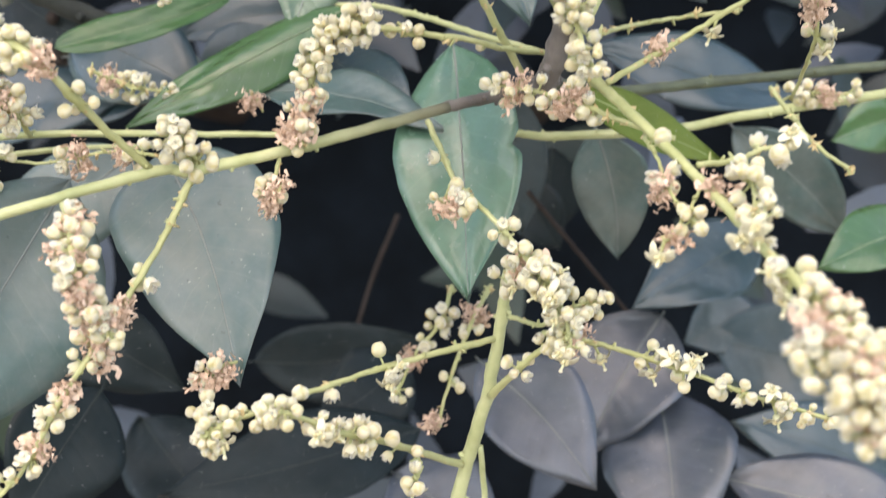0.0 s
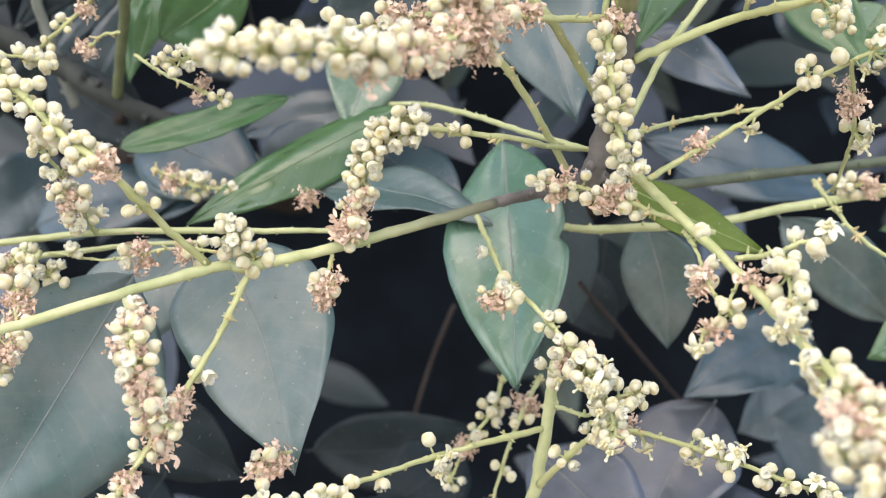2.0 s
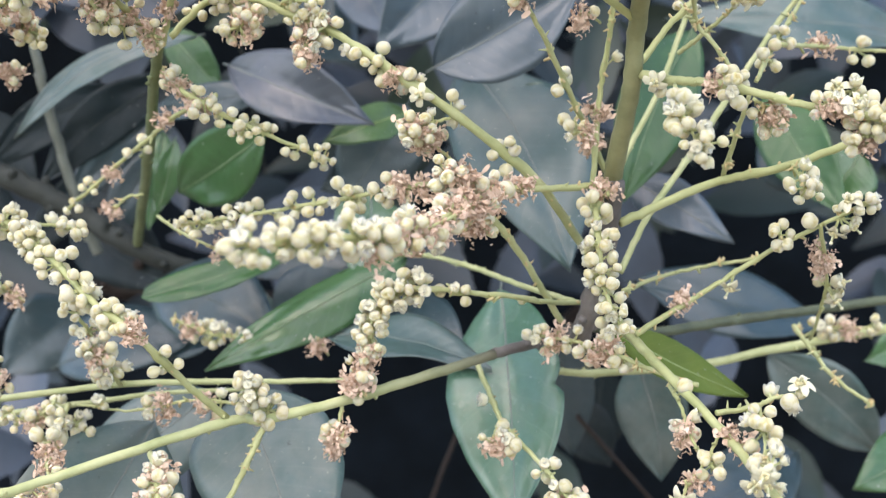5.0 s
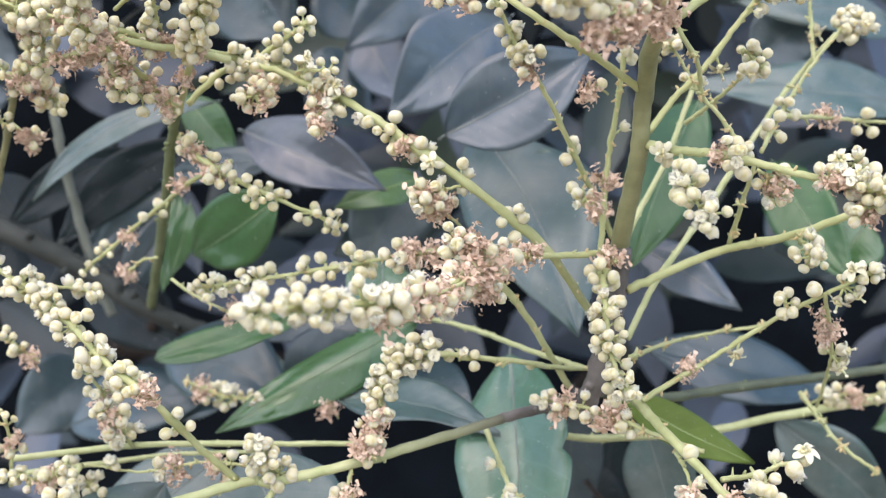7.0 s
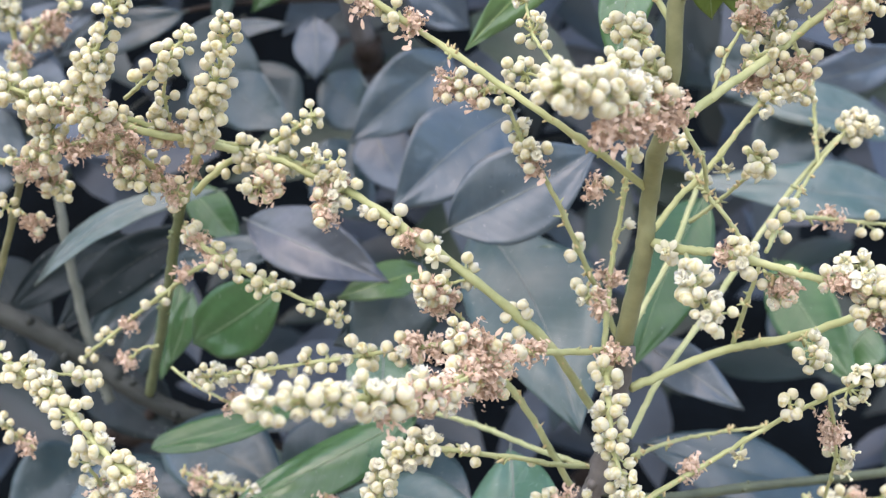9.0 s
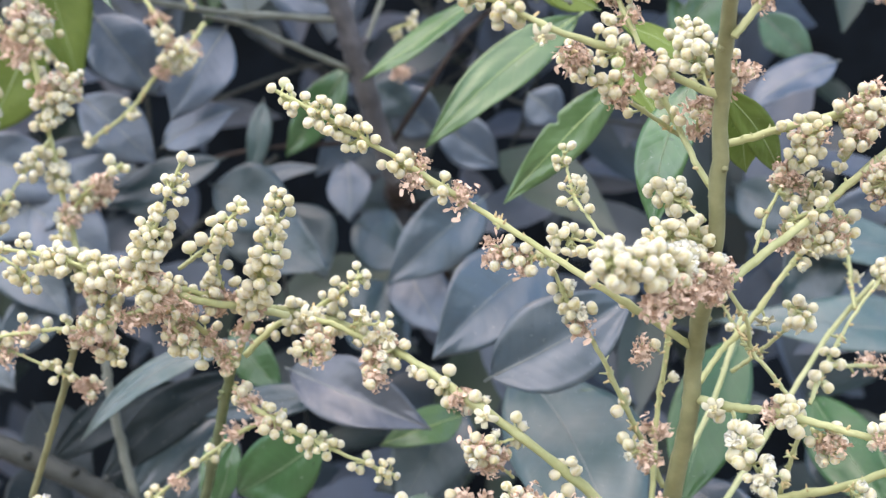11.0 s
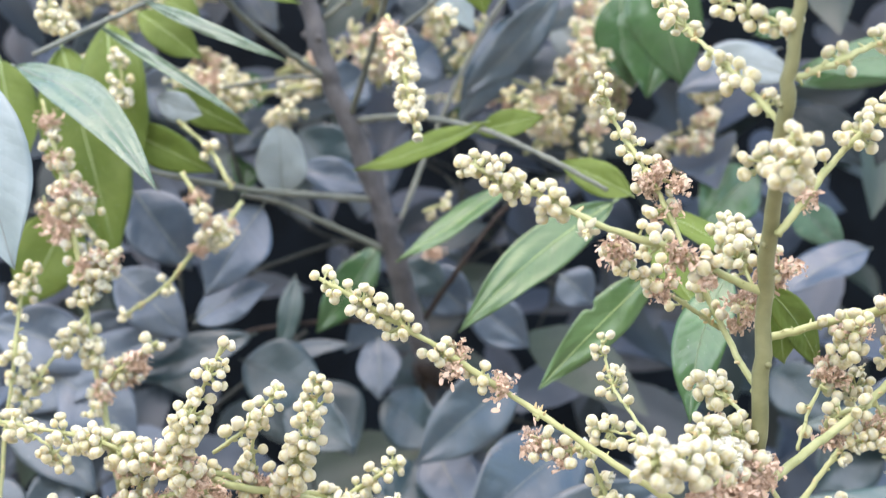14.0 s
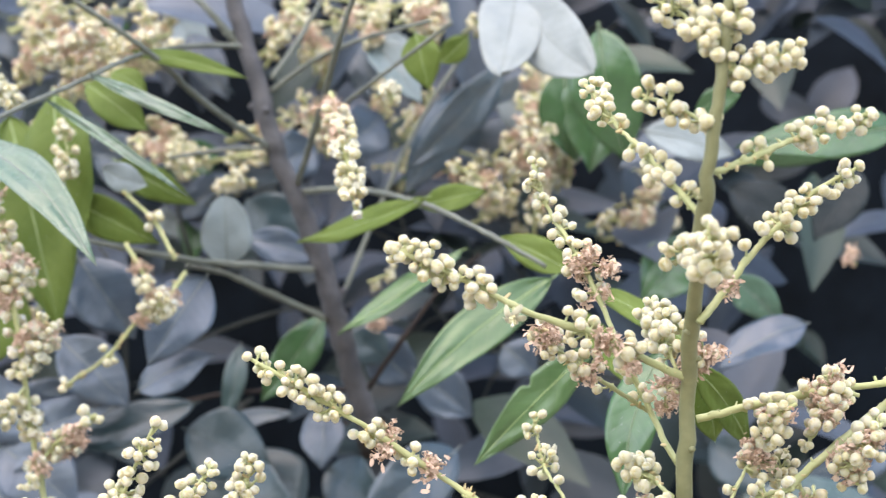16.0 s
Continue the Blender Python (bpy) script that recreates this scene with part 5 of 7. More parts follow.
spray("b.bb.dd", ((0.1070, 0.4670, 1.6230), (0.1000, 0.4810, 1.6220), (0.0940, 0.4870, 1.6180), (0.0990, 0.4930, 1.6120)), 0.00100, 0.00069, size=0.83)
spray(".DBd", ((0.1317, 0.4568, 1.6579), (0.1209, 0.4557, 1.6599), (0.1198, 0.4543, 1.6651)), 0.00087, 0.00054, size=0.83)
spray("BDBDb", ((0.1404, 0.4599, 1.6475), (0.1339, 0.4617, 1.6390), (0.1286, 0.4686, 1.6310)), 0.00098, 0.00066, size=0.83)
spray("b.BbbBb", ((0.0664, 0.4397, 1.6711), (0.0617, 0.4420, 1.6813), (0.0557, 0.4456, 1.6863), (0.0514, 0.4459, 1.6842)), 0.00075, 0.00054, size=0.83)

# sprays behind
spray(".dDDBDBBBBBb", ((-0.1027, 0.6432, 1.8521), (-0.0951, 0.6194, 1.8255), (-0.0855, 0.5916, 1.7945), (-0.0795, 0.5834, 1.7668)), 0.00157, 0.00070)
spray(".ndBBbd.n.b.nb", ((-0.2047, 0.7540, 1.7754), (-0.2138, 0.7425, 1.7556), (-0.2297, 0.7396, 1.7410), (-0.2482, 0.7478, 1.7217), (-0.2755, 0.7550, 1.7037)), 0.00157, 0.00086)
spray(".ndBDbB", ((-0.2363, 0.7281, 1.7874), (-0.2253, 0.7223, 1.7718), (-0.2158, 0.7220, 1.7544), (-0.2074, 0.7250, 1.7447)), 0.00137, 0.00084)
spray("...b.b.nb.bBb.BbDbDBDbDbd.", ((-0.2628, 0.7460, 1.5777), (-0.2451, 0.6615, 1.6082), (-0.2510, 0.6541, 1.6373), (-0.2568, 0.6468, 1.6663), (-0.2595, 0.6341, 1.6975), (-0.2653, 0.6254, 1.7322), (-0.2761, 0.6260, 1.7695), (-0.2871, 0.6278, 1.8018)), 0.00181, 0.00092, size=1.12, full=1.4)
spray("BDb", ((-0.2850, 0.6500, 1.7700), (-0.2720, 0.6500, 1.7550), (-0.2600, 0.6500, 1.7460)), 0.00090, 0.00060)
spray("DdD", ((-0.2740, 0.6500, 1.7320), (-0.2870, 0.6500, 1.7410), (-0.2910, 0.6500, 1.7540)), 0.00090, 0.00060)
spray("dDdb", ((-0.2740, 0.6600, 1.7100), (-0.2600, 0.6600, 1.7180), (-0.2520, 0.6600, 1.7160)), 0.00090, 0.00060)
spray(".DbDd", ((-0.2524, 0.6513, 1.6489), (-0.2404, 0.6501, 1.6578), (-0.2300, 0.6502, 1.6609)), 0.00090, 0.00060)
spray(".bBb.BbBb", ((-0.2581, 0.6369, 1.6859), (-0.2683, 0.6346, 1.6706), (-0.2812, 0.6333, 1.6497), (-0.2930, 0.6365, 1.6324)), 0.00104, 0.00059)
spray("......b..b..bBb.b.Bb.b", ((-0.3044, 0.6727, 1.4312), (-0.2997, 0.6478, 1.5383), (-0.2950, 0.6309, 1.6117), (-0.2891, 0.6207, 1.6568), (-0.2884, 0.6227, 1.6924), (-0.2810, 0.6198, 1.7068)), 0.00130, 0.00073)
spray(".bBb.DB.", ((-0.2581, 0.6362, 1.6888), (-0.2491, 0.6315, 1.7121), (-0.2461, 0.6303, 1.7179)), 0.00089, 0.00060)
spray("bbBb.bb", ((-0.2709, 0.6999, 1.8077), (-0.2658, 0.6964, 1.8240), (-0.2658, 0.6934, 1.8370), (-0.2691, 0.6901, 1.8500)), 0.00100, 0.00067)
spray("n.b.n", ((-0.2041, 0.7230, 1.7761), (-0.2192, 0.7262, 1.8010), (-0.2450, 0.7391, 1.8249)), 0.00152, 0.00122)
spray("BbBBb.b", ((-0.2870, 0.6572, 1.8519), (-0.2950, 0.6552, 1.8581), (-0.2981, 0.6505, 1.8768)), 0.00129, 0.00080)
spray(".bb", ((-0.0743, 0.7019, 1.8657), (-0.0743, 0.6992, 1.8771)), 0.00083, 0.00067)
spray(".dd", ((-0.1030, 0.8701, 1.7719), (-0.0912, 0.8717, 1.7683)), 0.00099, 0.00079)
spray(".ob", ((-0.1030, 0.8643, 1.7948), (-0.0873, 0.8636, 1.8008)), 0.00099, 0.00079)
spray("b.d.bb.d.b", ((-0.2157, 0.6242, 1.6699), (-0.2422, 0.6430, 1.6560), (-0.2535, 0.6426, 1.6356)), 0.00099, 0.00072)

# leaves
shoot_low = thing("leafy_shoot", (0.0466, 0.6408, 1.4299), "shiny green and dusty grey leaves hanging from a low shoot", "leaves", "leafy shoots of the tree")
leaf(shoot_low, "grey", (-0.1210, 0.5980, 1.4040), (-0.0800, 0.5300, 1.3210), 0.0685, (-0.15, -0.78, 0.60), bend=0.05, arc=-0.05, wide=0.34, drip=0.28)
leaf(shoot_low, "grey", (-0.1575, 0.5846, 1.3941), (-0.2115, 0.5137, 1.2951), 0.0807, (0.54, -0.79, 0.27))
leaf(shoot_low, "grey", (-0.1470, 0.6600, 1.3930), (-0.2170, 0.6300, 1.3430), 0.0482, (0.25, -0.78, 0.57))
leaf(shoot_low, "mint", (0.0040, 0.6620, 1.4460), (0.0110, 0.5680, 1.3460), 0.0570, (-0.28, -0.71, 0.64), bend=0.04, fold=0.3, nibble=(-1, 0.52, 0.16), wide=0.5, drip=0.15)
leaf(shoot_low, "grey", (-0.0860, 0.6541, 1.4235), (-0.0003, 0.6152, 1.4126), 0.0366, (-0.08, -0.43, 0.90), bend=0.05)
leaf(shoot_low, "green", (-0.0447, 0.6830, 1.4615), (-0.1446, 0.6336, 1.4092), 0.0307, (0.06, -0.78, 0.62), bend=0.06, fold=-0.3)
leaf(shoot_low, "bottle", (-0.1070, 0.7110, 1.4640), (-0.1860, 0.6730, 1.4410), 0.0194, (0.17, -0.76, 0.62), bend=0.06, arc=-0.06, wide=0.68, blunt=True, fold=0.2, wave=0.02)
leaf(shoot_low, "pale", (-0.0681, 0.7182, 1.4936), (-0.0719, 0.6697, 1.4509), 0.0400, (0.21, -0.66, 0.73))
leaf(shoot_low, "olive", (0.0567, 0.6010, 1.4323), (0.1190, 0.5983, 1.4016), 0.0216, (0.22, -0.82, 0.52))
leaf(shoot_low, "dark", (0.0824, 0.7854, 1.4341), (0.2030, 0.8058, 1.4040), 0.0477, (0.27, -0.77, 0.58))
leaf(shoot_low, "grey", (0.0770, 0.7080, 1.4000), (0.0930, 0.7270, 1.3280), 0.0400, (0.04, -0.97, -0.24), wide=0.34, drip=0.2, arc=-0.04)
leaf(shoot_low, "grey", (0.1594, 0.7713, 1.3925), (0.2329, 0.7934, 1.3269), 0.0427, (0.03, -0.96, -0.29))
leaf(shoot_low, "dark", (0.1802, 0.7912, 1.3278), (0.1026, 0.7319, 1.2997), 0.0497, (0.24, -0.66, 0.72))
leaf(shoot_low, "dark", (-0.2747, 0.8009, 1.3821), (-0.1759, 0.7892, 1.4058), 0.0501, (-0.22, -0.82, 0.53))
leaf(shoot_low, "dark", (-0.2337, 0.8156, 1.3972), (-0.1357, 0.7931, 1.4177), 0.0574, (-0.30, -0.75, 0.59))
leaf(shoot_low, "dark", (0.0407, 0.7791, 1.4090), (0.0460, 0.8049, 1.3240), 0.0402, (-0.19, -0.94, -0.30))
shoot_lower = thing("leafy_shoot", (0.0223, 0.7206, 1.1539), "dusky blue-grey leaves low in the tree", "leaves", "leafy shoots of the tree")
leaf(shoot_lower, "plum", (0.1245, 0.7711, 1.2838), (0.0787, 0.7251, 1.2176), 0.0689, (-0.13, -0.77, 0.62))
leaf(shoot_lower, "plum", (0.0207, 0.7269, 1.2700), (0.0799, 0.6740, 1.2188), 0.0571, (-0.16, -0.77, 0.61))
leaf(shoot_lower, "plum", (0.1217, 0.7522, 1.2463), (0.1221, 0.6753, 1.1798), 0.0736, (-0.26, -0.63, 0.73))
leaf(shoot_lower, "dark", (0.1728, 0.8643, 1.2430), (0.2794, 0.8223, 1.2385), 0.0683, (-0.31, -0.84, 0.45))
leaf(shoot_lower, "dark", (0.2703, 0.7692, 1.1865), (0.1653, 0.7578, 1.2262), 0.0520, (0.28, -0.81, 0.51))
leaf(shoot_lower, "green", (0.2684, 0.7634, 1.3394), (0.1977, 0.7192, 1.3254), 0.0423, (0.25, -0.64, 0.73))
leaf(shoot_lower, "green", (0.3021, 0.8780, 1.3912), (0.2332, 0.8434, 1.3745), 0.0389, (0.41, -0.90, 0.18))
leaf(shoot_lower, "dark", (0.2016, 0.8689, 1.2626), (0.1547, 0.8635, 1.2393), 0.0441, (-0.14, -0.87, 0.48))
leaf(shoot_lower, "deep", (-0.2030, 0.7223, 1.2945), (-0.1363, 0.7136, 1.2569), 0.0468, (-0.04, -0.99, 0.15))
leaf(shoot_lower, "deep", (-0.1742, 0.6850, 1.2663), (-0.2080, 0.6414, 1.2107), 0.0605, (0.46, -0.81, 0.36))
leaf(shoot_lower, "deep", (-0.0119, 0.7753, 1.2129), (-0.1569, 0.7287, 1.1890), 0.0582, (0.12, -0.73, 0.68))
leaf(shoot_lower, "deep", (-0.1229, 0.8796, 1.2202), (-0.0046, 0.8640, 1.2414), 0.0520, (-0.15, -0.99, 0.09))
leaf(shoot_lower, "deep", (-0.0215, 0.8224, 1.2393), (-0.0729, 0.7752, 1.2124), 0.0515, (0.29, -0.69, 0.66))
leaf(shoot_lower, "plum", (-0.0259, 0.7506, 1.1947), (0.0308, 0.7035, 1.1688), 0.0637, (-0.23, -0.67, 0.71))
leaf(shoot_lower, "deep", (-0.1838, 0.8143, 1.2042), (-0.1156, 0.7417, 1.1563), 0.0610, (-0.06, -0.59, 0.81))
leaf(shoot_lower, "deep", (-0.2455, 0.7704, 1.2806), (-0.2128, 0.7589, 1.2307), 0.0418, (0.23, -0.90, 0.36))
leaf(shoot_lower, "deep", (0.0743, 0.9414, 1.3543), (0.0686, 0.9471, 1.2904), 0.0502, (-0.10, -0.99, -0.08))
leaf(shoot_lower, "plum", (0.1560, 0.7200, 1.2060), (0.2630, 0.7000, 1.1890), 0.0542, (-0.15, -0.70, 0.70), wide=0.5)
shoot_middle = thing("leafy_shoot", (0.0496, 0.7156, 1.4314), "broad blue-green leaves behind the flower sprays", "leaves", "leafy shoots of the tree")
leaf(shoot_middle, "teal", (-0.0130, 0.7387, 1.5626), (0.0391, 0.6511, 1.4569), 0.0727, (-0.09, -0.79, 0.61), bend=0.05)
leaf(shoot_middle, "slate", (0.0734, 0.7405, 1.4993), (0.1298, 0.7068, 1.4639), 0.0285, (-0.18, -0.84, 0.51))
leaf(shoot_middle, "bottle", (0.1646, 0.8082, 1.5442), (0.1992, 0.7465, 1.4742), 0.0401, (-0.44, -0.77, 0.46))
leaf(shoot_middle, "dark", (-0.0600, 0.7095, 1.4354), (-0.0141, 0.6509, 1.4140), 0.0383, (-0.20, -0.47, 0.86))
leaf(shoot_middle, "slate", (-0.0291, 0.6664, 1.5590), (0.0478, 0.6751, 1.6023), 0.0500, (0.04, -0.99, 0.13), fold=0.25, arc=0.03)
leaf(shoot_middle, "slate", (0.0038, 0.7541, 1.6292), (-0.0630, 0.7120, 1.5694), 0.0531, (0.37, -0.90, 0.22), fold=0.2, arc=0.05)
leaf(shoot_middle, "slate", (-0.0400, 0.8844, 1.6817), (-0.1050, 0.8516, 1.6202), 0.0477, (0.46, -0.89, -0.01))
leaf(shoot_middle, "plum", (-0.1468, 0.7298, 1.5644), (-0.0638, 0.7099, 1.5303), 0.0387, (-0.07, -0.93, 0.36), bend=0.12, fold=0.4, arc=0.04)
leaf(shoot_middle, "fresh", (-0.0500, 0.7556, 1.5366), (-0.0946, 0.7233, 1.5209), 0.0241, (0.40, -0.78, 0.48))
leaf(shoot_middle, "bottle", (-0.1203, 0.6917, 1.5267), (-0.1781, 0.7290, 1.4933), 0.0414, (-0.46, -0.87, -0.17))
leaf(shoot_middle, "dark", (-0.0488, 0.8160, 1.5224), (-0.1032, 0.7733, 1.4920), 0.0484, (0.50, -0.82, 0.26))
leaf(shoot_middle, "lilac", (-0.1410, 0.9280, 1.7160), (-0.1380, 0.9190, 1.6700), 0.0332, (-0.09, -0.98, 0.16))
leaf(shoot_middle, "dark", (-0.1987, 0.9057, 1.6686), (-0.1481, 0.8790, 1.6327), 0.0427, (-0.31, -0.92, 0.24))
leaf(shoot_middle, "bottle", (0.1090, 0.7240, 1.5793), (0.0678, 0.6828, 1.4875), 0.0427, (0.29, -0.91, 0.28))
leaf(shoot_middle, "grey", (0.2673, 0.8532, 1.5765), (0.1041, 0.8237, 1.5915), 0.0421, (0.20, -0.80, 0.57), bend=0.12)
leaf(shoot_middle, "grey", (0.2658, 0.9024, 1.6319), (0.1466, 0.8654, 1.6498), 0.0367, (0.33, -0.86, 0.40))
leaf(shoot_middle, "dark", (-0.1104, 0.9013, 1.6254), (-0.1228, 0.8810, 1.5890), 0.0425, (0.31, -0.87, 0.38))
leaf(shoot_middle, "dark", (-0.1380, 0.9300, 1.6077), (-0.0953, 0.9129, 1.5713), 0.0466, (0.05, -0.88, 0.47))
leaf(shoot_middle, "pale", (0.0170, 0.7192, 1.5500), (0.0559, 0.7119, 1.5132), 0.0310, (0.19, -0.91, 0.38))
leaf(shoot_middle, "deep", (-0.2701, 0.8242, 1.4759), (-0.1902, 0.7692, 1.4335), 0.0391, (-0.41, -0.85, 0.34))
leaf(shoot_middle, "deep", (-0.3174, 0.8211, 1.5043), (-0.3299, 0.7810, 1.4571), 0.0425, (0.51, -0.72, 0.47))
leaf(shoot_middle, "dark", (-0.1954, 0.7487, 1.4425), (-0.1193, 0.7133, 1.4135), 0.0548, (-0.11, -0.77, 0.63))
leaf(shoot_middle, "dark", (-0.1344, 0.7826, 1.4159), (-0.0869, 0.7849, 1.4404), 0.0400, (-0.14, -0.92, 0.36))
leaf(shoot_middle, "dark", (0.1631, 0.8079, 1.5253), (0.1971, 0.7904, 1.4821), 0.0410, (-0.29, -0.94, 0.16))
leaf(shoot_middle, "green", (0.2171, 0.7911, 1.5094), (0.1972, 0.7904, 1.4787), 0.0377, (-0.31, -0.92, 0.22))
leaf(shoot_middle, "lilac", (0.2757, 0.9386, 1.6939), (0.1916, 0.9154, 1.6690), 0.0330, (0.32, -0.92, -0.23))
leaf(shoot_middle, "dark", (0.1462, 0.9818, 1.6995), (0.1995, 0.9565, 1.6550), 0.0416, (-0.38, -0.92, 0.06))
shoot_upper = thing("leafy_shoot", (0.0165, 0.6727, 1.7605), "bright green leaves with a pale midrib on a side shoot", "leaves", "leafy shoots of the tree")
leaf(shoot_upper, "fresh", (0.0206, 0.6941, 1.7586), (-0.0627, 0.6575, 1.6802), 0.0277, (0.20, -0.95, 0.23), bend=0.03)
leaf(shoot_upper, "fresh", (0.0407, 0.6369, 1.7095), (-0.0205, 0.6355, 1.6471), 0.0229, (0.20, -0.96, -0.18), bend=0.03, nibble=(1, 0.45, 0.3))
leaf(shoot_upper, "green", (0.0720, 0.6003, 1.7004), (0.0510, 0.5939, 1.6262), 0.0266, (-0.28, -0.95, 0.16))
leaf(shoot_upper, "olive", (0.0757, 0.5222, 1.6816), (0.1080, 0.5749, 1.6511), 0.0165, (0.56, -0.64, -0.52))
leaf(shoot_upper, "fresh", (-0.0330, 0.7510, 1.7892), (-0.1063, 0.7374, 1.7336), 0.0192, (-0.21, -0.85, 0.49), bend=0.04)
leaf(shoot_upper, "olive", (-0.0538, 0.7106, 1.8114), (-0.1367, 0.7613, 1.7969), 0.0201, (-0.53, -0.78, 0.32), bend=-0.07)
leaf(shoot_upper, "olive", (-0.0579, 0.7459, 1.8161), (-0.0175, 0.7467, 1.8261), 0.0179, (0.03, -1.00, -0.03))
leaf(shoot_upper, "olive", (0.0318, 0.7033, 1.7650), (-0.0098, 0.7150, 1.7886), 0.0205, (-0.25, -0.97, 0.05))
leaf(shoot_upper, "olive", (0.0837, 0.5979, 1.7048), (0.0388, 0.6470, 1.7437), 0.0138, (-0.34, -0.75, 0.56))
leaf(shoot_upper, "olive", (0.0583, 0.6208, 1.6865), (0.0358, 0.6499, 1.7306), 0.0154, (-0.10, -0.85, 0.51))
leaf(shoot_upper, "olive", (0.0882, 0.5613, 1.6869), (0.0952, 0.5901, 1.6545), 0.0195, (0.26, -0.75, -0.61))
shoot_far_left = thing("leafy_shoot", (-0.3008, 0.6222, 1.8210), "pale and olive leaves seen from below on a far shoot", "leaves", "leafy shoots of the tree")
leaf(shoot_far_left, "pale", (-0.2950, 0.6080, 1.8140), (-0.2000, 0.5580, 1.7320), 0.0228, (-0.04, -0.87, 0.48), bend=0.06, fold=0.3, arc=-0.05, wide=0.45)
leaf(shoot_far_left, "haze", (-0.2828, 0.5396, 1.7842), (-0.2607, 0.5426, 1.6915), 0.0412, (0.07, -1.00, -0.02))
leaf(shoot_far_left, "pale", (-0.2440, 0.6570, 1.8690), (-0.1520, 0.6340, 1.8220), 0.0079, (0.05, -1.0, 0.05))
leaf(shoot_far_left, "pale", (-0.2670, 0.6480, 1.8520), (-0.1730, 0.6160, 1.7850), 0.0067, (0.1, -1.0, 0.08), bend=-0.05)
leaf(shoot_far_left, "olive", (-0.2830, 0.7130, 1.8780), (-0.2590, 0.7210, 1.7890), 0.0422, (-0.00, -0.99, -0.12))
leaf(shoot_far_left, "olive", (-0.2730, 0.7390, 1.8950), (-0.2310, 0.7420, 1.8640), 0.0251, (0.15, -0.99, -0.00))
leaf(shoot_far_left, "olive", (-0.2340, 0.7010, 1.9010), (-0.1630, 0.7100, 1.8870), 0.0117, (0.15, -0.99, 0.07), bend=-0.04)
leaf(shoot_far_left, "olive", (-0.2500, 0.7200, 1.8950), (-0.2270, 0.7200, 1.8800), 0.0173, (0.1, -1, 0.2))
leaf(shoot_far_left, "mist", (-0.2561, 0.7353, 1.8374), (-0.2282, 0.7398, 1.8275), 0.0192, (0.07, -0.97, -0.24))
leaf(shoot_far_left, "olive", (-0.2565, 0.7629, 1.8513), (-0.2040, 0.7733, 1.8249), 0.0225, (-0.04, -0.90, -0.44))
leaf(shoot_far_left, "olive", (-0.2761, 0.7282, 1.8171), (-0.2183, 0.7391, 1.7903), 0.0253, (0.02, -0.94, -0.34))
leaf(shoot_far_left, "olive", (-0.3354, 0.7791, 1.8871), (-0.2912, 0.7856, 1.7434), 0.0560, (0.40, -0.91, 0.08))
leaf(shoot_far_left, "olive", (-0.3530, 0.7224, 1.8591), (-0.3338, 0.7291, 1.7937), 0.0348, (0.30, -0.95, -0.01))
leaf(shoot_far_left, "olive", (-0.3390, 0.8232, 1.7862), (-0.3659, 0.8163, 1.7192), 0.0491, (0.40, -0.91, -0.07))
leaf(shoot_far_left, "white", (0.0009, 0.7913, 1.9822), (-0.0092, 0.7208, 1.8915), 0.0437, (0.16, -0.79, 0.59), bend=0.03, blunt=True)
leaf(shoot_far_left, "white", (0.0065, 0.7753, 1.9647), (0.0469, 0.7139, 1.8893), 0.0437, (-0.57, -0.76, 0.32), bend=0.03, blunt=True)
leaf(shoot_far_left, "green", (0.0593, 0.8473, 1.9770), (0.0795, 0.8720, 1.8838), 0.0531, (-0.25, -0.92, -0.30))
leaf(shoot_far_left, "green", (0.0370, 0.9001, 1.9680), (0.0456, 0.9181, 1.8985), 0.0422, (-0.05, -0.97, -0.26))
leaf(shoot_far_left, "slate", (-0.0090, 0.9070, 1.9730), (-0.0820, 0.9130, 1.8910), 0.0328, (0.34, -0.87, -0.37))
leaf(shoot_far_left, "green", (0.2541, 0.7981, 1.8852), (0.1402, 0.7769, 1.8640), 0.0343, (0.15, -0.97, 0.16))
leaf(shoot_far_left, "lilac", (0.1990, 0.8700, 1.7680), (0.1370, 0.8600, 1.7340), 0.0353, (0.0, -0.75, 0.65))
leaf(shoot_far_left, "mint", (0.1530, 0.8940, 1.8080), (0.1910, 0.9060, 1.7740), 0.0278, (-0.24, -0.88, -0.42))
leaf(shoot_far_left, "green", (0.1212, 0.8178, 1.9024), (0.1525, 0.8160, 1.9158), 0.0191, (0.06, -0.96, -0.26))
leaf(shoot_far_left, "mist", (0.0870, 0.8210, 1.8910), (0.1480, 0.8240, 1.8740), 0.0284, (0.07, -1.00, 0.01))
leaf(shoot_far_left, "olive", (-0.0642, 0.7490, 1.9319), (-0.0551, 0.7583, 1.8970), 0.0253, (0.03, -0.97, -0.25))
leaf(shoot_far_left, "olive", (-0.0505, 0.8010, 1.9333), (-0.0315, 0.7972, 1.9521), 0.0172, (0.12, -0.94, -0.31))
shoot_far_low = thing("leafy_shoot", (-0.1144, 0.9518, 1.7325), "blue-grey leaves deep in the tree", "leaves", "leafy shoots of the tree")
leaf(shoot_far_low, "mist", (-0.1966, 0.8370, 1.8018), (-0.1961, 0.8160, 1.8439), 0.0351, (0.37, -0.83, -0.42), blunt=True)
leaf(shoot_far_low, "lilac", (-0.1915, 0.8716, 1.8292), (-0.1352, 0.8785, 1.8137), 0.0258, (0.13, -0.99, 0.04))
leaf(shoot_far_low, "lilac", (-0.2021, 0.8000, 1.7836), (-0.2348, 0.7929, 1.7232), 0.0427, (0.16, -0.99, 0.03))
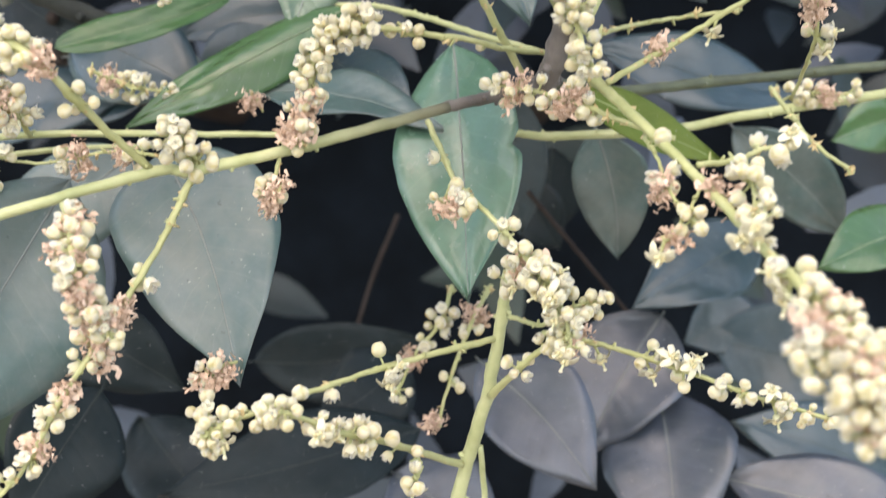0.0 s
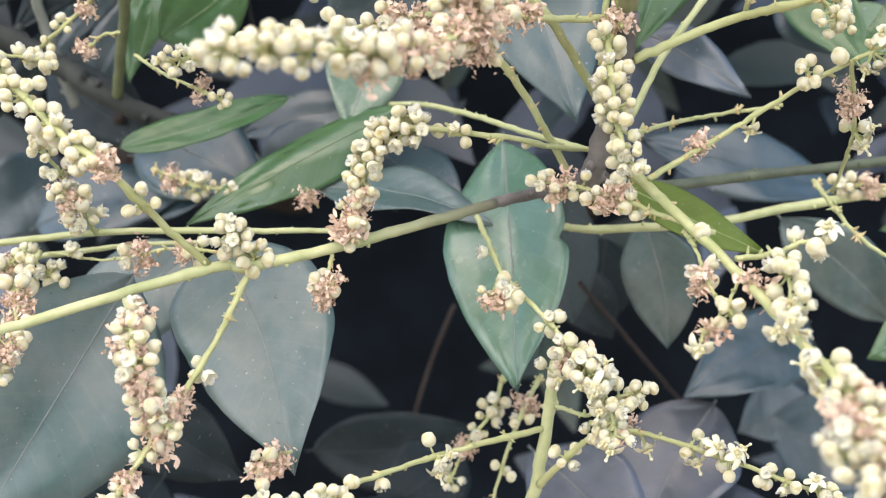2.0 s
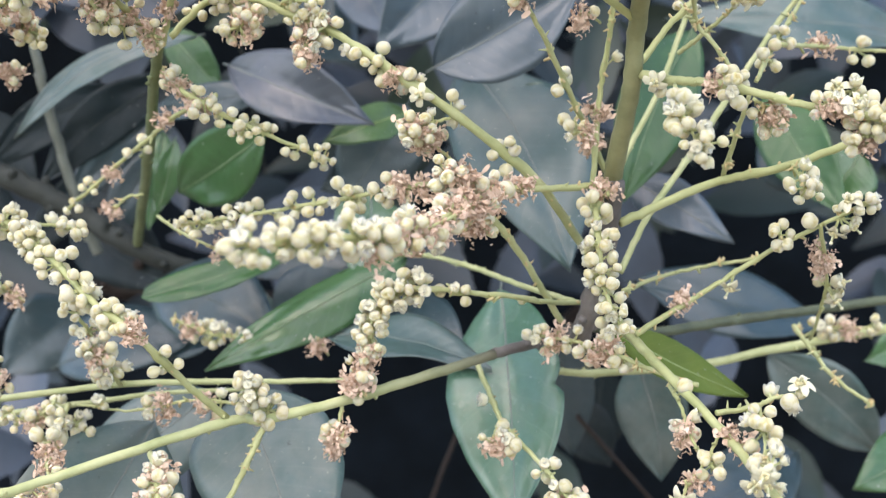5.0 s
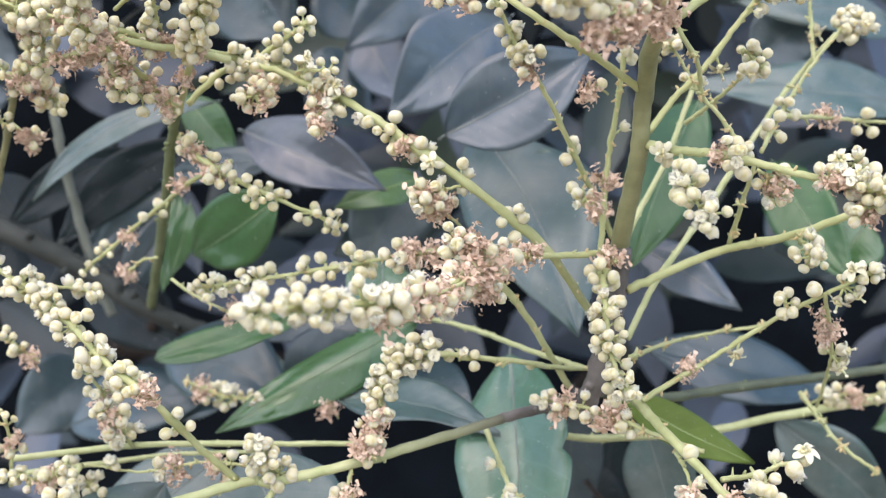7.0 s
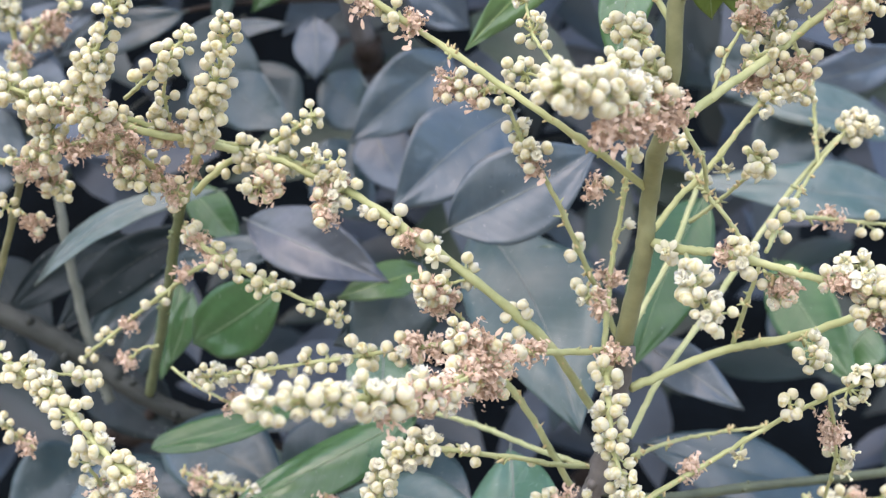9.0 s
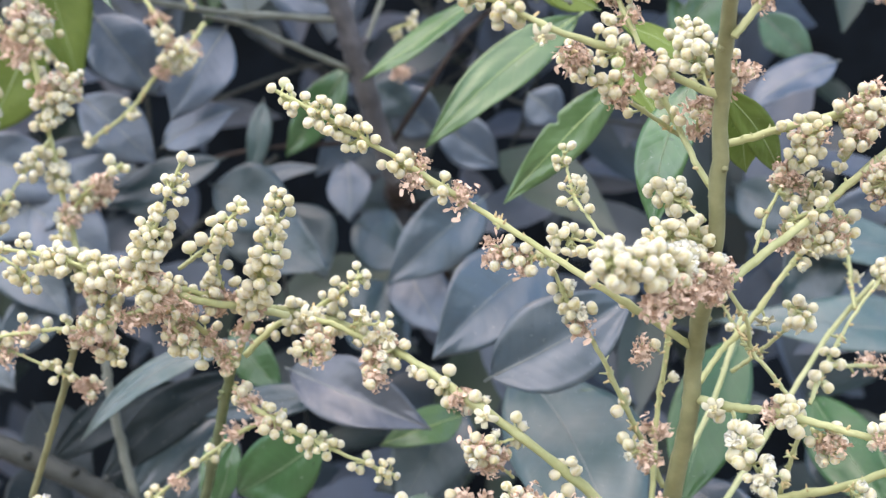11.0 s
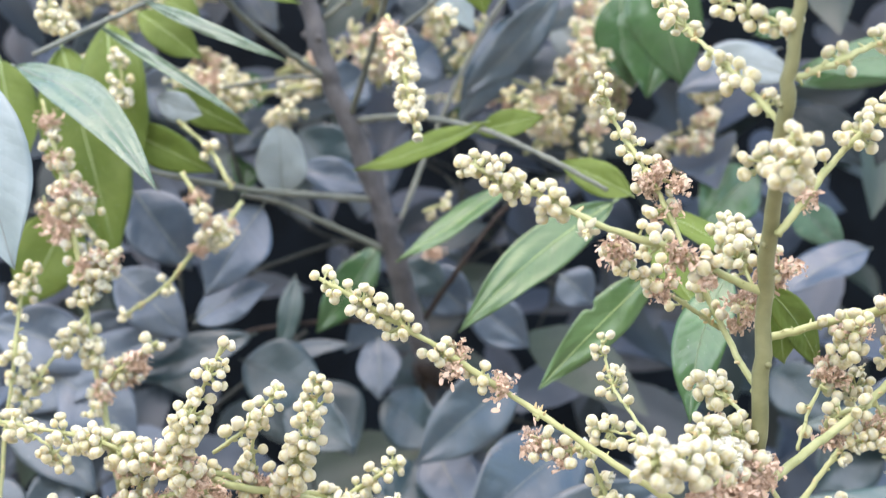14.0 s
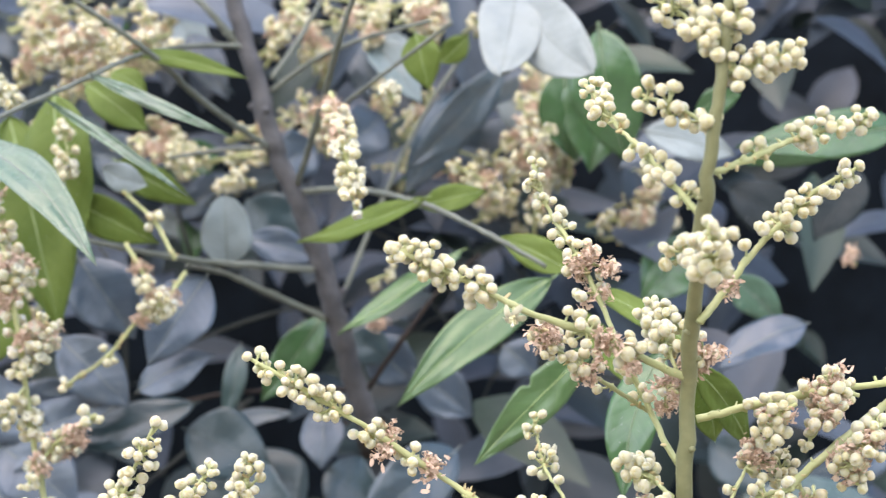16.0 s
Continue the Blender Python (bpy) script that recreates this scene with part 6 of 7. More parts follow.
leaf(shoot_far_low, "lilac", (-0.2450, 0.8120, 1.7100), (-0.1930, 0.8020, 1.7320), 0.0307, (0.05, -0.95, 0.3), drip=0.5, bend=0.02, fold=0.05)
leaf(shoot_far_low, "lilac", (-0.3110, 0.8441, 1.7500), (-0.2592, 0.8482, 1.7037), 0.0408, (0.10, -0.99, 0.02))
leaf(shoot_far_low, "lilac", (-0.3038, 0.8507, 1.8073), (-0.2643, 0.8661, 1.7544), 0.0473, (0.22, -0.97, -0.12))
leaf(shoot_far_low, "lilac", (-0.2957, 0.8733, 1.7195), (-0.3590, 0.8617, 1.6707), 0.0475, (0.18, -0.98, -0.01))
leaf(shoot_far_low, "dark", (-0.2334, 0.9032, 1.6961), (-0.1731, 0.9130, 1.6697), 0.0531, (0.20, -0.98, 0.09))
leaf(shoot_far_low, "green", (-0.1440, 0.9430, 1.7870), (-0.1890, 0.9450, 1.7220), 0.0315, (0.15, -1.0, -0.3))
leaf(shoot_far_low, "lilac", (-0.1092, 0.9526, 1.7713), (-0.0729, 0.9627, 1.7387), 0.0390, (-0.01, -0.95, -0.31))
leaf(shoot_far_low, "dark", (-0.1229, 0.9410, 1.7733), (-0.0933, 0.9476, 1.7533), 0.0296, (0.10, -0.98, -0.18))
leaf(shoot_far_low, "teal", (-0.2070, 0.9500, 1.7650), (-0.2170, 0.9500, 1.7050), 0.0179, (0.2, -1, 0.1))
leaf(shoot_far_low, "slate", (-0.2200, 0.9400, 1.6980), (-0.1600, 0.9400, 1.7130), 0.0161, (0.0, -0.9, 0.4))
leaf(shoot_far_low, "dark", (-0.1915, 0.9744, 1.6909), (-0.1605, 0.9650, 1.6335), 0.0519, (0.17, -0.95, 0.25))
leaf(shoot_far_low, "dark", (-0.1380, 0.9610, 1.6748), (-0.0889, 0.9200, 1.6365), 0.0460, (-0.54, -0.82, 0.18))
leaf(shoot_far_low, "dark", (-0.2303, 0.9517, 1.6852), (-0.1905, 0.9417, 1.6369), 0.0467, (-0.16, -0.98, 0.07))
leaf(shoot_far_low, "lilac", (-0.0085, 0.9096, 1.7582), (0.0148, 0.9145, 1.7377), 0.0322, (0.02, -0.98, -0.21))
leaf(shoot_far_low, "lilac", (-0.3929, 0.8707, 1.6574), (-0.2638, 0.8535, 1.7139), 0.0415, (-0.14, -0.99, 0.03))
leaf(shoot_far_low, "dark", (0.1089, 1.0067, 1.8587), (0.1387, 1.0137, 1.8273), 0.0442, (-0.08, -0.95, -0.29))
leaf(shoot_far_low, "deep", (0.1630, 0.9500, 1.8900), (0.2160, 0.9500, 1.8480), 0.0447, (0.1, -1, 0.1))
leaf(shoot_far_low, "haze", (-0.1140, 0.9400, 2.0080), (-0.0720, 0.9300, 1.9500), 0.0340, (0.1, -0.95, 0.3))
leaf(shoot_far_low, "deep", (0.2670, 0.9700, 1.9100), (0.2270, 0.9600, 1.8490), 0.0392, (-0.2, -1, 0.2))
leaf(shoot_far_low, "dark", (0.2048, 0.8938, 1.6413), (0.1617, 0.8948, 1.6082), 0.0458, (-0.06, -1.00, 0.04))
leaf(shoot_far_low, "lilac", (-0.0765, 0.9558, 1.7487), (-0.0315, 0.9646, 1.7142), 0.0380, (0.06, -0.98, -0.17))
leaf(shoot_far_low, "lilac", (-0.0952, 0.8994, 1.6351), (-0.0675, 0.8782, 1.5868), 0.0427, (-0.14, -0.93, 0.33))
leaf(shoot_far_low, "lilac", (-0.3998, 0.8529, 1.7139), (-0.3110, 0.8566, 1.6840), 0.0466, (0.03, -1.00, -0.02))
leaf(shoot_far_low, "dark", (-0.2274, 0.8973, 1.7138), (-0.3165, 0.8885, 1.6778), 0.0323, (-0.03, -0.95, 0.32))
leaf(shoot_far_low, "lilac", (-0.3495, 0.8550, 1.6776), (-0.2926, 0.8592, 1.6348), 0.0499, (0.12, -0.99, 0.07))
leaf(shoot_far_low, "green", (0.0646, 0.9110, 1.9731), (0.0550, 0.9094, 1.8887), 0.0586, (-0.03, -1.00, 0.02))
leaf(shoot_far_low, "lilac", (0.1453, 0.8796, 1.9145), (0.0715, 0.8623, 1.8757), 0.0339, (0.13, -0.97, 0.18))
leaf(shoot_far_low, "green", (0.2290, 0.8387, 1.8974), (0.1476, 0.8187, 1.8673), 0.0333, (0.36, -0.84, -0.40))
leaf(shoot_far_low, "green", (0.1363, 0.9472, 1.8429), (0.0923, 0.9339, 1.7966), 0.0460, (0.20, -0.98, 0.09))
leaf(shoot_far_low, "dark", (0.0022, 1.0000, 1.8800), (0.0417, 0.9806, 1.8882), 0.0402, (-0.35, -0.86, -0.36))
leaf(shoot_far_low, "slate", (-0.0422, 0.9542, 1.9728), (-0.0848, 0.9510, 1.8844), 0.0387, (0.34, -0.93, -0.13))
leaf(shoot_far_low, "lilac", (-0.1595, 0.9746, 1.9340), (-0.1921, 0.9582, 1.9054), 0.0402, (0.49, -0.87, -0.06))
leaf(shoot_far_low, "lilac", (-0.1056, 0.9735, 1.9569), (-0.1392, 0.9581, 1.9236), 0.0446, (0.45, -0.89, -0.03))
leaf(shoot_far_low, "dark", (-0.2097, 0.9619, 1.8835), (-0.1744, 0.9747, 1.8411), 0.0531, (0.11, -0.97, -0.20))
shoot_side = thing("leafy_shoot", (-0.2139, 0.8437, 1.5641), "dark narrow leaves crowding behind the side sprays", "leaves", "leafy shoots of the tree")
leaf(shoot_side, "grey", (-0.1660, 0.7350, 1.5810), (-0.2600, 0.7000, 1.5260), 0.0181, (0.05, -0.80, 0.60), arc=0.08, bend=0.08, wide=0.5)
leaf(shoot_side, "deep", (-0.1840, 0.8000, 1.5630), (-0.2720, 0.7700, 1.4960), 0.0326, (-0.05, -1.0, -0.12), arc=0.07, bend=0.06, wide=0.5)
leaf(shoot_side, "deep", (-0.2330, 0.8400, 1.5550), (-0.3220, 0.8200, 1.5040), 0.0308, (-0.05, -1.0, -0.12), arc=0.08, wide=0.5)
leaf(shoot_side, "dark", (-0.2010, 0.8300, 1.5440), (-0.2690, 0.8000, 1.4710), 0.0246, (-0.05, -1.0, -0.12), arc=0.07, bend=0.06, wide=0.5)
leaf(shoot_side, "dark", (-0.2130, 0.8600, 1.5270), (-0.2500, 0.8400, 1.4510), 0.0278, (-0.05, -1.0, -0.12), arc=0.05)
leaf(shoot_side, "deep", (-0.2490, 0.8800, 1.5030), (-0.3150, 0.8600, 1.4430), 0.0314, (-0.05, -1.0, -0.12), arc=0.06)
leaf(shoot_side, "bottle", (-0.1897, 0.7651, 1.5872), (-0.1569, 0.7570, 1.5503), 0.0252, (0.00, -0.98, 0.22))
leaf(shoot_side, "dark", (-0.1236, 0.7490, 1.5504), (-0.2034, 0.7541, 1.5364), 0.0212, (-0.11, -0.95, 0.29))
leaf(shoot_side, "green", (-0.1849, 0.7552, 1.5232), (-0.1971, 0.7544, 1.4797), 0.0160, (0.22, -0.98, -0.04))
leaf(shoot_side, "dark", (-0.0523, 0.7934, 1.5415), (-0.0890, 0.7710, 1.4802), 0.0513, (0.21, -0.95, 0.22))
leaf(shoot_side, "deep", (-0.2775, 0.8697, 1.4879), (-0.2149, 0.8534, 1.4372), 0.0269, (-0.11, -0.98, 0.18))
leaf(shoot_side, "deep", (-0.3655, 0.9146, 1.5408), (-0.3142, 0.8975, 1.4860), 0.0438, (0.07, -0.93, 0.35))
leaf(shoot_side, "grey", (-0.2147, 0.8025, 1.4249), (-0.1280, 0.7849, 1.4168), 0.0526, (-0.13, -0.87, 0.48))
leaf(shoot_side, "dark", (-0.0828, 0.8430, 1.4485), (-0.1605, 0.8366, 1.4319), 0.0324, (-0.03, -0.88, 0.47))
leaf(shoot_side, "green", (-0.2005, 0.7899, 1.5278), (-0.2063, 0.7697, 1.4690), 0.0198, (0.29, -0.91, 0.29))
leaf(shoot_side, "dark", (-0.2749, 0.8682, 1.4094), (-0.3251, 0.8389, 1.3700), 0.0537, (0.39, -0.90, 0.17))
leaf(shoot_side, "deep", (0.0479, 0.8924, 1.3434), (0.0757, 0.8858, 1.2958), 0.0370, (-0.02, -0.99, 0.13))
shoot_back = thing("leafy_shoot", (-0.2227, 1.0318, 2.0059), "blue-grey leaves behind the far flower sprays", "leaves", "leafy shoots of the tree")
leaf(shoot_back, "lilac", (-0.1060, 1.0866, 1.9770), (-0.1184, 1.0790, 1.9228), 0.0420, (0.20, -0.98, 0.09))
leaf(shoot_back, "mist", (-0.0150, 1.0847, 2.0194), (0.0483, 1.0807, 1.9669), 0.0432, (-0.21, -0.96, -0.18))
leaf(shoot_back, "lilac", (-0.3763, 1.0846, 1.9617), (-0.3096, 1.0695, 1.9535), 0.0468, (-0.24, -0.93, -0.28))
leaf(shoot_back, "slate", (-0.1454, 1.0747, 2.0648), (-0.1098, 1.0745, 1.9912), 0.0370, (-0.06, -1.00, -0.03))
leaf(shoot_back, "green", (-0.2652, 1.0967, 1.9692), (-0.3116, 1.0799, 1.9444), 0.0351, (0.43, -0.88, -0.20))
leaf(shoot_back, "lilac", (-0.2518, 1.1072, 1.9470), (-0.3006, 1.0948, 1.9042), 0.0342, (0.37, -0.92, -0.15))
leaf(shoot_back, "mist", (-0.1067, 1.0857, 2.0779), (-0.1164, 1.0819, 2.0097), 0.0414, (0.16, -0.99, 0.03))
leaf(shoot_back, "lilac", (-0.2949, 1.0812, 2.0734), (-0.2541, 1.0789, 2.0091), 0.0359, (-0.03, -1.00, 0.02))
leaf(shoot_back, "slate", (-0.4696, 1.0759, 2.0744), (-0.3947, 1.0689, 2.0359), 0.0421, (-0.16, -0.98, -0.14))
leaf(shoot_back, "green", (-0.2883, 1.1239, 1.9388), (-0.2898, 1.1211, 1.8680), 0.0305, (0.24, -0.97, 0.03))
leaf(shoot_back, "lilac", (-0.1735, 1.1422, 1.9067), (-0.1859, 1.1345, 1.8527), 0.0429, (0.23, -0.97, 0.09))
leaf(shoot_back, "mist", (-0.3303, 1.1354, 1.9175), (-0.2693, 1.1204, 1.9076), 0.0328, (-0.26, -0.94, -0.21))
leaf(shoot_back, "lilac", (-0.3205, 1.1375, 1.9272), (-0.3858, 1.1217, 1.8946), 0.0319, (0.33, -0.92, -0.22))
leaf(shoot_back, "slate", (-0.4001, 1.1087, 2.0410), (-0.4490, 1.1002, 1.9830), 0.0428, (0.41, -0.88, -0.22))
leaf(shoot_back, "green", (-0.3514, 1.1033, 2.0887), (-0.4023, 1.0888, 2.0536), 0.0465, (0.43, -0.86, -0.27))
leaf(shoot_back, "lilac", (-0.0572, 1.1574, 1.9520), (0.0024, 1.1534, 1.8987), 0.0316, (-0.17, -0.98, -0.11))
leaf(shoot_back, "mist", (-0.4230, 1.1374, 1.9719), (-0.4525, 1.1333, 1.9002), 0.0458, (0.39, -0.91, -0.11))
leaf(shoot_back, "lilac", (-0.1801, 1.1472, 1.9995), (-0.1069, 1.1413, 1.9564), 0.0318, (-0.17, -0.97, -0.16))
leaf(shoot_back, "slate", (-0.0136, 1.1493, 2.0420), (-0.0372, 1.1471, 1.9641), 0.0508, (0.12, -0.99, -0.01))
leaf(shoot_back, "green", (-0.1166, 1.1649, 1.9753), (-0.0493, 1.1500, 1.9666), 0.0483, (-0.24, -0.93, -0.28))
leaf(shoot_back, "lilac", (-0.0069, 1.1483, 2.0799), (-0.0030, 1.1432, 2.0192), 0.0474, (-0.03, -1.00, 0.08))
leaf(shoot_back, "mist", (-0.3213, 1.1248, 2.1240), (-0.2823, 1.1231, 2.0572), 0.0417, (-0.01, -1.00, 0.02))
leaf(shoot_back, "slate", (-0.3890, 0.8711, 1.6573), (-0.3216, 0.8647, 1.6004), 0.0429, (0.06, -0.98, 0.19))
leaf(shoot_back, "slate", (-0.4182, 0.8757, 1.6072), (-0.3617, 0.8682, 1.5516), 0.0468, (0.12, -0.96, 0.25))
leaf(shoot_back, "slate", (-0.3391, 0.8799, 1.6250), (-0.3726, 0.8645, 1.5710), 0.0351, (0.38, -0.92, 0.03))

# far sprays, deep behind
spray(".BDBDBDBDb", ((0.0142, 0.9400, 1.8475), (0.0159, 0.8973, 1.8941), (0.0028, 0.8853, 1.9389)), 0.00149, 0.00083, far=True, size=1.1, full=1.2)
spray(".BDBDBDBDb", ((0.0189, 0.9838, 1.8796), (0.0222, 0.9406, 1.9283), (0.0074, 0.9259, 1.9834)), 0.00156, 0.00087, far=True, size=1.1, full=1.2)
spray(".BDBDBDBDb", ((-0.0018, 1.0391, 1.8610), (0.0189, 0.9959, 1.9135), (0.0089, 0.9801, 1.9735)), 0.00163, 0.00091, far=True, size=1.1, full=1.2)
spray(".BDBDBDBDb", ((0.0172, 1.0845, 1.8893), (0.0315, 1.0405, 1.9439), (0.0160, 1.0262, 1.9969)), 0.00170, 0.00095, far=True, size=1.1, full=1.2)
spray(".bBbBDdBb", ((0.0086, 1.0306, 1.9148), (-0.0359, 0.9971, 1.9155), (-0.0953, 0.9932, 1.9184)), 0.00164, 0.00091, far=True, size=1.1, full=1.2)
spray(".bBbBDdBb", ((0.0195, 1.0764, 1.9402), (-0.0291, 1.0426, 1.9410), (-0.1164, 1.0397, 1.9347)), 0.00171, 0.00095, far=True, size=1.1, full=1.2)
spray(".bBbBDdBb", ((-0.0019, 1.1235, 1.9537), (-0.0345, 1.0904, 1.9551), (-0.0730, 1.0870, 1.9606)), 0.00178, 0.00099, far=True, size=1.1, full=1.2)
spray(".bBbBDdBb", ((0.0081, 1.1784, 1.9428), (-0.0273, 1.1449, 1.9452), (-0.1173, 1.1399, 1.9465)), 0.00185, 0.00103, far=True, size=1.1, full=1.2)
spray(".BbDBDDb", ((0.0564, 0.9735, 1.8654), (0.0882, 0.9444, 1.8642), (0.1007, 0.9450, 1.8646)), 0.00154, 0.00086, far=True, size=1.1, full=1.2)
spray(".BbDBDDb", ((0.0808, 1.0193, 1.8932), (0.1049, 0.9899, 1.8919), (0.1120, 0.9879, 1.9016)), 0.00161, 0.00090, far=True, size=1.1, full=1.2)
spray(".BbDBDDb", ((0.0744, 1.0739, 1.8805), (0.1100, 1.0448, 1.8802), (0.1076, 1.0458, 1.8758)), 0.00168, 0.00094, far=True, size=1.1, full=1.2)
spray(".BbDBDDb", ((0.0729, 1.1217, 1.8952), (0.1173, 1.0930, 1.8953), (0.1384, 1.0923, 1.9024)), 0.00175, 0.00098, far=True, size=1.1, full=1.2)
spray(".BDDBDb", ((-0.4042, 0.9686, 1.9777), (-0.3834, 0.9336, 1.9977), (-0.3669, 0.9247, 2.0364)), 0.00161, 0.00089, far=True, size=1.1, full=1.2)
spray(".BDDBDb", ((-0.4035, 1.0144, 2.0009), (-0.3893, 0.9788, 2.0220), (-0.4090, 0.9679, 2.0608)), 0.00168, 0.00093, far=True, size=1.1, full=1.2)
spray(".BDDBDb", ((-0.4288, 1.0589, 2.0240), (-0.4049, 1.0234, 2.0465), (-0.4065, 1.0140, 2.0835)), 0.00175, 0.00097, far=True, size=1.1, full=1.2)
spray(".BDDBDb", ((-0.4538, 1.1062, 2.0359), (-0.4201, 1.0708, 2.0600), (-0.4291, 1.0600, 2.1008)), 0.00182, 0.00101, far=True, size=1.1, full=1.2)
spray(".BDBDBb", ((-0.3410, 0.9041, 1.9623), (-0.3219, 0.8701, 1.9781), (-0.3107, 0.8660, 1.9964)), 0.00151, 0.00084, far=True, size=1.1, full=1.2)
spray(".BDBDBb", ((-0.3535, 0.9557, 1.9600), (-0.3320, 0.9213, 1.9777), (-0.3465, 0.9164, 1.9940)), 0.00158, 0.00088, far=True, size=1.1, full=1.2)
spray(".BDBDBb", ((-0.3898, 1.0017, 1.9746), (-0.3511, 0.9679, 1.9938), (-0.3349, 0.9626, 2.0179)), 0.00165, 0.00092, far=True, size=1.1, full=1.2)
spray(".BDBDBb", ((-0.3632, 1.0479, 2.0015), (-0.3453, 1.0128, 2.0214), (-0.3686, 1.0015, 2.0613)), 0.00172, 0.00096, far=True, size=1.1, full=1.2)
spray(".bBDBb", ((-0.2955, 0.9244, 1.9840), (-0.2754, 0.8925, 1.9917), (-0.2846, 0.8859, 2.0158)), 0.00154, 0.00086, far=True, size=1.1, full=1.2)
spray(".bBDBb", ((-0.3234, 0.9744, 1.9847), (-0.2899, 0.9428, 1.9940), (-0.2879, 0.9372, 2.0167)), 0.00161, 0.00090, far=True, size=1.1, full=1.2)
spray(".bBDBb", ((-0.3227, 1.0214, 2.0032), (-0.2930, 0.9894, 2.0133), (-0.2780, 0.9870, 2.0260)), 0.00168, 0.00094, far=True, size=1.1, full=1.2)
spray(".bBDBb", ((-0.3516, 1.0630, 2.0371), (-0.3071, 1.0316, 2.0478), (-0.2911, 1.0243, 2.0797)), 0.00175, 0.00098, far=True, size=1.1, full=1.2)
spray(".BDDBb", ((-0.1600, 0.9682, 1.9911), (-0.1612, 0.9329, 2.0079), (-0.1783, 0.9261, 2.0312)), 0.00159, 0.00089, far=True, size=1.1, full=1.2)
spray(".BDDBb", ((-0.1582, 1.0174, 2.0009), (-0.1608, 0.9817, 2.0192), (-0.1858, 0.9740, 2.0443)), 0.00166, 0.00093, far=True, size=1.1, full=1.2)
spray(".BDDBb", ((-0.1905, 1.0606, 2.0276), (-0.1735, 1.0255, 2.0473), (-0.1942, 1.0173, 2.0756)), 0.00173, 0.00097, far=True, size=1.1, full=1.2)
spray(".BDDBb", ((-0.1791, 1.1121, 2.0308), (-0.1686, 1.0762, 2.0520), (-0.2026, 1.0636, 2.0949)), 0.00180, 0.00101, far=True, size=1.1, full=1.2)
spray(".bBDb", ((-0.1977, 0.9481, 1.9882), (-0.1824, 0.9153, 1.9984), (-0.1897, 0.9117, 2.0112)), 0.00157, 0.00087, far=True, size=1.1, full=1.2)
spray(".bBDb", ((-0.2123, 0.9928, 2.0125), (-0.1890, 0.9602, 2.0236), (-0.1694, 0.9554, 2.0466)), 0.00164, 0.00091, far=True, size=1.1, full=1.2)
spray(".bBDb", ((-0.2235, 1.0387, 2.0328), (-0.1938, 1.0062, 2.0450), (-0.1920, 0.9982, 2.0770)), 0.00171, 0.00095, far=True, size=1.1, full=1.2)
spray(".BDBb", ((-0.1130, 0.9533, 1.9946), (-0.1087, 0.9194, 2.0067), (-0.0997, 0.9149, 2.0263)), 0.00157, 0.00087, far=True, size=1.1, full=1.2)
spray(".BDBb", ((-0.1054, 1.0062, 1.9911), (-0.1046, 0.9718, 2.0048), (-0.1145, 0.9673, 2.0203)), 0.00164, 0.00091, far=True, size=1.1, full=1.2)
spray(".BDBb", ((-0.1062, 1.0516, 2.0155), (-0.1035, 1.0171, 2.0301), (-0.1441, 1.0091, 2.0531)), 0.00171, 0.00095, far=True, size=1.1, full=1.2)
spray(".BDDb", ((-0.0667, 0.9304, 1.9945), (-0.0658, 0.8976, 2.0017), (-0.0816, 0.8931, 2.0162)), 0.00154, 0.00085, far=True, size=1.1, full=1.2)
spray(".BDDb", ((-0.0789, 0.9781, 2.0077), (-0.0684, 0.9455, 2.0160), (-0.0686, 0.9385, 2.0436)), 0.00161, 0.00089, far=True, size=1.1, full=1.2)
spray(".BDDb", ((-0.0758, 1.0221, 2.0383), (-0.0647, 0.9895, 2.0472), (-0.0709, 0.9817, 2.0764)), 0.00168, 0.00093, far=True, size=1.1, full=1.2)
spray(".BbBDDb", ((-0.2415, 0.9256, 1.8923), (-0.2545, 0.8932, 1.8954), (-0.2804, 0.8888, 1.9075)), 0.00151, 0.00084, far=True, size=1.1, full=1.2)
spray(".BbBDDb", ((-0.2446, 0.9713, 1.9151), (-0.2595, 0.9387, 1.9185), (-0.3096, 0.9363, 1.9174)), 0.00158, 0.00088, far=True, size=1.1, full=1.2)
spray(".BbBDDb", ((-0.2773, 1.0152, 1.9392), (-0.2758, 0.9832, 1.9432), (-0.3081, 0.9778, 1.9581)), 0.00165, 0.00092, far=True, size=1.1, full=1.2)
spray(".BbBDDb", ((-0.2901, 1.0674, 1.9343), (-0.2839, 1.0354, 1.9394), (-0.2958, 1.0293, 1.9613)), 0.00172, 0.00096, far=True, size=1.1, full=1.2)
spray(".bBbb", ((-0.2040, 0.9579, 1.8930), (-0.2101, 0.9272, 1.8905), (-0.2228, 0.9280, 1.8849)), 0.00155, 0.00086, far=True, size=1.1, full=1.2)
spray(".bBbb", ((-0.1879, 1.0022, 1.9253), (-0.2059, 0.9710, 1.9224), (-0.2527, 0.9702, 1.9162)), 0.00162, 0.00090, far=True, size=1.1, full=1.2)
spray(".bBbb", ((-0.2462, 1.0530, 1.9168), (-0.2304, 1.0232, 1.9153), (-0.2482, 1.0230, 1.9123)), 0.00169, 0.00094, far=True, size=1.1, full=1.2)
spray(".BDBDb", ((-0.1549, 1.0147, 1.9345), (-0.1587, 0.9809, 1.9451), (-0.1724, 0.9724, 1.9755)), 0.00164, 0.00091, far=True, size=1.1, full=1.2)
spray(".BDBDb", ((-0.1849, 1.0599, 1.9539), (-0.1705, 1.0267, 1.9655), (-0.1546, 1.0210, 1.9914)), 0.00171, 0.00095, far=True, size=1.1, full=1.2)
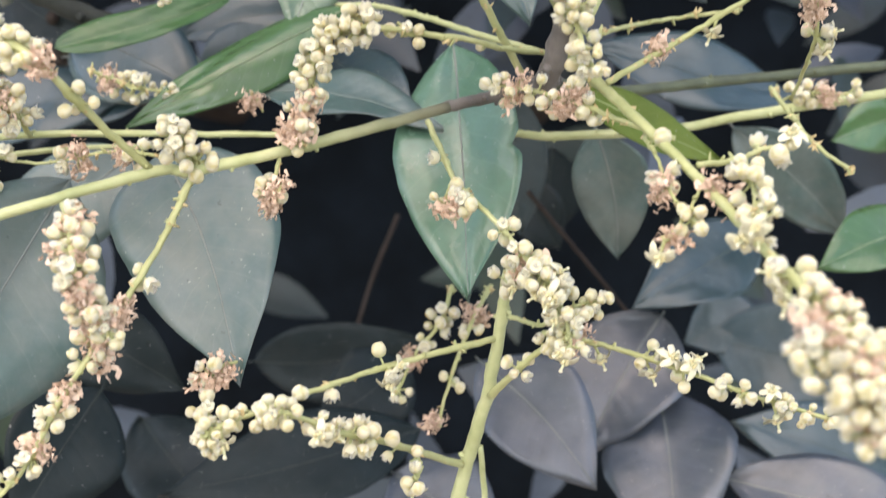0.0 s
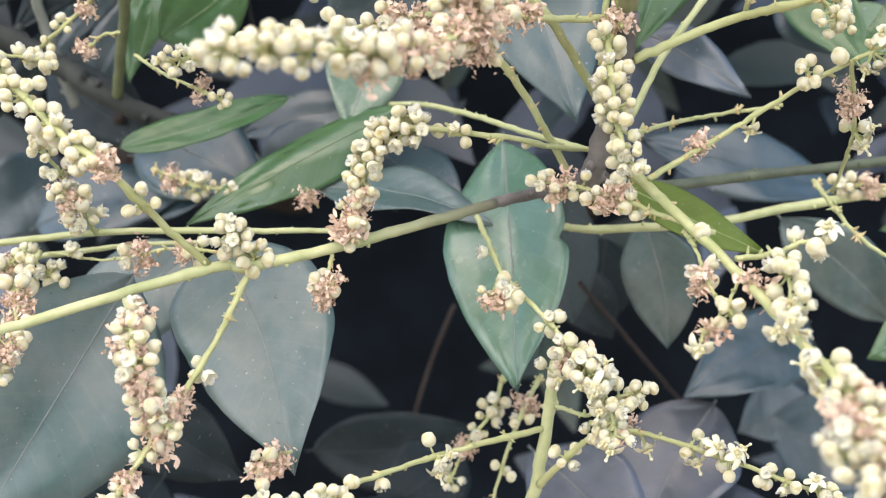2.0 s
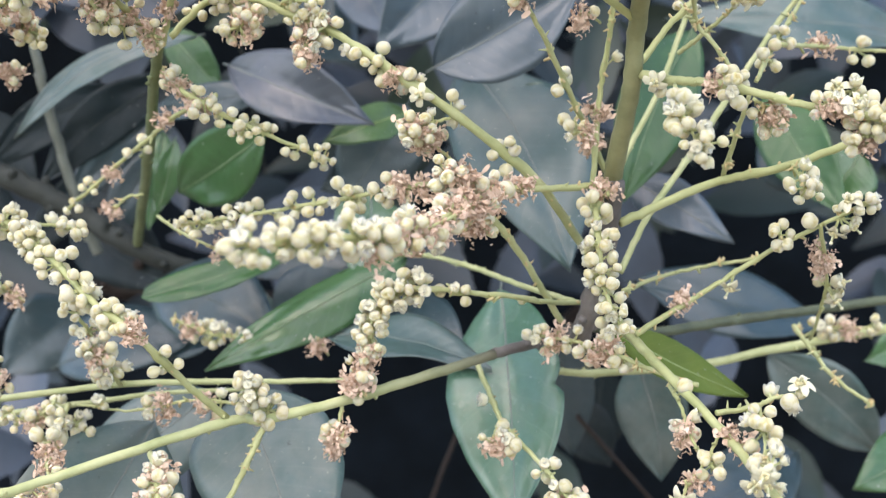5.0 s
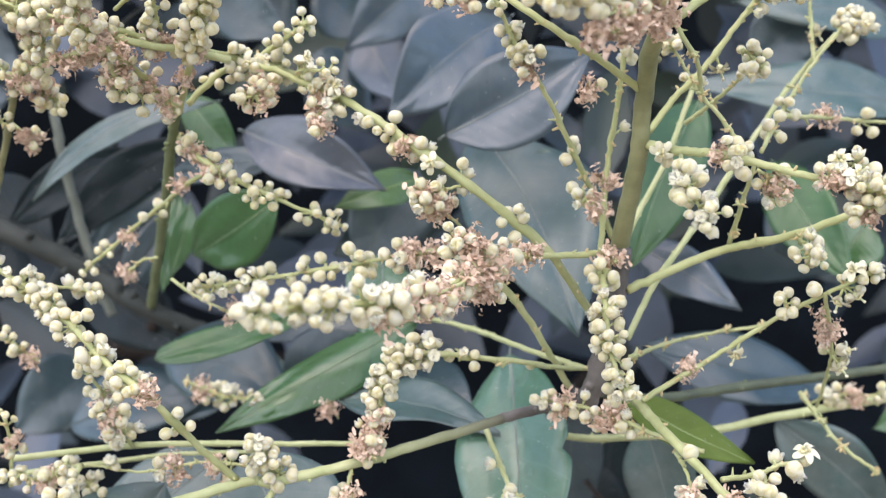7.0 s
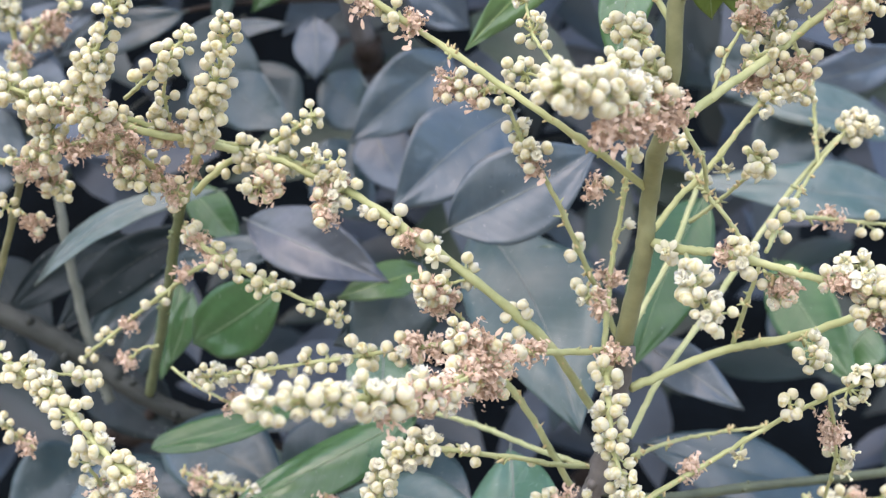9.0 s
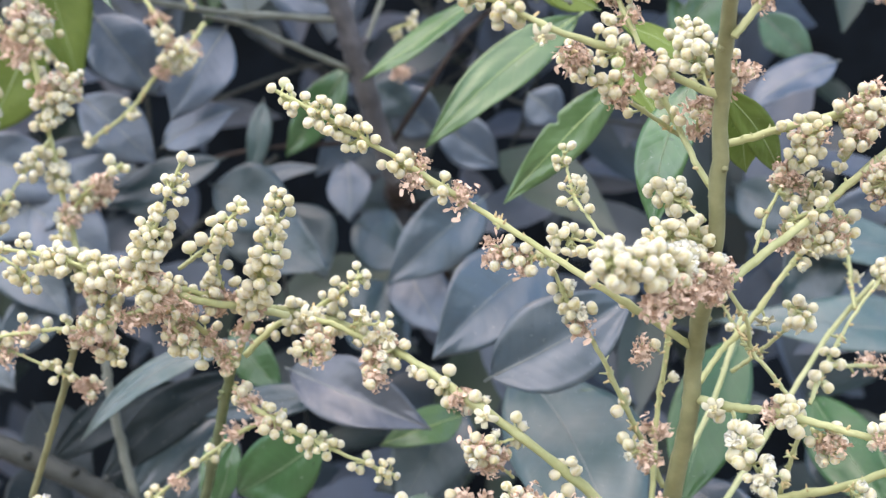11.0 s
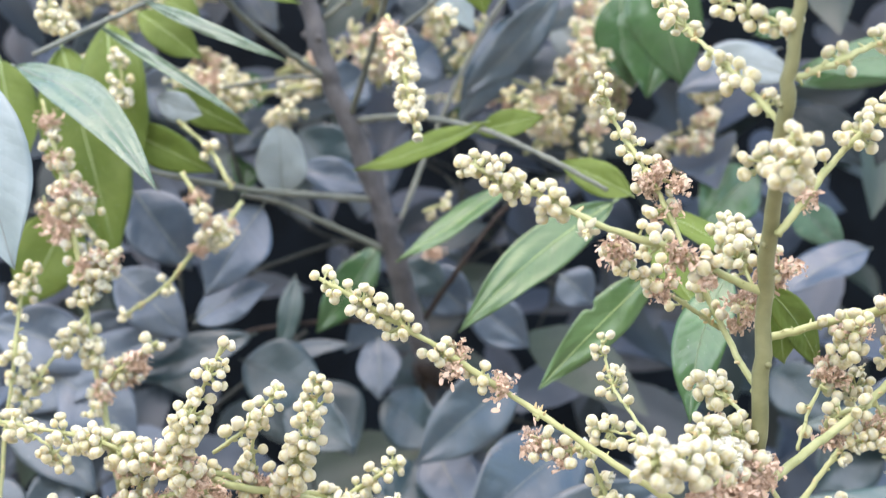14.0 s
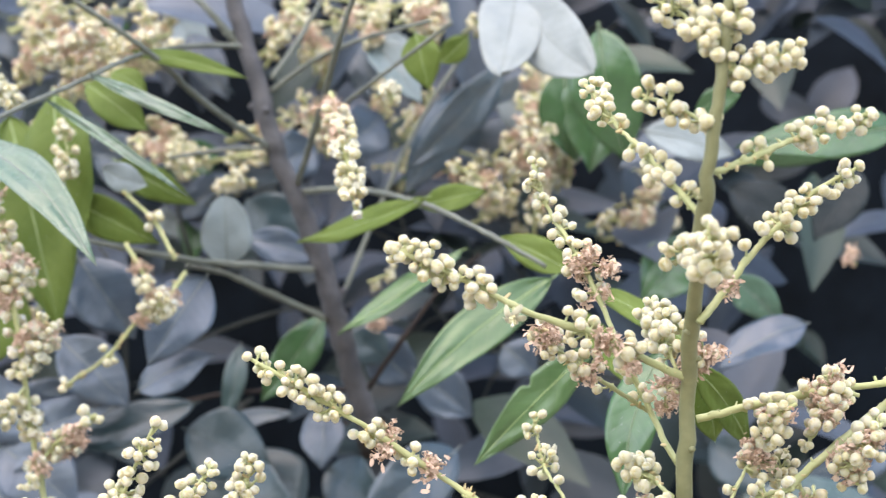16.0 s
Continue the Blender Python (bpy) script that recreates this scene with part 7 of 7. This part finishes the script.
spray(".BDBDb", ((-0.1588, 1.1087, 1.9705), (-0.1601, 1.0746, 1.9827), (-0.2039, 1.0690, 1.9954)), 0.00178, 0.00099, far=True, size=1.1, full=1.2)
spray(".BDBDb", ((-0.1860, 1.1546, 1.9876), (-0.1701, 1.1211, 2.0009), (-0.1792, 1.1155, 2.0209)), 0.00185, 0.00103, far=True, size=1.1, full=1.2)
spray(".bBDb", ((-0.0974, 0.9977, 1.9386), (-0.0779, 0.9656, 1.9467), (-0.0675, 0.9600, 1.9709)), 0.00161, 0.00090, far=True, size=1.1, full=1.2)
spray(".bBDb", ((-0.1045, 1.0498, 1.9352), (-0.0782, 1.0178, 1.9447), (-0.0668, 1.0175, 1.9481)), 0.00168, 0.00094, far=True, size=1.1, full=1.2)
spray(".bBDb", ((-0.1332, 1.0890, 1.9782), (-0.0867, 1.0580, 1.9881), (-0.0475, 1.0570, 2.0000)), 0.00175, 0.00098, far=True, size=1.1, full=1.2)
spray(".BDBb", ((-0.0414, 0.9528, 2.0180), (-0.0194, 0.9216, 2.0234), (0.0003, 0.9212, 2.0290)), 0.00157, 0.00087, far=True, size=1.1, full=1.2)
spray(".BDBb", ((-0.0338, 1.0004, 2.0355), (-0.0124, 0.9690, 2.0417), (-0.0089, 0.9663, 2.0529)), 0.00164, 0.00091, far=True, size=1.1, full=1.2)
spray(".BDBb", ((-0.0545, 1.0477, 2.0484), (-0.0162, 1.0169, 2.0559), (0.0041, 1.0158, 2.0644)), 0.00171, 0.00095, far=True, size=1.1, full=1.2)
spray(".bBb", ((0.0926, 0.9766, 1.9124), (0.1022, 0.9457, 1.9141), (0.0910, 0.9432, 1.9214)), 0.00156, 0.00087, far=True, size=1.1, full=1.2)
spray(".bBb", ((0.1151, 1.0273, 1.9209), (0.1182, 0.9959, 1.9230), (0.1069, 0.9924, 1.9346)), 0.00163, 0.00091, far=True, size=1.1, full=1.2)
spray(".bBb", ((0.0934, 1.0751, 1.9312), (0.1173, 1.0446, 1.9343), (0.1059, 1.0443, 1.9332)), 0.00170, 0.00095, far=True, size=1.1, full=1.2)
spray(".BDBb", ((-0.1354, 1.0029, 1.9550), (-0.1125, 0.9700, 1.9674), (-0.0837, 0.9640, 1.9972)), 0.00163, 0.00090, far=True, size=1.1, full=1.2)
spray(".BDBb", ((-0.1617, 1.0543, 1.9507), (-0.1212, 1.0219, 1.9649), (-0.0965, 1.0162, 1.9921)), 0.00170, 0.00095, far=True, size=1.1, full=1.2)
spray(".BDBb", ((-0.1536, 1.0992, 1.9790), (-0.1162, 1.0664, 1.9938), (-0.1187, 1.0608, 2.0156)), 0.00177, 0.00099, far=True, size=1.1, full=1.2)
spray(".DBDb", ((-0.4090, 0.9761, 1.8986), (-0.3880, 0.9440, 1.9074), (-0.3772, 0.9376, 1.9351)), 0.00159, 0.00088, far=True, size=1.1, full=1.2)
spray(".DBDb", ((-0.4109, 1.0232, 1.9164), (-0.3952, 0.9906, 1.9258), (-0.4143, 0.9862, 1.9395)), 0.00166, 0.00092, far=True, size=1.1, full=1.2)
spray(".DBDb", ((-0.4571, 1.0749, 1.9065), (-0.4192, 1.0431, 1.9175), (-0.4240, 1.0390, 1.9326)), 0.00173, 0.00096, far=True, size=1.1, full=1.2)
spray(".BbBb", ((-0.3147, 0.9082, 1.9455), (-0.2984, 0.8760, 1.9535), (-0.2937, 0.8746, 1.9600)), 0.00151, 0.00084, far=True, size=1.1, full=1.2)
spray(".BbBb", ((-0.3105, 0.9512, 1.9805), (-0.3014, 0.9186, 1.9888), (-0.3186, 0.9160, 1.9956)), 0.00158, 0.00088, far=True, size=1.1, full=1.2)
spray(".BbBb", ((-0.3595, 0.9994, 1.9839), (-0.3248, 0.9677, 1.9938), (-0.3093, 0.9656, 2.0055)), 0.00165, 0.00092, far=True, size=1.1, full=1.2)
spray(".bBb", ((-0.0274, 0.9761, 1.8753), (-0.0124, 0.9453, 1.8778), (-0.0003, 0.9448, 1.8821)), 0.00155, 0.00086, far=True, size=1.1, full=1.2)
spray(".bBb", ((-0.0361, 1.0258, 1.8811), (-0.0118, 0.9952, 1.8845), (0.0019, 0.9950, 1.8883)), 0.00162, 0.00090, far=True, size=1.1, full=1.2)
spray(".bBb", ((-0.0292, 1.0703, 1.9107), (-0.0048, 1.0398, 1.9141), (-0.0083, 1.0402, 1.9116)), 0.00169, 0.00094, far=True, size=1.1, full=1.2)
spray("d", ((0.2430, 0.9300, 1.8340), (0.2510, 0.9300, 1.8240)), 0.00070, 0.00050, size=1.1)
spray(".bBb", ((0.1415, 0.9256, 1.9914), (0.1367, 0.8921, 2.0002), (0.1418, 0.8875, 2.0195)), 0.00151, 0.00084, far=True, size=1.1, full=1.2)
spray(".bBb", ((0.1635, 0.9772, 1.9963), (0.1532, 0.9431, 2.0064), (0.1408, 0.9376, 2.0254)), 0.00158, 0.00088, far=True, size=1.1, full=1.2)
spray(".bBb", ((0.1604, 1.0209, 2.0269), (0.1603, 0.9871, 2.0378), (0.1268, 0.9804, 2.0574)), 0.00165, 0.00092, far=True, size=1.1, full=1.2)
spray(".DBDB", ((-0.3972, 1.0177, 1.8673), (-0.3901, 0.9957, 1.8333), (-0.3856, 1.0000, 1.8174)), 0.00163, 0.00091, far=True, size=1.1, full=1.2)
spray(".DBDB", ((-0.4055, 1.0635, 1.8889), (-0.3996, 1.0418, 1.8535), (-0.4371, 1.0450, 1.8330)), 0.00170, 0.00095, far=True, size=1.1, full=1.2)
spray(".DBDB", ((-0.4148, 1.1200, 1.8676), (-0.4091, 1.0984, 1.8319), (-0.4446, 1.1037, 1.8035)), 0.00178, 0.00099, far=True, size=1.1, full=1.2)
spray(".BDBDBDb", ((0.0215, 0.9798, 1.8995), (0.0330, 0.9404, 1.9353), (0.0496, 0.9321, 1.9714)), 0.00156, 0.00087, far=True, size=1.1, full=1.2)
spray(".BDBDBDb", ((0.0001, 1.0231, 1.9280), (0.0299, 0.9841, 1.9657), (0.0663, 0.9747, 2.0105)), 0.00163, 0.00091, far=True, size=1.1, full=1.2)
spray(".BDBDBDb", ((0.0320, 1.0799, 1.9142), (0.0480, 1.0396, 1.9544), (0.0420, 1.0293, 1.9939)), 0.00170, 0.00095, far=True, size=1.1, full=1.2)
spray(".BDBDBDb", ((0.0270, 1.1203, 1.9576), (0.0520, 1.0801, 1.9993), (0.0296, 1.0704, 2.0328)), 0.00178, 0.00099, far=True, size=1.1, full=1.2)
spray(".BDBDBb", ((-0.0050, 0.9210, 1.8818), (0.0106, 0.8864, 1.8992), (0.0259, 0.8834, 1.9142)), 0.00148, 0.00082, far=True, size=1.1, full=1.2)
spray(".BDBDBb", ((-0.0183, 0.9629, 1.9174), (0.0099, 0.9288, 1.9357), (0.0247, 0.9221, 1.9652)), 0.00155, 0.00086, far=True, size=1.1, full=1.2)
spray(".BDBDBb", ((-0.0074, 1.0159, 1.9143), (0.0191, 0.9813, 1.9343), (0.0387, 0.9731, 1.9708)), 0.00162, 0.00090, far=True, size=1.1, full=1.2)
spray(".BDBDBb", ((0.0179, 1.0601, 1.9489), (0.0342, 1.0248, 1.9696), (0.0253, 1.0162, 2.0014)), 0.00169, 0.00094, far=True, size=1.1, full=1.2)
spray(".BDBDBb", ((0.0357, 1.0021, 1.9206), (0.0316, 0.9623, 1.9546), (0.0036, 0.9502, 1.9966)), 0.00160, 0.00089, far=True, size=1.1, full=1.2)
spray(".BDBDBb", ((0.0467, 1.0522, 1.9292), (0.0408, 1.0117, 1.9654), (0.0282, 0.9979, 2.0175)), 0.00167, 0.00093, far=True, size=1.1, full=1.2)
spray(".BDBDBb", ((0.0335, 1.0992, 1.9446), (0.0411, 1.0589, 1.9829), (0.0081, 1.0484, 2.0176)), 0.00174, 0.00097, far=True, size=1.1, full=1.2)
spray(".BDBDBb", ((0.0357, 1.1421, 1.9797), (0.0477, 1.1016, 2.0195), (0.0158, 1.0894, 2.0612)), 0.00181, 0.00101, far=True, size=1.1, full=1.2)
spray(".BDBb", ((-0.0135, 0.9259, 1.8789), (-0.0222, 0.8947, 1.8782), (-0.0463, 0.8908, 1.8885)), 0.00149, 0.00083, far=True, size=1.1, full=1.2)
spray(".BDBb", ((-0.0259, 0.9761, 1.8820), (-0.0240, 0.9452, 1.8822), (-0.0296, 0.9459, 1.8782)), 0.00156, 0.00087, far=True, size=1.1, full=1.2)
spray(".BDBb", ((-0.0045, 1.0199, 1.9177), (-0.0122, 0.9885, 1.9176), (-0.0539, 0.9823, 1.9335)), 0.00163, 0.00091, far=True, size=1.1, full=1.2)
spray(".BDBDb", ((-0.3694, 0.9055, 1.9814), (-0.3305, 0.8772, 1.9788), (-0.3051, 0.8783, 1.9796)), 0.00152, 0.00084, far=True, size=1.1, full=1.2)
spray(".BDBDb", ((-0.3967, 0.9491, 2.0075), (-0.3462, 0.9213, 2.0053), (-0.3066, 0.9246, 2.0005)), 0.00159, 0.00088, far=True, size=1.1, full=1.2)
spray(".BDBDb", ((-0.4252, 0.9909, 2.0402), (-0.3621, 0.9638, 2.0382), (-0.3158, 0.9643, 2.0457)), 0.00166, 0.00092, far=True, size=1.1, full=1.2)
spray(".BDBDb", ((-0.4247, 1.0451, 2.0305), (-0.3662, 1.0174, 2.0294), (-0.3402, 1.0139, 2.0489)), 0.00173, 0.00096, far=True, size=1.1, full=1.2)
spray(".BDBb", ((-0.4176, 0.9794, 2.0316), (-0.3805, 0.9498, 2.0336), (-0.3446, 0.9482, 2.0474)), 0.00164, 0.00091, far=True, size=1.1, full=1.2)
spray(".BDBb", ((-0.4372, 1.0221, 2.0630), (-0.3936, 0.9928, 2.0653), (-0.3730, 0.9888, 2.0853)), 0.00171, 0.00095, far=True, size=1.1, full=1.2)
spray(".BDBb", ((-0.4514, 1.0766, 2.0487), (-0.4042, 1.0471, 2.0525), (-0.3939, 1.0470, 2.0552)), 0.00178, 0.00099, far=True, size=1.1, full=1.2)
spray(".bBDb", ((-0.2635, 0.8993, 1.9968), (-0.2737, 0.8723, 1.9787), (-0.2852, 0.8715, 1.9796)), 0.00151, 0.00084, far=True, size=1.1, full=1.2)
spray(".bBDb", ((-0.2900, 0.9473, 2.0055), (-0.2884, 0.9209, 1.9876), (-0.3109, 0.9195, 1.9885)), 0.00158, 0.00088, far=True, size=1.1, full=1.2)
spray(".bBDb", ((-0.3094, 0.9941, 2.0208), (-0.3000, 0.9681, 2.0028), (-0.3316, 0.9658, 2.0053)), 0.00165, 0.00092, far=True, size=1.1, full=1.2)
spray(".BDb", ((-0.2392, 1.0081, 1.9472), (-0.2112, 0.9787, 1.9468), (-0.1864, 0.9773, 1.9573)), 0.00164, 0.00091, far=True, size=1.1, full=1.2)
spray(".BDb", ((-0.2659, 1.0592, 1.9438), (-0.2226, 1.0303, 1.9445), (-0.1847, 1.0316, 1.9473)), 0.00171, 0.00095, far=True, size=1.1, full=1.2)
spray(".BDb", ((-0.2580, 1.1027, 1.9776), (-0.2202, 1.0735, 1.9782), (-0.1960, 1.0730, 1.9851)), 0.00178, 0.00099, far=True, size=1.1, full=1.2)
spray(".BDDb", ((-0.0904, 0.8949, 2.0030), (-0.0680, 0.8666, 1.9973), (-0.0689, 0.8661, 1.9990)), 0.00149, 0.00083, far=True, size=1.1, full=1.2)
spray(".BDDb", ((-0.0832, 0.9434, 2.0171), (-0.0630, 0.9148, 2.0118), (-0.0557, 0.9128, 2.0213)), 0.00156, 0.00087, far=True, size=1.1, full=1.2)
spray(".BDDb", ((-0.1055, 0.9844, 2.0547), (-0.0690, 0.9566, 2.0494), (-0.0609, 0.9543, 2.0601)), 0.00163, 0.00091, far=True, size=1.1, full=1.2)
spray(".bBDb", ((-0.1165, 0.9798, 2.0299), (-0.1234, 0.9492, 2.0267), (-0.1532, 0.9442, 2.0404)), 0.00162, 0.00090, far=True, size=1.1, full=1.2)
spray(".bBDb", ((-0.1102, 1.0254, 2.0549), (-0.1202, 0.9946, 2.0520), (-0.1593, 0.9943, 2.0453)), 0.00169, 0.00094, far=True, size=1.1, full=1.2)
spray(".bBDb", ((-0.1049, 1.0698, 2.0846), (-0.1171, 1.0389, 2.0817), (-0.1793, 1.0340, 2.0882)), 0.00176, 0.00098, far=True, size=1.1, full=1.2)

# ---- the tree's depth ----


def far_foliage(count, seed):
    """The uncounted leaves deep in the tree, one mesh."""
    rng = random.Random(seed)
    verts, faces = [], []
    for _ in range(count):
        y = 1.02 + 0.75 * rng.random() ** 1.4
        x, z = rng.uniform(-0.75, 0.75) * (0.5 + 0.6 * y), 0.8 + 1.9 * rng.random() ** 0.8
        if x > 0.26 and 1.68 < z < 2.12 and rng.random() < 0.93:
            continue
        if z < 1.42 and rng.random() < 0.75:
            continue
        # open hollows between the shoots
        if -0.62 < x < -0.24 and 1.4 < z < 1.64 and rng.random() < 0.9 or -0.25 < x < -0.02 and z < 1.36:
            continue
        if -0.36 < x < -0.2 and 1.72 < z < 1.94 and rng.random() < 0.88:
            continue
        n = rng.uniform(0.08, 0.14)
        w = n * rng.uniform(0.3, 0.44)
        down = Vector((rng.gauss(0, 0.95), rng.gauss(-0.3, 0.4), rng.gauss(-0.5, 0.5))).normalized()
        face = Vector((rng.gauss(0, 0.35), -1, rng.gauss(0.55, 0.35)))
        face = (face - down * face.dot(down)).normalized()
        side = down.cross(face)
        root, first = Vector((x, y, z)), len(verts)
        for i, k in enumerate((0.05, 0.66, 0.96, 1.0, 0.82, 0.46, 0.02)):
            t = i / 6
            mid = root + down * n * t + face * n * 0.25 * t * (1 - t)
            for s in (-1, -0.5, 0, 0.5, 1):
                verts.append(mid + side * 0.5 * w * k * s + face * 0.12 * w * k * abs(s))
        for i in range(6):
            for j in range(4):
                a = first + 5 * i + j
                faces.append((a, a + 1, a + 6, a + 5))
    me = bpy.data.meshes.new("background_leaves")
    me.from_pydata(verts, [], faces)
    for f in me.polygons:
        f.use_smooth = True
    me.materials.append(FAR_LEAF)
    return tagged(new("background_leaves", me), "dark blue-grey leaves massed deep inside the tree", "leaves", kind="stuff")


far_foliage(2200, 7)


def far_twigs(count, seed):
    """Thin bare twigs in the depth of the tree, uncounted."""
    rng = random.Random(seed)
    bm = bmesh.new()
    for _ in range(count):
        p = Vector((rng.uniform(-0.6, 0.12), rng.uniform(1.0, 1.45), rng.uniform(1.6, 2.3)))
        way = Vector((rng.gauss(0, 0.8), rng.gauss(0, 0.25), rng.gauss(0.5, 0.6))).normalized() * rng.uniform(0.12, 0.3)
        sag = Vector((rng.gauss(0, 0.02), rng.gauss(0, 0.02), rng.gauss(0, 0.02)))
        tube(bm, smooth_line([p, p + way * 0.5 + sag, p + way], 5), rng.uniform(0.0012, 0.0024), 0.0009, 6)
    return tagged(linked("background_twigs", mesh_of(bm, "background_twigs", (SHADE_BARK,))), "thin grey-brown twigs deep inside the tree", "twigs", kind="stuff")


far_twigs(50, 11)


def sheet(name, corners, mat, label, kind="structure", bulge=0.0, cells=24):
    """A gently uneven sheet between four corners."""
    a, b, c, d = (Vector(p) for p in corners)
    bm = bmesh.new()
    n = (b - a).cross(d - a).normalized()
    grid = []
    for i in range(cells + 1):
        row = []
        for j in range(cells + 1):
            s, t = i / cells, j / cells
            p = a.lerp(b, s).lerp(d.lerp(c, s), t)
            row.append(bm.verts.new(p + n * bulge * noise.noise(p * 2.3)))
        grid.append(row)
    for i in range(cells):
        for j in range(cells):
            bm.faces.new((grid[i][j], grid[i + 1][j], grid[i + 1][j + 1], grid[i][j + 1]))
    return tagged(linked(name, mesh_of(bm, name, (mat,))), label, name, kind=kind)


def crown_point(a, b, grow=1.0):
    """A point on the rounded, uneven inner mass of the crown, for a turn a and a rise b."""
    def power(v):
        return math.copysign(abs(v) ** 0.62, v)
    p = Vector((2.1 * power(math.cos(b)) * power(math.cos(a)), 0.85 * power(math.cos(b)) * power(math.sin(a)), 1.62 * power(math.sin(b))))
    p *= grow * (1 + 0.07 * noise.noise(p * 1.7) + 0.03 * noise.noise(p * 5.0))
    return p + Vector((0, 2.78, 1.95))


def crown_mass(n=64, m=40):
    """The heart of the tree, behind its outer leaves; its shade is painted as near-black."""
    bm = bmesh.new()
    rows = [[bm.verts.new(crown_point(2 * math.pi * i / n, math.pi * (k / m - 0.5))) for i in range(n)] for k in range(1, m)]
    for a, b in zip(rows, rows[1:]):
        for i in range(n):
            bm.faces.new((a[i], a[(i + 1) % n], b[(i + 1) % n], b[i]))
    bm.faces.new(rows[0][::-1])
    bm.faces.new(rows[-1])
    return tagged(linked("backdrop", mesh_of(bm, "backdrop", (FAR,))), "near-black heart of the tree, its shade put into the colour", "tree crown", kind="structure")


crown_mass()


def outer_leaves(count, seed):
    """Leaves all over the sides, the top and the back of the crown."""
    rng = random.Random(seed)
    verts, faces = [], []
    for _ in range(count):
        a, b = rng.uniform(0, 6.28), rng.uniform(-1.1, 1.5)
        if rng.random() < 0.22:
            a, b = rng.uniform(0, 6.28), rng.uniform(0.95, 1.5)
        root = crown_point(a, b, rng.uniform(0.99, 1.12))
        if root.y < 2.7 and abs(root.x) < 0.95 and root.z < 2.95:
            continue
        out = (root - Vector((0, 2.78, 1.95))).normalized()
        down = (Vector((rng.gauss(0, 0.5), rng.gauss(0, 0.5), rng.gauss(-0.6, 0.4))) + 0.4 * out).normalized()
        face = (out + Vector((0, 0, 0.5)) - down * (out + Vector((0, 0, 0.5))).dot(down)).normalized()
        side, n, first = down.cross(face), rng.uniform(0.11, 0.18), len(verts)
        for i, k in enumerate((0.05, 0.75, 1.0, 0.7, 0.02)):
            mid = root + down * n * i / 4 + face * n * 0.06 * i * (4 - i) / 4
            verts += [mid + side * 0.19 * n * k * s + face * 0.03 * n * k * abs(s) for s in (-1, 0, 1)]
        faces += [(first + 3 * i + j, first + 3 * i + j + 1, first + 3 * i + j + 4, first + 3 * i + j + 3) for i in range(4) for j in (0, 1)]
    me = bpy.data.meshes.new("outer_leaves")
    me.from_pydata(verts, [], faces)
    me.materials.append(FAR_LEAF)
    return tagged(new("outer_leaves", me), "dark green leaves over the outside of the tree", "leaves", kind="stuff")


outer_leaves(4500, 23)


def trunk():
    """The trunk under the crown, flared at its foot, with the stubs of its limbs."""
    top = thing("tree_trunk", (0.03, 2.6, -0.03), "dark brown trunk of the flowering tree", "tree trunk")
    bm = bmesh.new()
    line = smooth_line([Vector(p) for p in ((0, 0, 0), (0.01, 0, 0.25), (-0.02, 0.01, 0.8), (0.02, 0, 1.5), (0, 0.02, 2.4))], 8)
    tube(bm, line, 0.11, 0.05, 16, 0, (0.0, 0.3, 0.62), 0.35)
    linked("stem", mesh_of(bm, "stem", (BARK,)), top)
    return top


trunk()
sheet("ground", ((-40, -40, 0), (40, -40, 0), (40, 40, 0), (-40, 40, 0)), BOUNCE_GROUND, "unseen ground, made pale to bounce light up under the tree", bulge=0.05)


def hedge(radius, height, n=72):
    """An unseen, closed, uneven green belt round the place, added to block low sky light."""
    bm = bmesh.new()
    rows = []
    for k in range(9):
        row = []
        for i in range(n):
            a = 2 * math.pi * i / n
            p = Vector((math.cos(a), math.sin(a), 0)) * radius
            r = radius * (1 + 0.12 * noise.noise(p * 0.9 + Vector((0, 0, k * 0.7))) + (0.02 * k * k if k > 5 else 0) / 4)
            top = height * (1 + 0.25 * noise.noise(p * 0.5))
            row.append(bm.verts.new((math.cos(a) * r, math.sin(a) * r, top * k / 8 - 0.05)))
        rows.append(row)
    for a, b in zip(rows, rows[1:]):
        for i in range(n):
            bm.faces.new((a[i], a[(i + 1) % n], b[(i + 1) % n], b[i]))
    return tagged(linked("light_blocking_belt", mesh_of(bm, "light_blocking_belt", (BELT_GREEN,))), "unseen green belt round the tree, added to block low sky light", "hedge", kind="structure")


hedge(9.0, 2.4)
